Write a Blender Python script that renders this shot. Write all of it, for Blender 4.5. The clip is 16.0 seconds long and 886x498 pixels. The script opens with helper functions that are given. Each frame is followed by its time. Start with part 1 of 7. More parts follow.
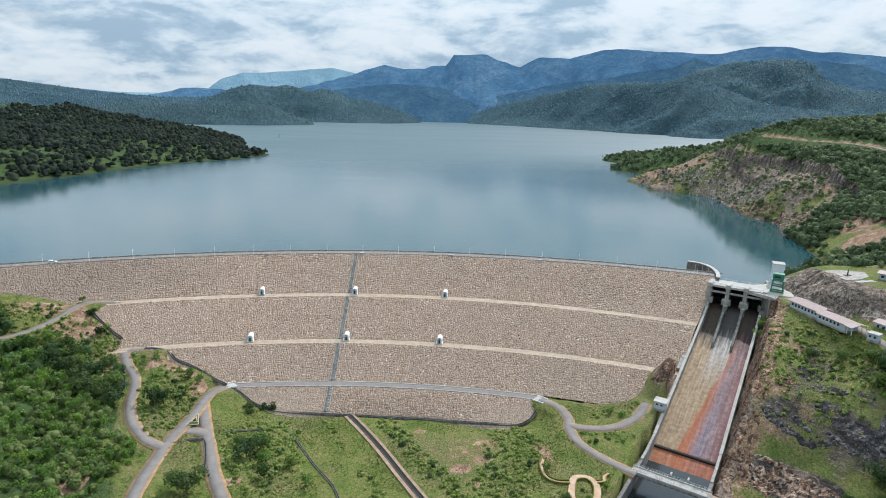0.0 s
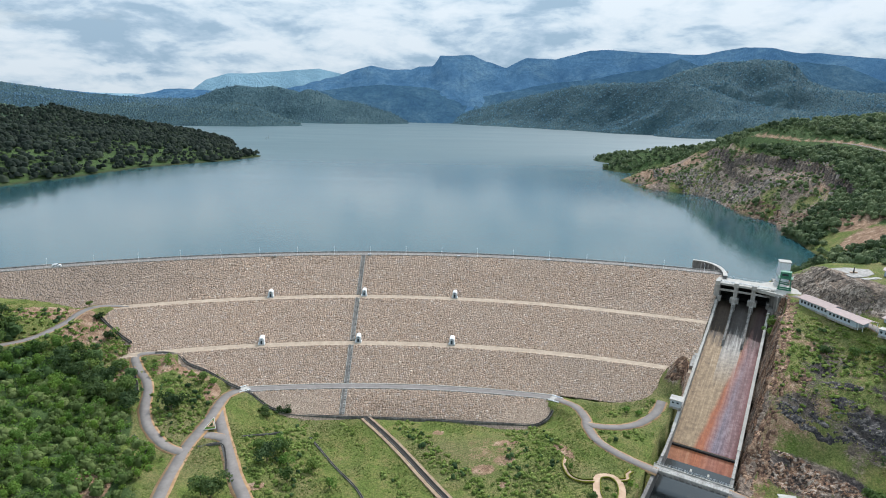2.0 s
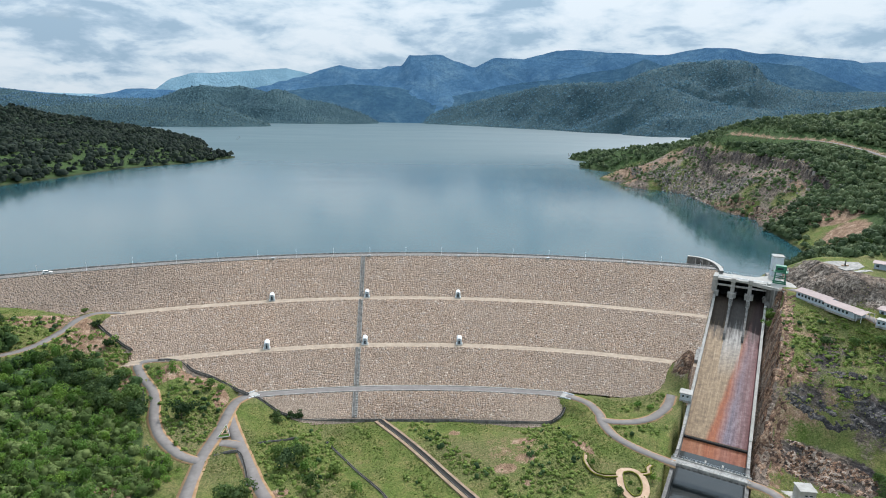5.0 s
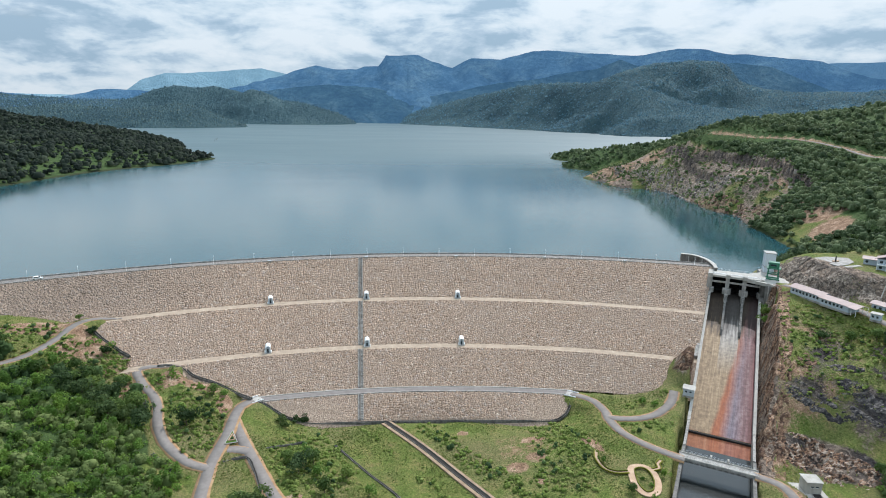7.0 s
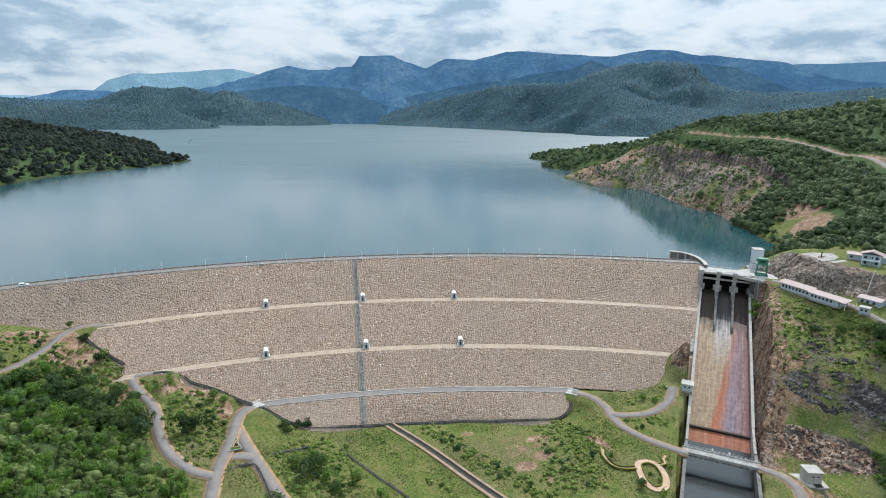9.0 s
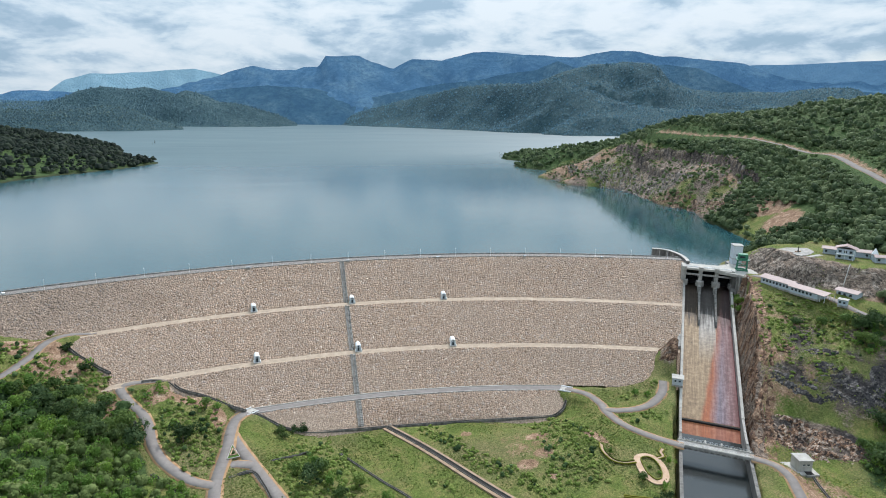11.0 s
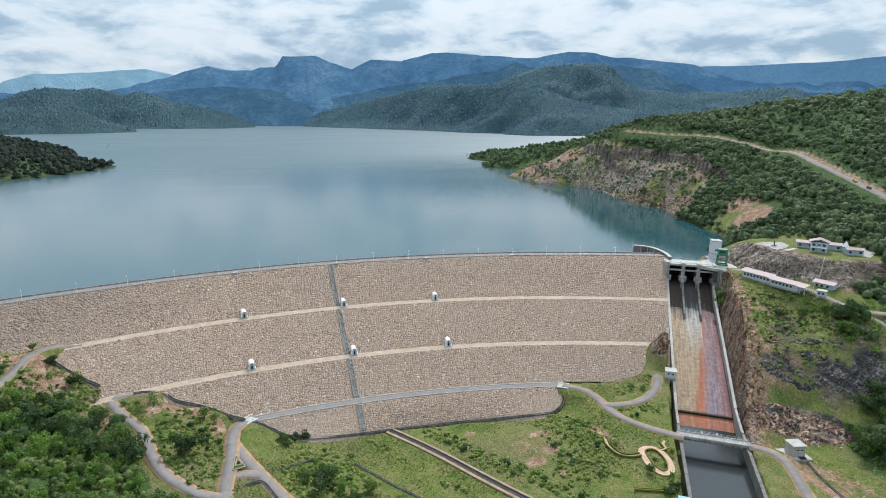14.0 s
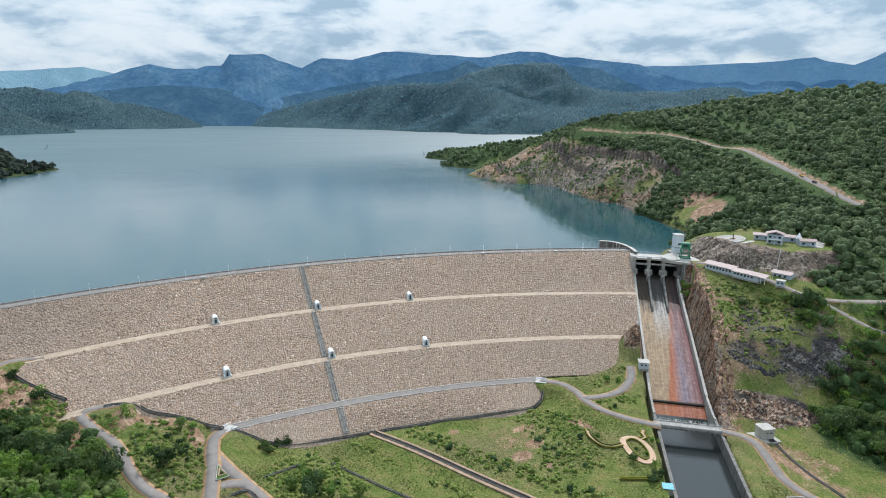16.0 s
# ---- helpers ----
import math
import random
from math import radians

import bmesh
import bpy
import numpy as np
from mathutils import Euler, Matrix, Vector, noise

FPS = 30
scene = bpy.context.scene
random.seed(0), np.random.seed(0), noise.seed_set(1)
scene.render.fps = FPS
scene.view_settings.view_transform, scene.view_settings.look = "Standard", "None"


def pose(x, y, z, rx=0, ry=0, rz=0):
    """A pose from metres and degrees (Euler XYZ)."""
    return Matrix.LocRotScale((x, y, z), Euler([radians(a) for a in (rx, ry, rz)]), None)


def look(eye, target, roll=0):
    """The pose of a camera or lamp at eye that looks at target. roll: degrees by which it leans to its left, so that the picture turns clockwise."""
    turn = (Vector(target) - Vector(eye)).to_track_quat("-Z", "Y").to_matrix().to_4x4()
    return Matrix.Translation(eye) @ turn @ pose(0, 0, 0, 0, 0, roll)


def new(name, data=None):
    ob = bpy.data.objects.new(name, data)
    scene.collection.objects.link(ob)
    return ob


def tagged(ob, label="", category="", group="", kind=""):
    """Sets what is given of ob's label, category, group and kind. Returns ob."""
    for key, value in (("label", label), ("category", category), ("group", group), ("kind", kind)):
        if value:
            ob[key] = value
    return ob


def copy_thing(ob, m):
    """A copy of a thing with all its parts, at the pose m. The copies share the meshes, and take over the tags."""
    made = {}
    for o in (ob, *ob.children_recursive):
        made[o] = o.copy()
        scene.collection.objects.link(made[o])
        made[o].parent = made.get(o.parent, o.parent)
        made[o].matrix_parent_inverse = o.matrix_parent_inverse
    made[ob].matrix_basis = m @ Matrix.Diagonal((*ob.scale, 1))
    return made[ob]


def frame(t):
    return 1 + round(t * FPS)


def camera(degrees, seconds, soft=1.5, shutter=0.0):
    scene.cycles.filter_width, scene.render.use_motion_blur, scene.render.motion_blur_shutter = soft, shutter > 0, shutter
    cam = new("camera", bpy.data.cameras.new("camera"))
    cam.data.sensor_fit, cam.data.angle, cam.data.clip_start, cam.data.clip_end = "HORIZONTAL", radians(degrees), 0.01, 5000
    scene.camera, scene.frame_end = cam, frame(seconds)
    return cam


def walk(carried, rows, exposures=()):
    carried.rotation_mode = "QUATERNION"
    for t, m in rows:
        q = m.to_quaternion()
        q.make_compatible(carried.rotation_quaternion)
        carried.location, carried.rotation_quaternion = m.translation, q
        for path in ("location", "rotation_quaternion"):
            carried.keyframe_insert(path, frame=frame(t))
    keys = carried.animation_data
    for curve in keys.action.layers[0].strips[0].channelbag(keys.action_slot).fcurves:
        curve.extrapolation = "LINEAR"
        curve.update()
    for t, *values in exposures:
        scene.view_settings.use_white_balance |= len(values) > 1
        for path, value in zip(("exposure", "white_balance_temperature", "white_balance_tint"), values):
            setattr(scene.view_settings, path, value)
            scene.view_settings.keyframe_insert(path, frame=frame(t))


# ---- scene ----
cam = camera(74.51, 16.0, soft=1.0)

# PATH
walk(cam, [
    (0, look((44.89, -339.47, 86.31), (46.94, -242.28, 62.86), 1.58)),
    (0.5, look((41.70, -339.35, 86.23), (44.26, -242.16, 62.81), 1.56)),
    (1, look((38.53, -339.21, 86.14), (41.65, -242.03, 62.76), 1.53)),
    (1.5, look((35.38, -339.03, 86.06), (39.06, -241.87, 62.72), 1.51)),
    (2, look((32.25, -338.84, 85.98), (36.60, -241.69, 62.69), 1.48)),
    (2.5, look((29.15, -338.61, 85.90), (34.18, -241.52, 62.52), 1.46)),
    (3, look((26.07, -338.36, 85.83), (31.77, -241.29, 62.49), 1.43)),
    (3.5, look((23.01, -338.09, 85.76), (29.45, -241.05, 62.45), 1.40)),
    (4, look((19.97, -337.78, 85.69), (27.55, -240.82, 62.43), 1.38)),
    (6.5, look((5.14, -335.87, 85.38), (17.51, -239.37, 62.22), 1.23)),
    (7, look((2.24, -335.40, 85.32), (15.66, -239.04, 62.23), 1.20)),
    (7.5, look((-0.64, -334.91, 85.27), (13.73, -238.67, 62.23), 1.17)),
    (8, look((-3.49, -334.40, 85.22), (11.99, -238.32, 62.21), 1.14)),
    (8.5, look((-6.32, -333.86, 85.17), (10.12, -237.92, 62.22), 1.10)),
    (9, look((-9.13, -333.29, 85.13), (8.55, -237.57, 62.20), 1.07)),
    (11.5, look((-22.84, -330.04, 84.94), (1.36, -235.72, 62.20), 0.89)),
    (12, look((-25.51, -329.32, 84.91), (-0.18, -235.28, 62.20), 0.86)),
    (12.5, look((-28.16, -328.56, 84.89), (-1.74, -234.82, 62.21), 0.82)),
    (13, look((-30.79, -327.78, 84.86), (-3.34, -234.33, 62.21), 0.78)),
    (13.5, look((-33.39, -326.97, 84.84), (-5.06, -233.78, 62.21), 0.74)),
    (14, look((-35.97, -326.14, 84.82), (-6.49, -233.29, 62.23), 0.70)),
    (14.5, look((-38.53, -325.28, 84.80), (-7.48, -232.97, 62.12), 0.66)),
    (15, look((-41.07, -324.39, 84.79), (-8.00, -232.78, 62.12), 0.62)),
    (15.5, look((-43.58, -323.48, 84.77), (-8.47, -232.64, 62.07), 0.58)),
    (16, look((-46.07, -322.54, 84.76), (-9.21, -232.38, 62.10), 0.54)),
])

# ---- world, sun, exposure ----
SUN_AZ, SUN_EL = radians(37), radians(46.5)      # from the right and upstream, high
world = bpy.data.worlds.new("world")
scene.world = world
world.use_nodes = True
wn, wl = world.node_tree.nodes, world.node_tree.links
wn.clear()
w_out = wn.new("ShaderNodeOutputWorld")
w_bg = wn.new("ShaderNodeBackground")
w_sky = wn.new("ShaderNodeTexSky")
w_sky.sky_type, w_sky.sun_disc = "NISHITA", False
w_sky.sun_elevation, w_sky.sun_rotation = SUN_EL, SUN_AZ
w_sky.air_density, w_sky.dust_density = 1.0, 1.5
w_tc = wn.new("ShaderNodeTexCoord")
w_sep = wn.new("ShaderNodeSeparateXYZ")
wl.new(w_tc.outputs["Generated"], w_sep.inputs[0])


def wmath(op, a, b=None, clamp=False):
    n = wn.new("ShaderNodeMath")
    n.operation, n.use_clamp = op, clamp
    for i, v in enumerate((a, b)):
        if v is None:
            continue
        if isinstance(v, (int, float)):
            n.inputs[i].default_value = v
        else:
            wl.new(v, n.inputs[i])
    return n.outputs[0]


w_up = wmath("ADD", wmath("MAXIMUM", w_sep.outputs["Z"], 0.0), 0.42)
w_vec = wn.new("ShaderNodeCombineXYZ")
wl.new(wmath("DIVIDE", w_sep.outputs["X"], w_up), w_vec.inputs[0])
wl.new(wmath("DIVIDE", w_sep.outputs["Y"], w_up), w_vec.inputs[1])
wl.new(wmath("MULTIPLY", w_sep.outputs["Z"], 3.7), w_vec.inputs[2])


def wnoise(scale, detail, rough, shift):
    m = wn.new("ShaderNodeMapping")
    m.inputs["Location"].default_value = shift
    wl.new(w_vec.outputs[0], m.inputs["Vector"])
    n = wn.new("ShaderNodeTexNoise")
    n.inputs["Scale"].default_value, n.inputs["Detail"].default_value = scale, detail
    n.inputs["Roughness"].default_value, n.inputs["Distortion"].default_value = rough, 0.25
    wl.new(m.outputs[0], n.inputs["Vector"])
    return n.outputs["Fac"]


def wramp(fac, stops):
    r = wn.new("ShaderNodeValToRGB")
    while len(r.color_ramp.elements) < len(stops):
        r.color_ramp.elements.new(0.5)
    for e, (p, c) in zip(r.color_ramp.elements, stops):
        e.position, e.color = p, (*c, 1)
    wl.new(fac, r.inputs[0])
    return r.outputs[0]


w_cover = wramp(wnoise(1.3, 8, 0.6, (3.1, 1.7, 0)), [(0.26, (0, 0, 0)), (0.40, (1, 1, 1))])
# banks and streaks, plus the sunlit upper side of each billow against its shaded foot
w_bank = wnoise(1.5, 3, 0.5, (8.2, 5.5, 2))
w_fine = wnoise(6.5, 9, 0.60, (2.2, 7.5, 4))
w_side = wmath("SUBTRACT", wnoise(3.4, 8, 0.56, (4.2, 1.5, 6)), wnoise(3.4, 8, 0.56, (4.2, 1.5, 6.085)))
w_puff = wmath("ADD", wmath("ADD", wmath("MULTIPLY", w_bank, 0.48), wmath("MULTIPLY", w_fine, 0.52)), wmath("MULTIPLY", w_side, 0.95))
w_light = wramp(w_puff, [(0.36, (3.6, 4.9, 5.8)), (0.44, (4.7, 5.9, 6.7)), (0.49, (5.8, 6.9, 7.4)), (0.55, (6.7, 7.6, 7.9)), (0.64, (7.5, 8.2, 8.3))])
# an overcast sky is brightest overhead
w_dome = wn.new("ShaderNodeVectorMath")
w_dome.operation = "SCALE"
wl.new(w_light, w_dome.inputs[0])
wl.new(wmath("ADD", 0.94, wmath("MULTIPLY", wmath("MAXIMUM", w_sep.outputs["Z"], 0.0), 1.2)), w_dome.inputs["Scale"])
w_mix = wn.new("ShaderNodeMixRGB")
wl.new(w_cover, w_mix.inputs["Fac"])
wl.new(w_sky.outputs[0], w_mix.inputs["Color1"])
wl.new(w_dome.outputs[0], w_mix.inputs["Color2"])
wl.new(w_mix.outputs[0], w_bg.inputs["Color"])
w_bg.inputs["Strength"].default_value = 0.09
wl.new(w_bg.outputs[0], w_out.inputs["Surface"])

sun = new("sun", bpy.data.lights.new("sun", "SUN"))
sun.data.energy, sun.data.angle, sun.data.color = 4.0, radians(0.6), (1.0, 0.95, 0.88)
sun.matrix_world = look((math.sin(SUN_AZ) * math.cos(SUN_EL) * 300, math.cos(SUN_AZ) * math.cos(SUN_EL) * 300, math.sin(SUN_EL) * 300), (0, 0, 0))
scene.view_settings.exposure = 0.11
scene.view_settings.use_white_balance = True
scene.view_settings.white_balance_temperature = 6060
scene.view_settings.white_balance_tint = 12.5

# ---- material tools ----


class Mat:
    """A node material under construction."""

    def __init__(self, name):
        self.m = bpy.data.materials.new(name)
        self.m.use_nodes = True
        self.n, self.l = self.m.node_tree.nodes, self.m.node_tree.links
        self.b = self.n["Principled BSDF"]
        self.b.inputs["Specular IOR Level"].default_value = 0.3

    def put(self, node, key, v):
        sock = node.inputs[key]
        if hasattr(v, "links") or hasattr(v, "is_output"):
            self.l.new(v, sock)
        elif isinstance(v, tuple) and len(v) == 3 and sock.type == "RGBA":
            sock.default_value = (*v, 1)
        else:
            sock.default_value = v

    def coord(self, scale=(1, 1, 1), kind="Object"):
        t = self.n.new("ShaderNodeTexCoord")
        m = self.n.new("ShaderNodeMapping")
        m.inputs["Scale"].default_value = scale
        self.l.new(t.outputs[kind], m.inputs["Vector"])
        return m.outputs[0]

    def world(self, scale=(1, 1, 1)):
        g = self.n.new("ShaderNodeNewGeometry")
        m = self.n.new("ShaderNodeMapping")
        m.inputs["Scale"].default_value = scale
        self.l.new(g.outputs["Position"], m.inputs["Vector"])
        return m.outputs[0]

    def noise(self, scale, detail=4, rough=0.55, vec=None, dist=0.0):
        n = self.n.new("ShaderNodeTexNoise")
        n.inputs["Scale"].default_value, n.inputs["Detail"].default_value = scale, detail
        n.inputs["Roughness"].default_value, n.inputs["Distortion"].default_value = rough, dist
        self.l.new(vec if vec is not None else self.world(), n.inputs["Vector"])
        return n.outputs["Fac"]

    def voronoi(self, scale, vec=None, feature="F1", out="Distance"):
        n = self.n.new("ShaderNodeTexVoronoi")
        n.feature = feature
        n.inputs["Scale"].default_value = scale
        self.l.new(vec if vec is not None else self.world(), n.inputs["Vector"])
        return n.outputs[out]

    def ramp(self, fac, stops):
        r = self.n.new("ShaderNodeValToRGB")
        while len(r.color_ramp.elements) < len(stops):
            r.color_ramp.elements.new(0.5)
        for e, (p, c) in zip(r.color_ramp.elements, stops):
            e.position, e.color = p, (*(c if isinstance(c, tuple) else (c, c, c)), 1)
        self.l.new(fac, r.inputs[0])
        return r.outputs[0]

    def mix(self, fac, a, b, mode="MIX"):
        n = self.n.new("ShaderNodeMixRGB")
        n.blend_type = mode
        self.put(n, "Fac", fac)
        self.put(n, "Color1", a)
        self.put(n, "Color2", b)
        return n.outputs[0]

    def math(self, op, a, b=None, clamp=False):
        n = self.n.new("ShaderNodeMath")
        n.operation, n.use_clamp = op, clamp
        self.put(n, 0, a)
        if b is not None:
            self.put(n, 1, b)
        return n.outputs[0]

    def attr(self, name):
        n = self.n.new("ShaderNodeAttribute")
        n.attribute_name = name
        return n.outputs["Fac"]

    def island(self):
        return self.n.new("ShaderNodeNewGeometry").outputs["Random Per Island"]

    def rnd(self):
        return self.n.new("ShaderNodeObjectInfo").outputs["Random"]

    def bump(self, height, strength=0.5, distance=0.1):
        n = self.n.new("ShaderNodeBump")
        n.inputs["Strength"].default_value, n.inputs["Distance"].default_value = strength, distance
        self.l.new(height, n.inputs["Height"])
        self.l.new(n.outputs[0], self.b.inputs["Normal"])

    def done(self, color, rough=0.85, metal=0.0, spec=None):
        self.put(self.b, "Base Color", color)
        self.put(self.b, "Roughness", rough)
        self.put(self.b, "Metallic", metal)
        if spec is not None:
            self.b.inputs["Specular IOR Level"].default_value = spec
        return self.m


def plain(name, color, rough=0.7, metal=0.0, var=0.15, scale=1.5, bump=0.0):
    """Paint or plaster with soft stains and grain."""
    k = Mat(name)
    n = k.noise(scale, 6, 0.6)
    g = k.noise(scale * 9, 3, 0.6)
    lo = tuple(c * (1 - var * 1.6) for c in color)
    hi = tuple(min(1, c * (1 + var)) for c in color)
    col = k.mix(k.math("MULTIPLY", g, 0.5), k.ramp(n, [(0.3, lo), (0.7, hi)]), tuple(c * (1 - var) for c in color))
    if bump:
        k.bump(g, bump, 0.03)
    return k.done(col, rough, metal)


def concrete(name, base, stain=(0.06, 0.055, 0.05), amount=0.5):
    k = Mat(name)
    v = k.world((1, 1, 0.18))
    streak = k.noise(0.55, 7, 0.65, v)
    grain = k.noise(4.0, 5, 0.6)
    col = k.ramp(k.noise(0.25, 5, 0.6), [(0.3, tuple(c * 0.75 for c in base)), (0.7, base)])
    col = k.mix(k.math("MULTIPLY", k.ramp(streak, [(0.42, 0.0), (0.68, 1.0)]), amount), col, stain)
    col = k.mix(k.math("MULTIPLY", grain, 0.3), col, tuple(c * 0.6 for c in base))
    k.bump(grain, 0.3, 0.04)
    return k.done(col, 0.85)


# ---- materials ----
def make_ground():
    k = Mat("ground")
    soil, rock, wood, wet, far, slate = k.attr("soil"), k.attr("rock"), k.attr("wood"), k.attr("wet"), k.attr("far"), k.attr("slate")
    big, mid, fine = k.noise(0.025, 5, 0.6), k.noise(0.16, 6, 0.65), k.noise(1.3, 5, 0.7)
    grass = k.ramp(mid, [(0.26, (0.080, 0.108, 0.026)), (0.44, (0.130, 0.164, 0.040)), (0.58, (0.188, 0.184, 0.062)), (0.74, (0.250, 0.192, 0.092))])
    dry = k.ramp(fine, [(0.3, (0.125, 0.115, 0.050)), (0.7, (0.235, 0.190, 0.105))])
    grass = k.mix(k.ramp(big, [(0.46, 0.0), (0.66, 0.75)]), grass, dry)
    grass = k.mix(k.math("MULTIPLY", k.ramp(fine, [(0.38, 1.0), (0.56, 0.0)]), 0.55), grass, (0.034, 0.066, 0.014))
    forest = k.ramp(k.noise(0.35, 6, 0.75), [(0.3, (0.028, 0.050, 0.018)), (0.55, (0.056, 0.090, 0.030)), (0.75, (0.095, 0.128, 0.046))])
    earth = k.ramp(k.noise(0.3, 6, 0.7), [(0.3, (0.145, 0.088, 0.058)), (0.5, (0.26, 0.165, 0.108)), (0.62, (0.37, 0.26, 0.182)), (0.78, (0.46, 0.37, 0.29))])
    strata = k.noise(0.30, 8, 0.72, k.world((1, 1, 2.2)), 1.2)
    crack = k.voronoi(0.35, k.world((1, 1, 1.8)))
    stone = k.ramp(strata, [(0.28, (0.03, 0.027, 0.025)), (0.42, (0.105, 0.082, 0.068)), (0.54, (0.23, 0.175, 0.135)), (0.66, (0.40, 0.325, 0.265)), (0.80, (0.15, 0.11, 0.09))])
    black = k.ramp(strata, [(0.3, (0.012, 0.012, 0.014)), (0.55, (0.040, 0.038, 0.042)), (0.75, (0.14, 0.125, 0.12))])
    stone = k.mix(k.ramp(crack, [(0.0, 0.55), (0.35, 0.0)]), stone, (0.03, 0.025, 0.022))
    stone = k.mix(slate, stone, black)
    edge = k.math("MULTIPLY", k.math("SUBTRACT", fine, 0.5), 0.9)
    edge = k.math("ADD", edge, k.math("MULTIPLY", k.math("SUBTRACT", mid, 0.5), 0.8))

    def mask(a):
        return k.ramp(k.math("ADD", a, edge), [(0.40, 0.0), (0.60, 1.0)])
    col = k.mix(mask(wood), grass, forest)
    col = k.mix(mask(soil), col, earth)
    col = k.mix(mask(rock), col, stone)
    col = k.mix(k.math("MULTIPLY", wet, 0.7), col, (0.03, 0.025, 0.018))
    grain = k.ramp(k.noise(2.4, 6, 0.8), [(0.34, 0.5), (0.5, 0.95), (0.66, 1.5)])
    col = k.mix(1.0, col, grain, "MULTIPLY")
    # far slopes: air haze and the shade between crowns put into the colour
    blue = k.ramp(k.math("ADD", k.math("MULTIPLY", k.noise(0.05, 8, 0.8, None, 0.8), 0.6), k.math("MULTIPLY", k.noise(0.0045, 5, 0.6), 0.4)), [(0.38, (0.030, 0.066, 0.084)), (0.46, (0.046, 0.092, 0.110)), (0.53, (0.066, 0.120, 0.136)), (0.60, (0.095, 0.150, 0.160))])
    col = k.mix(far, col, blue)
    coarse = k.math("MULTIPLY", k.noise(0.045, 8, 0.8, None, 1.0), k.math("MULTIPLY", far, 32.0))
    k.bump(k.math("ADD", k.math("ADD", k.noise(0.55, 8, 0.8), k.math("MULTIPLY", strata, k.math("MULTIPLY", rock, 1.6))), coarse), 0.9, 0.9)
    return k.done(col, 0.95, spec=0.1)


def make_riprap():
    k = Mat("riprap stone")
    r = k.island()
    col = k.ramp(r, [(0.0, (0.17, 0.112, 0.080)), (0.25, (0.36, 0.248, 0.175)), (0.5, (0.445, 0.315, 0.228)), (0.75, (0.515, 0.375, 0.278)), (0.93, (0.36, 0.305, 0.272)), (1.0, (0.66, 0.54, 0.43))])
    big = k.noise(0.03, 5, 0.6)
    col = k.mix(k.math("MULTIPLY", k.ramp(big, [(0.4, 0.0), (0.7, 1.0)]), 0.35), col, (0.36, 0.30, 0.255))
    col = k.mix(k.math("MULTIPLY", k.noise(2.2, 4, 0.7), 0.3), col, (0.27, 0.21, 0.165))
    # stone colour darkens high up towards the far end, with a ragged edge
    sep = k.n.new("ShaderNodeSeparateXYZ")
    k.l.new(k.world((0.01, 0.01, 0.01)), sep.inputs[0])
    end = k.math("ADD", k.math("MULTIPLY", sep.outputs[0], -1.0), k.math("MULTIPLY", k.noise(0.05, 5, 0.65), 0.8))
    high = k.ramp(k.math("ADD", sep.outputs[2], 0.3), [(0.12, 0.0), (0.20, 1.0)])
    col = k.mix(k.math("MULTIPLY", k.ramp(k.math("SUBTRACT", end, 0.7), [(0.35, 0.0), (1.0, 0.6)]), high), col, (0.15, 0.122, 0.104))
    return k.done(col, 0.92, spec=0.15)


def make_bed():
    k = Mat("rockfill bedding")
    v = k.voronoi(2.0)
    col = k.ramp(k.voronoi(2.0, out="Color"), [(0.2, (0.32, 0.235, 0.175)), (0.8, (0.46, 0.360, 0.280))])
    col = k.mix(k.ramp(v, [(0.3, 0.0), (0.65, 0.6)]), col, (0.13, 0.098, 0.074))
    k.bump(v, 0.8, -0.3)
    return k.done(col, 0.95, spec=0.1)


def make_gravel(name, a, b, c):
    k = Mat(name)
    n = k.noise(0.35, 6, 0.65)
    f = k.noise(5.0, 4, 0.7)
    col = k.ramp(n, [(0.3, a), (0.55, b), (0.75, c)])
    col = k.mix(k.math("MULTIPLY", f, 0.35), col, a)
    k.bump(f, 0.4, 0.03)
    return k.done(col, 0.92)


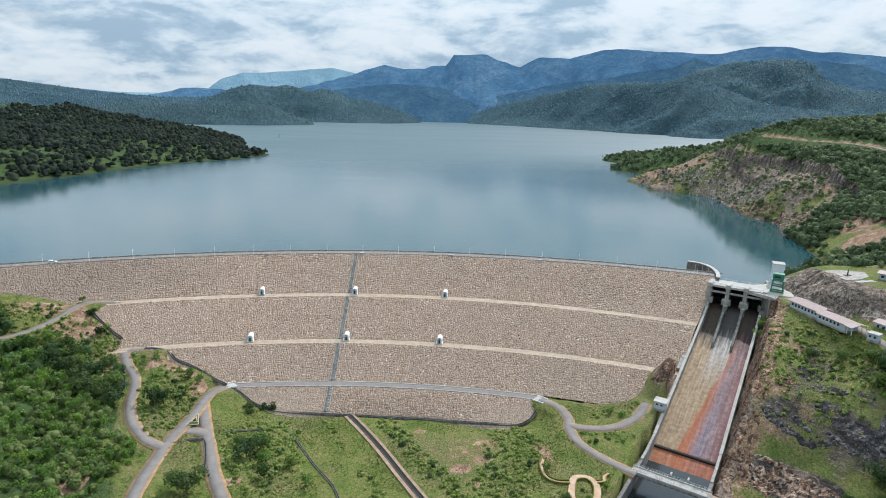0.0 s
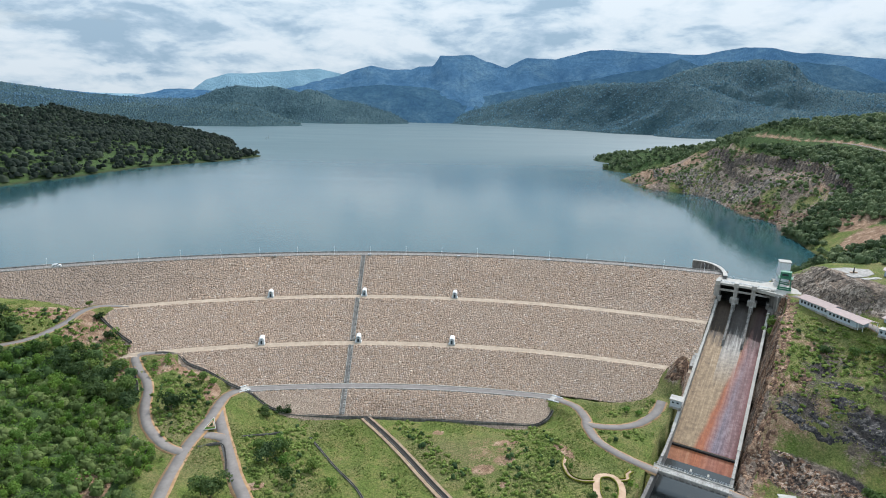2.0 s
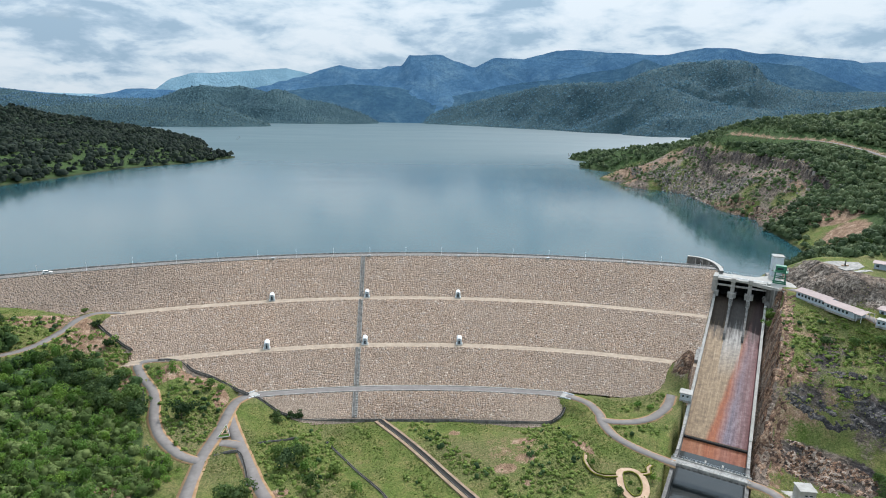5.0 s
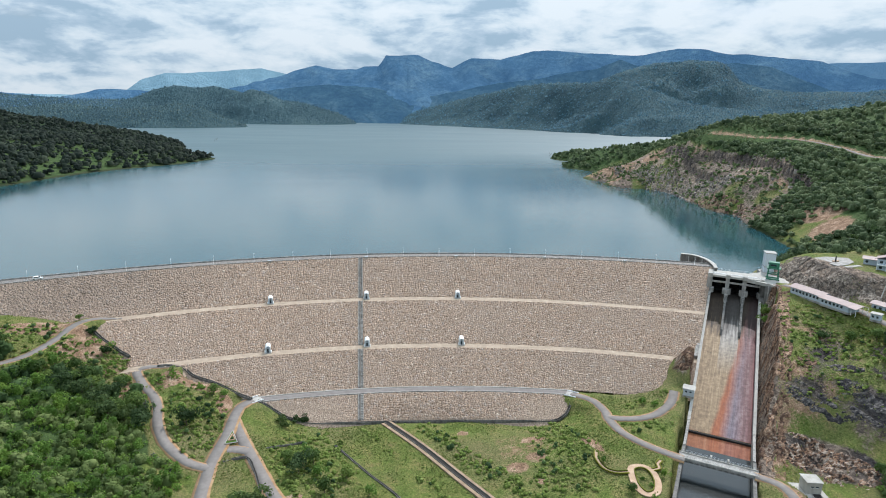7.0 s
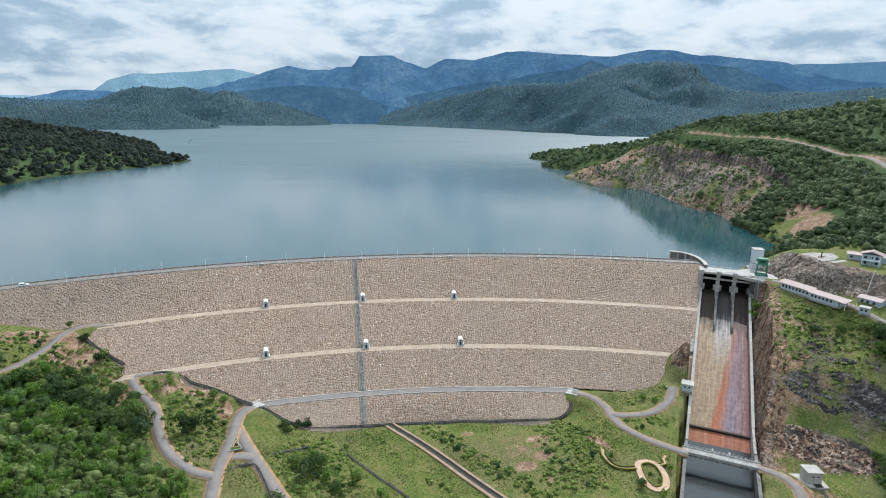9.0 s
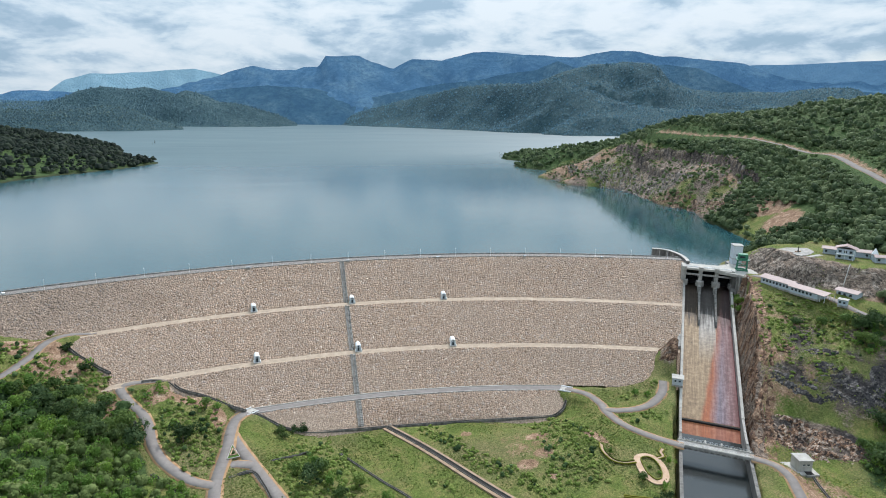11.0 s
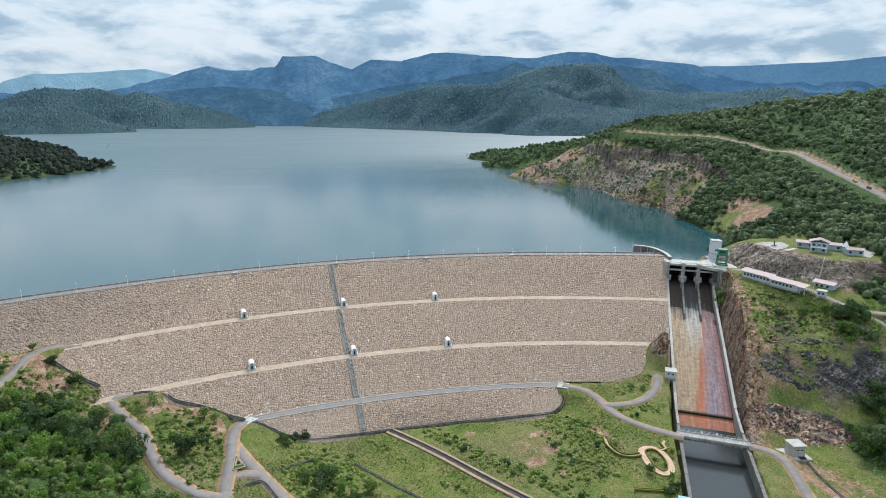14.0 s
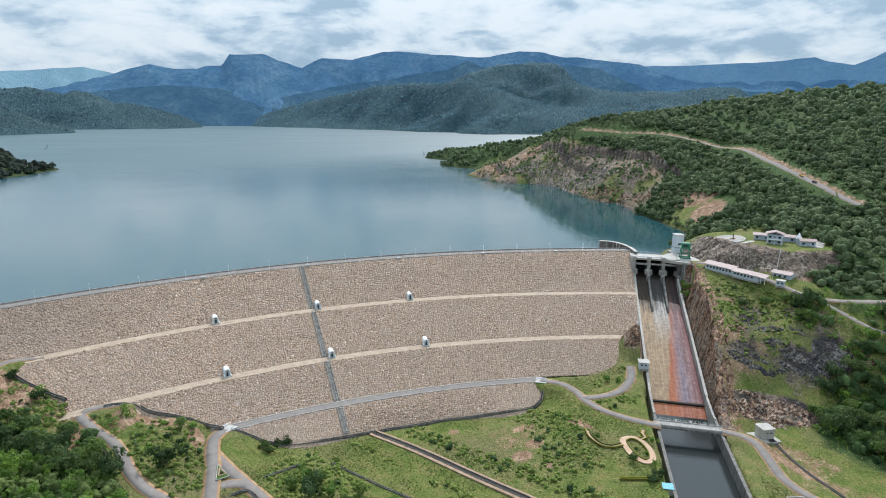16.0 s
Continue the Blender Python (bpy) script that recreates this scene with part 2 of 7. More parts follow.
def make_chute():
    """Concrete chute floor, stained ochre, rust and violet by the water."""
    k = Mat("stained chute concrete")
    across, along = k.attr("across"), k.attr("along")
    comb = k.n.new("ShaderNodeCombineXYZ")
    k.l.new(k.math("MULTIPLY", across, 0.9), comb.inputs[0])
    k.l.new(k.math("MULTIPLY", along, 0.045), comb.inputs[1])
    vec = comb.outputs[0]
    streak = k.noise(1.0, 8, 0.7, vec, 0.3)
    streak2 = k.noise(2.6, 6, 0.7, vec)
    spot = k.noise(0.55, 6, 0.7)
    mixed = k.math("ADD", k.math("MULTIPLY", streak, 0.55), k.math("MULTIPLY", spot, 0.45))
    pale = k.ramp(mixed, [(0.36, (0.085, 0.058, 0.034)), (0.46, (0.185, 0.125, 0.070)), (0.54, (0.265, 0.185, 0.105)), (0.64, (0.36, 0.275, 0.180))])
    rust = k.ramp(mixed, [(0.36, (0.14, 0.034, 0.010)), (0.50, (0.245, 0.068, 0.022)), (0.64, (0.31, 0.122, 0.052))])
    slate = k.ramp(mixed, [(0.38, (0.075, 0.058, 0.074)), (0.5, (0.140, 0.110, 0.134)), (0.64, (0.24, 0.205, 0.235))])
    plum = k.ramp(mixed, [(0.36, (0.072, 0.030, 0.031)), (0.5, (0.140, 0.072, 0.074)), (0.64, (0.245, 0.162, 0.162))])
    wine = k.ramp(mixed, [(0.36, (0.070, 0.018, 0.018)), (0.6, (0.155, 0.048, 0.046))])
    violet = k.mix(k.ramp(k.math("MULTIPLY", k.math("SUBTRACT", across, 4.6), 0.28), [(0.0, 0.0), (1.0, 1.0)]), slate, plum)
    violet = k.mix(k.ramp(k.math("MULTIPLY", k.math("SUBTRACT", across, 9.2), 0.5), [(0.0, 0.0), (1.0, 0.85)]), violet, wine)
    violet = k.mix(k.ramp(streak2, [(0.62, 0.0), (0.74, 0.8)]), violet, (0.36, 0.32, 0.32))
    grey = k.ramp(mixed, [(0.38, (0.15, 0.14, 0.125)), (0.62, (0.38, 0.36, 0.33))])
    wob = k.math("MULTIPLY", k.math("SUBTRACT", k.noise(0.08, 4, 0.5), 0.5), 2.4)
    # the rust tongue starts at the second pier's tail and widens to the left as it runs down
    edge = k.math("ADD", k.math("ADD", k.math("MULTIPLY", along, 0.115), across), wob)
    col = k.mix(k.ramp(k.math("MULTIPLY", k.math("SUBTRACT", edge, 3.9), 0.7), [(0.0, 0.0), (1.0, 1.0)]), pale, rust)
    inner = k.math("ADD", k.math("ADD", k.math("MULTIPLY", along, 0.066), across), wob)
    col = k.mix(k.ramp(k.math("MULTIPLY", k.math("SUBTRACT", inner, 4.0), 0.26), [(0.0, 0.0), (1.0, 1.0)]), col, violet)
    top = k.math("MULTIPLY", k.ramp(k.math("MULTIPLY", k.math("ADD", across, 4.2), 2.0), [(0.0, 0.0), (0.2, 1.0)]),
                 k.ramp(k.math("MULTIPLY", k.math("SUBTRACT", 4.0, across), 2.0), [(0.0, 0.0), (0.2, 1.0)]))
    fade = k.ramp(k.math("MULTIPLY", k.math("ADD", along, 40), 0.0125), [(0.45, 1.0), (0.85, 0.0)])
    col = k.mix(k.math("MULTIPLY", top, fade), col, grey)
    # below the cross slot the apron is all rust
    col = k.mix(k.ramp(k.math("MULTIPLY", k.math("SUBTRACT", along, 66.5), 1.0), [(0.0, 0.0), (1.0, 0.8)]), col, rust)
    # dark algae below the gates, with the gates' cast shade painted into the colour
    slime_shade = k.ramp(k.math("ADD", k.math("MULTIPLY", k.math("ADD", along, 40), 0.02), k.math("MULTIPLY", k.math("SUBTRACT", streak, 0.5), 0.9)), [(0.50, 0.88), (0.82, 0.0)])
    col = k.mix(slime_shade, col, (0.022, 0.017, 0.015))
    stain = k.ramp(streak2, [(0.52, 0.0), (0.72, 0.5)])
    col = k.mix(stain, col, (0.06, 0.04, 0.03))
    joint = k.math("FRACT", k.math("MULTIPLY", k.math("ADD", along, 60), 1 / 9.0))
    col = k.mix(k.math("MULTIPLY", k.ramp(joint, [(0.0, 1.0), (0.03, 0.0)]), 0.22), col, (0.05, 0.04, 0.035))
    k.bump(streak, 0.25, 0.05)
    return k.done(col, 0.7)


def make_water(name, color, rough, wave, scale, stretch, open_water=False):
    k = Mat(name)
    v = k.world(stretch)
    h = k.math("ADD", k.noise(scale, 5, 0.6, v), k.math("MULTIPLY", k.noise(scale * 0.05, 4, 0.6, k.world((0.5, 1.2, 1))), 1.5))
    k.bump(h, wave, 0.5)
    patch = k.ramp(k.noise(0.0035, 5, 0.6, k.world((0.6, 1.6, 1)), 0.6), [(0.35, rough * 0.6), (0.65, rough * 1.6)])
    if open_water:
        # the open reach is ruffled by wind, the bay by the dam lies calm
        sep = k.n.new("ShaderNodeSeparateXYZ")
        k.l.new(k.world((0.001, 0.001, 0.001)), sep.inputs[0])
        wind = k.ramp(sep.outputs[1], [(0.15, 0.0), (0.5, 0.12), (0.9, 0.34), (1.0, 0.38)])
        patch = k.math("ADD", patch, wind)
    m = k.done(color, patch)
    k.b.inputs["IOR"].default_value = 1.58
    k.b.inputs["Specular IOR Level"].default_value = 0.5
    return m


def make_leaf(name, dark, mid, light):
    k = Mat(name)
    col = k.ramp(k.math("ADD", k.math("MULTIPLY", k.island(), 0.55), k.math("MULTIPLY", k.noise(0.13, 4, 0.6), 0.45)), [(0.12, dark), (0.5, mid), (0.88, light)])
    tint = k.ramp(k.rnd(), [(0.0, (0.55, 0.62, 0.5)), (0.5, (0.95, 1.0, 0.9)), (1.0, (1.35, 1.25, 0.95))])
    col = k.mix(1.0, col, tint, "MULTIPLY")
    k.done(col, 0.75, spec=0.2)
    thin = k.n.new("ShaderNodeBsdfTranslucent")
    k.put(thin, "Color", col)
    both = k.n.new("ShaderNodeMixShader")
    both.inputs[0].default_value = 0.48
    k.l.new(k.b.outputs[0], both.inputs[1])
    k.l.new(thin.outputs[0], both.inputs[2])
    k.l.new(both.outputs[0], k.n["Material Output"].inputs["Surface"])
    return k.m


def make_canopy(name, dark, mid, light, thin=0.25):
    """Crowns of a wood: a tone for each tree, lesser ones for its sprays."""
    k = Mat(name)
    tone = k.math("ADD", k.math("MULTIPLY", k.attr("tone"), 0.55), k.math("MULTIPLY", k.island(), 0.25))
    col = k.ramp(k.math("ADD", tone, k.math("MULTIPLY", k.noise(0.6, 5, 0.7), 0.20)), [(0.15, dark), (0.5, mid), (0.85, light)])
    k.done(col, 0.8, spec=0.15)
    through_leaf = k.n.new("ShaderNodeBsdfTranslucent")
    k.put(through_leaf, "Color", col)
    both = k.n.new("ShaderNodeMixShader")
    both.inputs[0].default_value = thin
    k.l.new(k.b.outputs[0], both.inputs[1])
    k.l.new(through_leaf.outputs[0], both.inputs[2])
    k.l.new(both.outputs[0], k.n["Material Output"].inputs["Surface"])
    return k.m


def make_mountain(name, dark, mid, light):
    """Far backdrop: the haze of miles of air is put into its colour and a faint glow, under weak relief."""
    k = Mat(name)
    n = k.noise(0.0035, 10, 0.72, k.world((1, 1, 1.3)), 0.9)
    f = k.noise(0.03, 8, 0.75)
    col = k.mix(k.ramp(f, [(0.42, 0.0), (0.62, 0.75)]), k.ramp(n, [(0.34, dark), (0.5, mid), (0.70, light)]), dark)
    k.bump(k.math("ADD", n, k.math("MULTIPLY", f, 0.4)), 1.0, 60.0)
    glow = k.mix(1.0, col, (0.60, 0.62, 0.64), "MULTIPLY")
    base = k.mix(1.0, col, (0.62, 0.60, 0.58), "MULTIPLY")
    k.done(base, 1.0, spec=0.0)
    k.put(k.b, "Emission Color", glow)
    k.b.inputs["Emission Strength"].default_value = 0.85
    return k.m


def make_crag(name, a, b, c):
    k = Mat(name)
    col = k.ramp(k.island(), [(0.0, a), (0.5, b), (1.0, c)])
    n = k.noise(0.7, 6, 0.7, k.world((1, 1, 2)))
    col = k.mix(k.ramp(n, [(0.4, 0.0), (0.7, 0.7)]), col, a)
    k.bump(k.noise(1.6, 6, 0.75), 0.7, 0.3)
    return k.done(col, 0.85, spec=0.2)


def make_rockface(name, dark, mid, light, accent, streak=(1, 1, 0.35)):
    """Bare jointed rock: each block has its own tone, open joints are dark, water streaks run down."""
    k = Mat(name)
    cell, crack = k.attr("cell"), k.attr("crack")
    n = k.noise(0.9, 8, 0.75, k.world(streak), 0.8)
    turn = k.n.new("ShaderNodeMapping")
    turn.inputs["Rotation"].default_value = (0.4, 0.5, 0.6)
    turn.inputs["Scale"].default_value = (1.0, 2.1, 1.4)
    shake = k.n.new("ShaderNodeTexNoise")
    shake.inputs["Scale"].default_value, shake.inputs["Detail"].default_value = 0.6, 3
    k.l.new(k.world(), shake.inputs["Vector"])
    summed = k.n.new("ShaderNodeVectorMath")
    summed.operation = "ADD"
    k.l.new(k.world(), summed.inputs[0])
    k.l.new(shake.outputs["Color"], summed.inputs[1])
    k.l.new(summed.outputs[0], turn.inputs["Vector"])
    small = k.voronoi(0.85, turn.outputs[0], "F1", "Color")
    joint = k.voronoi(0.85, turn.outputs[0], "DISTANCE_TO_EDGE")
    tone = k.math("ADD", k.math("MULTIPLY", cell, 0.22), k.math("MULTIPLY", n, 0.43))
    tone = k.math("ADD", tone, k.math("MULTIPLY", small, 0.35))
    col = k.ramp(tone, [(0.37, dark), (0.45, mid), (0.54, light), (0.63, accent)])
    big = k.noise(0.12, 5, 0.6)
    col = k.mix(k.ramp(big, [(0.46, 0.0), (0.62, 0.6)]), col, dark)
    col = k.mix(k.math("MULTIPLY", k.ramp(joint, [(0.0, 0.85), (0.10, 0.0)]), k.ramp(n, [(0.35, 1.0), (0.6, 0.25)])), col, tuple(c * 0.4 for c in dark))
    col = k.mix(k.math("MULTIPLY", crack, 0.6), col, tuple(c * 0.35 for c in dark))
    col = k.mix(1.0, col, k.ramp(k.noise(2.8, 6, 0.8, k.world(streak)), [(0.34, 0.45), (0.5, 0.95), (0.66, 1.5)]), "MULTIPLY")
    k.bump(k.math("ADD", k.noise(2.6, 8, 0.8), k.math("MULTIPLY", small, 0.8)), 0.8, 0.25)
    return k.done(col, 0.85, spec=0.2)


M_FACE_G = make_rockface("grey terrace rock", (0.048, 0.038, 0.031), (0.145, 0.114, 0.090), (0.245, 0.198, 0.160), (0.38, 0.32, 0.265))
M_FACE_B = make_rockface("red-brown cut rock", (0.045, 0.026, 0.019), (0.165, 0.090, 0.056), (0.30, 0.175, 0.110), (0.43, 0.290, 0.195))
M_FACE_S = make_rockface("black slate rock", (0.018, 0.017, 0.019), (0.046, 0.042, 0.045), (0.095, 0.085, 0.084), (0.21, 0.185, 0.17))
M_FACE_O = make_rockface("orange and black blocky rock", (0.020, 0.017, 0.017), (0.105, 0.062, 0.042), (0.285, 0.158, 0.092), (0.46, 0.37, 0.30))
M_FACE_Q = make_rockface("quarry rock", (0.085, 0.062, 0.047), (0.20, 0.148, 0.108), (0.285, 0.215, 0.158), (0.42, 0.345, 0.275))
M_CRAG = make_crag("brown crag rock", (0.06, 0.04, 0.03), (0.22, 0.14, 0.095), (0.42, 0.29, 0.20))
M_CRAG_G = make_crag("grey crag rock", (0.07, 0.062, 0.055), (0.20, 0.175, 0.15), (0.36, 0.31, 0.265))
M_GROUND, M_RIPRAP, M_BED = make_ground(), make_riprap(), make_bed()
M_BERM = make_gravel("sandy berm track", (0.25, 0.195, 0.145), (0.37, 0.295, 0.22), (0.46, 0.385, 0.295))
M_ROAD = make_gravel("grey asphalt", (0.150, 0.134, 0.124), (0.200, 0.180, 0.166), (0.245, 0.222, 0.204))
M_VERGE = make_gravel("ochre earth verge", (0.22, 0.125, 0.06), (0.34, 0.215, 0.115), (0.42, 0.31, 0.19))
M_PATH = make_gravel("red sand path", (0.33, 0.21, 0.135), (0.46, 0.33, 0.23), (0.55, 0.43, 0.32))
M_CHUTE = make_chute()
M_CONC = concrete("weathered concrete", (0.40, 0.38, 0.35), (0.05, 0.047, 0.043), 0.75)
M_CONC_L = concrete("pale concrete", (0.46, 0.44, 0.40), (0.16, 0.15, 0.135), 0.45)
M_CONC_D = concrete("black-stained concrete", (0.20, 0.19, 0.175), (0.025, 0.023, 0.021), 0.85)
# shade of a deep channel put into the concrete's colour
M_DRAIN = plain("drain concrete darkened for channel shade", (0.018, 0.016, 0.014), 0.8)
M_WHITE = plain("white paint", (0.74, 0.75, 0.75), 0.5, var=0.06)
M_GREYB = plain("grey-blue paint", (0.42, 0.46, 0.50), 0.6, var=0.1)
M_LILAC = plain("pale blue wall paint", (0.40, 0.46, 0.53), 0.7, var=0.1)
M_ROOF = plain("faded pink roof sheet", (0.29, 0.215, 0.20), 0.6, var=0.12, scale=0.5)
M_PALE = plain("pale grey render", (0.56, 0.60, 0.63), 0.6, var=0.08)
M_GREEN = plain("green machine paint", (0.05, 0.19, 0.12), 0.45, var=0.2)
M_STEEL = plain("dark gate steel", (0.03, 0.03, 0.032), 0.55, 0.3, var=0.3)
M_RAIL = plain("galvanised rail", (0.55, 0.56, 0.56), 0.4, 0.6, var=0.1)
M_GLASS = plain("dark window glass", (0.03, 0.04, 0.05), 0.12, 0.0, var=0.1)
M_TRUNK = plain("bark", (0.14, 0.105, 0.075), 0.9, var=0.3, bump=0.5)
M_LEAF = make_leaf("broad leaves", (0.056, 0.100, 0.030), (0.110, 0.172, 0.052), (0.180, 0.245, 0.084))
M_LEAF_Y = make_leaf("light green leaves", (0.062, 0.125, 0.024), (0.128, 0.225, 0.048), (0.205, 0.310, 0.080))
M_LEAF_D = make_leaf("dark leaves", (0.032, 0.060, 0.026), (0.062, 0.102, 0.042), (0.105, 0.152, 0.062))
M_LAKE = make_water("lake water", (0.020, 0.066, 0.078), 0.05, 0.10, 0.35, (1, 1, 1), True)
M_WOOD_H = make_canopy("hillside tree leaves", (0.034, 0.056, 0.026), (0.080, 0.115, 0.050), (0.152, 0.186, 0.088))
M_WOOD_B = make_canopy("hillside bush leaves", (0.060, 0.092, 0.034), (0.110, 0.152, 0.058), (0.185, 0.220, 0.100))
M_WOOD_L = make_canopy("bright slope leaves", (0.046, 0.074, 0.020), (0.112, 0.158, 0.046), (0.200, 0.248, 0.090), 0.3)
M_WOOD_K = make_canopy("dark slope leaves", (0.022, 0.044, 0.016), (0.058, 0.102, 0.034), (0.120, 0.180, 0.062), 0.3)
M_SCRUB = make_canopy("lush scrub leaves", (0.090, 0.135, 0.030), (0.172, 0.235, 0.052), (0.265, 0.320, 0.095), 0.42)
# leaf colour lowered to hold the cloud shadow over the peninsula
M_WOOD_P = make_canopy("cloud-shaded peninsula tree leaves", (0.009, 0.016, 0.012), (0.020, 0.031, 0.022), (0.042, 0.057, 0.035))
# woods across the lake: aerial haze mixed into the leaf colours, bluer farther off
M_WOOD_1 = make_canopy("grey-green hazed far leaves", (0.048, 0.080, 0.058), (0.092, 0.132, 0.086), (0.150, 0.190, 0.118), 0.1)
M_WOOD_2 = make_canopy("blue-green hazed far leaves", (0.062, 0.138, 0.200), (0.086, 0.178, 0.236), (0.116, 0.220, 0.266), 0.1)
M_WOOD_3 = make_canopy("green-blue hazed hill leaves", (0.040, 0.078, 0.086), (0.074, 0.120, 0.120), (0.120, 0.170, 0.156), 0.1)
M_WOOD_4 = make_canopy("haze-blue hill leaves", (0.036, 0.082, 0.110), (0.062, 0.120, 0.148), (0.104, 0.168, 0.184), 0.1)
M_WOOD_5 = make_canopy("haze-blue far hill leaves", (0.060, 0.125, 0.190), (0.080, 0.155, 0.222), (0.108, 0.188, 0.250), 0.1)
M_POOL = make_water("pool water", (0.018, 0.022, 0.022), 0.10, 0.12, 0.6, (1, 1, 1))
# backdrop colours hold the blue of air haze and glow a little
M_MOUNT = make_mountain("haze-blue distant mountain", (0.052, 0.124, 0.225), (0.086, 0.180, 0.285), (0.150, 0.260, 0.345))
M_MOUNT3 = make_mountain("deep haze-blue distant mountain", (0.105, 0.215, 0.34), (0.125, 0.245, 0.375), (0.155, 0.28, 0.40))
M_MOUNT2 = make_mountain("haze-pale distant mountain", (0.21, 0.36, 0.46), (0.25, 0.41, 0.50), (0.30, 0.46, 0.55))
M_RIDGE = make_mountain("haze-blue wooded ridge", (0.036, 0.088, 0.152), (0.060, 0.128, 0.192), (0.105, 0.182, 0.232))

# ---- mesh tools ----


def mesh_ob(name, verts, faces, mat, parent=None, label="", smooth=False):
    me = bpy.data.meshes.new(name)
    me.from_pydata([tuple(v) for v in verts], [], [tuple(f) for f in faces])
    me.materials.append(mat)
    if smooth:
        me.polygons.foreach_set("use_smooth", [True] * len(me.polygons))
    me.update()
    ob = new(name, me)
    if parent is not None:
        ob.parent = parent
    if label:
        ob["label"] = label
    return ob


def part(name, bm, mat, parent=None, label="", smooth=False):
    bmesh.ops.recalc_face_normals(bm, faces=bm.faces)
    me = bpy.data.meshes.new(name)
    bm.to_mesh(me)
    bm.free()
    me.materials.append(mat)
    if smooth:
        me.polygons.foreach_set("use_smooth", [True] * len(me.polygons))
    ob = new(name, me)
    if parent is not None:
        ob.parent = parent
    if label:
        ob["label"] = label
    return ob


def thing(name, m, label, category, group="", kind=""):
    e = new(name)
    e.matrix_world = m
    return tagged(e, label, category, group, kind)


def box(x0, y0, z0, x1, y1, z1, bev=0.0, bm=None):
    """A block between two corners, with softened edges."""
    bm = bm or bmesh.new()
    r = bmesh.ops.create_cube(bm, size=1, matrix=Matrix.Translation(((x0 + x1) / 2, (y0 + y1) / 2, (z0 + z1) / 2)) @ Matrix.Diagonal((abs(x1 - x0), abs(y1 - y0), abs(z1 - z0), 1)))
    if bev:
        es = list({e for v in r["verts"] for e in v.link_edges})
        bmesh.ops.bevel(bm, geom=es, offset=bev, segments=1, affect="EDGES")
    return bm


def prism(poly, y0, y1, bm=None):
    """An outline in x, z drawn out along y."""
    bm = bm or bmesh.new()
    a = [bm.verts.new((x, y0, z)) for x, z in poly]
    b = [bm.verts.new((x, y1, z)) for x, z in poly]
    n = len(poly)
    bm.faces.new(a[::-1])
    bm.faces.new(b)
    for i in range(n):
        bm.faces.new((a[i], a[(i + 1) % n], b[(i + 1) % n], b[i]))
    return bm


def rod(p, q, r, sides=6, bm=None, r2=None):
    bm = bm or bmesh.new()
    p, q = Vector(p), Vector(q)
    d = q - p
    rot = d.to_track_quat("Z", "Y").to_matrix().to_4x4()
    bmesh.ops.create_cone(bm, cap_ends=True, segments=sides, radius1=r, radius2=r if r2 is None else r2, depth=d.length, matrix=Matrix.Translation((p + q) / 2) @ rot)
    return bm


def hash2(ix, iy, seed):
    h = np.sin(ix * 127.1 + iy * 311.7 + seed * 74.7) * 43758.5453
    return h - np.floor(h)


def vnoise(x, y, seed=0):
    ix, iy = np.floor(x), np.floor(y)
    fx, fy = x - ix, y - iy
    fx, fy = fx * fx * (3 - 2 * fx), fy * fy * (3 - 2 * fy)
    a, b = hash2(ix, iy, seed), hash2(ix + 1, iy, seed)
    c, d = hash2(ix, iy + 1, seed), hash2(ix + 1, iy + 1, seed)
    return a + (b - a) * fx + (c - a) * fy + (a - b - c + d) * fx * fy - 0.5


def fbm(x, y, size, octaves=4, seed=0, gain=0.5):
    out, amp = 0, 1.0
    for o in range(octaves):
        out = out + amp * vnoise(x / size * 2 ** o + 13.7 * o, y / size * 2 ** o - 7.1 * o, seed + o)
        amp *= gain
    return out


def sstep(a, b, x):
    t = np.clip((x - a) / (b - a), 0, 1)
    return t * t * (3 - 2 * t)


# ---- the dam's lines: y over x for each edge of the embankment, and their heights ----
DAM = [  # a, b, c, z
    (58.0, 0.0615, -0.0011, -26.0), (8.6, 0.0615, -0.0011, -0.05), (0.3, 0.0615, -0.0011, 0.0), (-29.6, 0.0323, -0.001287, -15.0), (-34.4, 0.0323, -0.001287, -15.2),
    (-62.8, 0.0279, -0.001357, -28.6), (-67.4, 0.0279, -0.001357, -28.8), (-88.0, 0.0217, -0.001366, -39.3), (-93.4, 0.0217, -0.001366, -39.4),
    (-105.6, -0.060, -0.0001, -45.4), (-125.0, -0.060, -0.0001, -55.0)]


def dam_y(k, x):
    a, b, c, _ = DAM[k]
    return a + b * x + c * x * x


def dam_z(x, y):
    """Height of the embankment's surface over the plan, and far below it elsewhere."""
    x, y = np.asarray(x, float), np.asarray(y, float)
    z = np.full(np.broadcast(x, y).shape, -80.0)
    for k in range(len(DAM) - 1):
        y0, y1 = dam_y(k, x), dam_y(k + 1, x)
        t = (y0 - y) / np.maximum(y0 - y1, 0.01)
        z = np.where((t >= 0) & (t <= 1), DAM[k][3] + t * (DAM[k + 1][3] - DAM[k][3]), z)
    return z


# ---- the chute's own axes: s runs down it, w across it to the right ----
CH = np.array([185.0, -81.1])
CD, CU = np.array([-0.566, -0.8244]), np.array([0.8244, -0.566])
CHUTE_YAW = math.degrees(math.atan2(CU[1], CU[0]))


def chute_xy(s, w):
    return CH[0] + s * CD[0] + w * CU[0], CH[1] + s * CD[1] + w * CU[1]


def chute_sw(x, y):
    dx, dy = x - CH[0], y - CH[1]
    return dx * CD[0] + dy * CD[1], dx * CU[0] + dy * CU[1]


FLOOR_S = [-48, -40, -35, -30, -24, -12, 0, 67, 67.3, 82, 400]
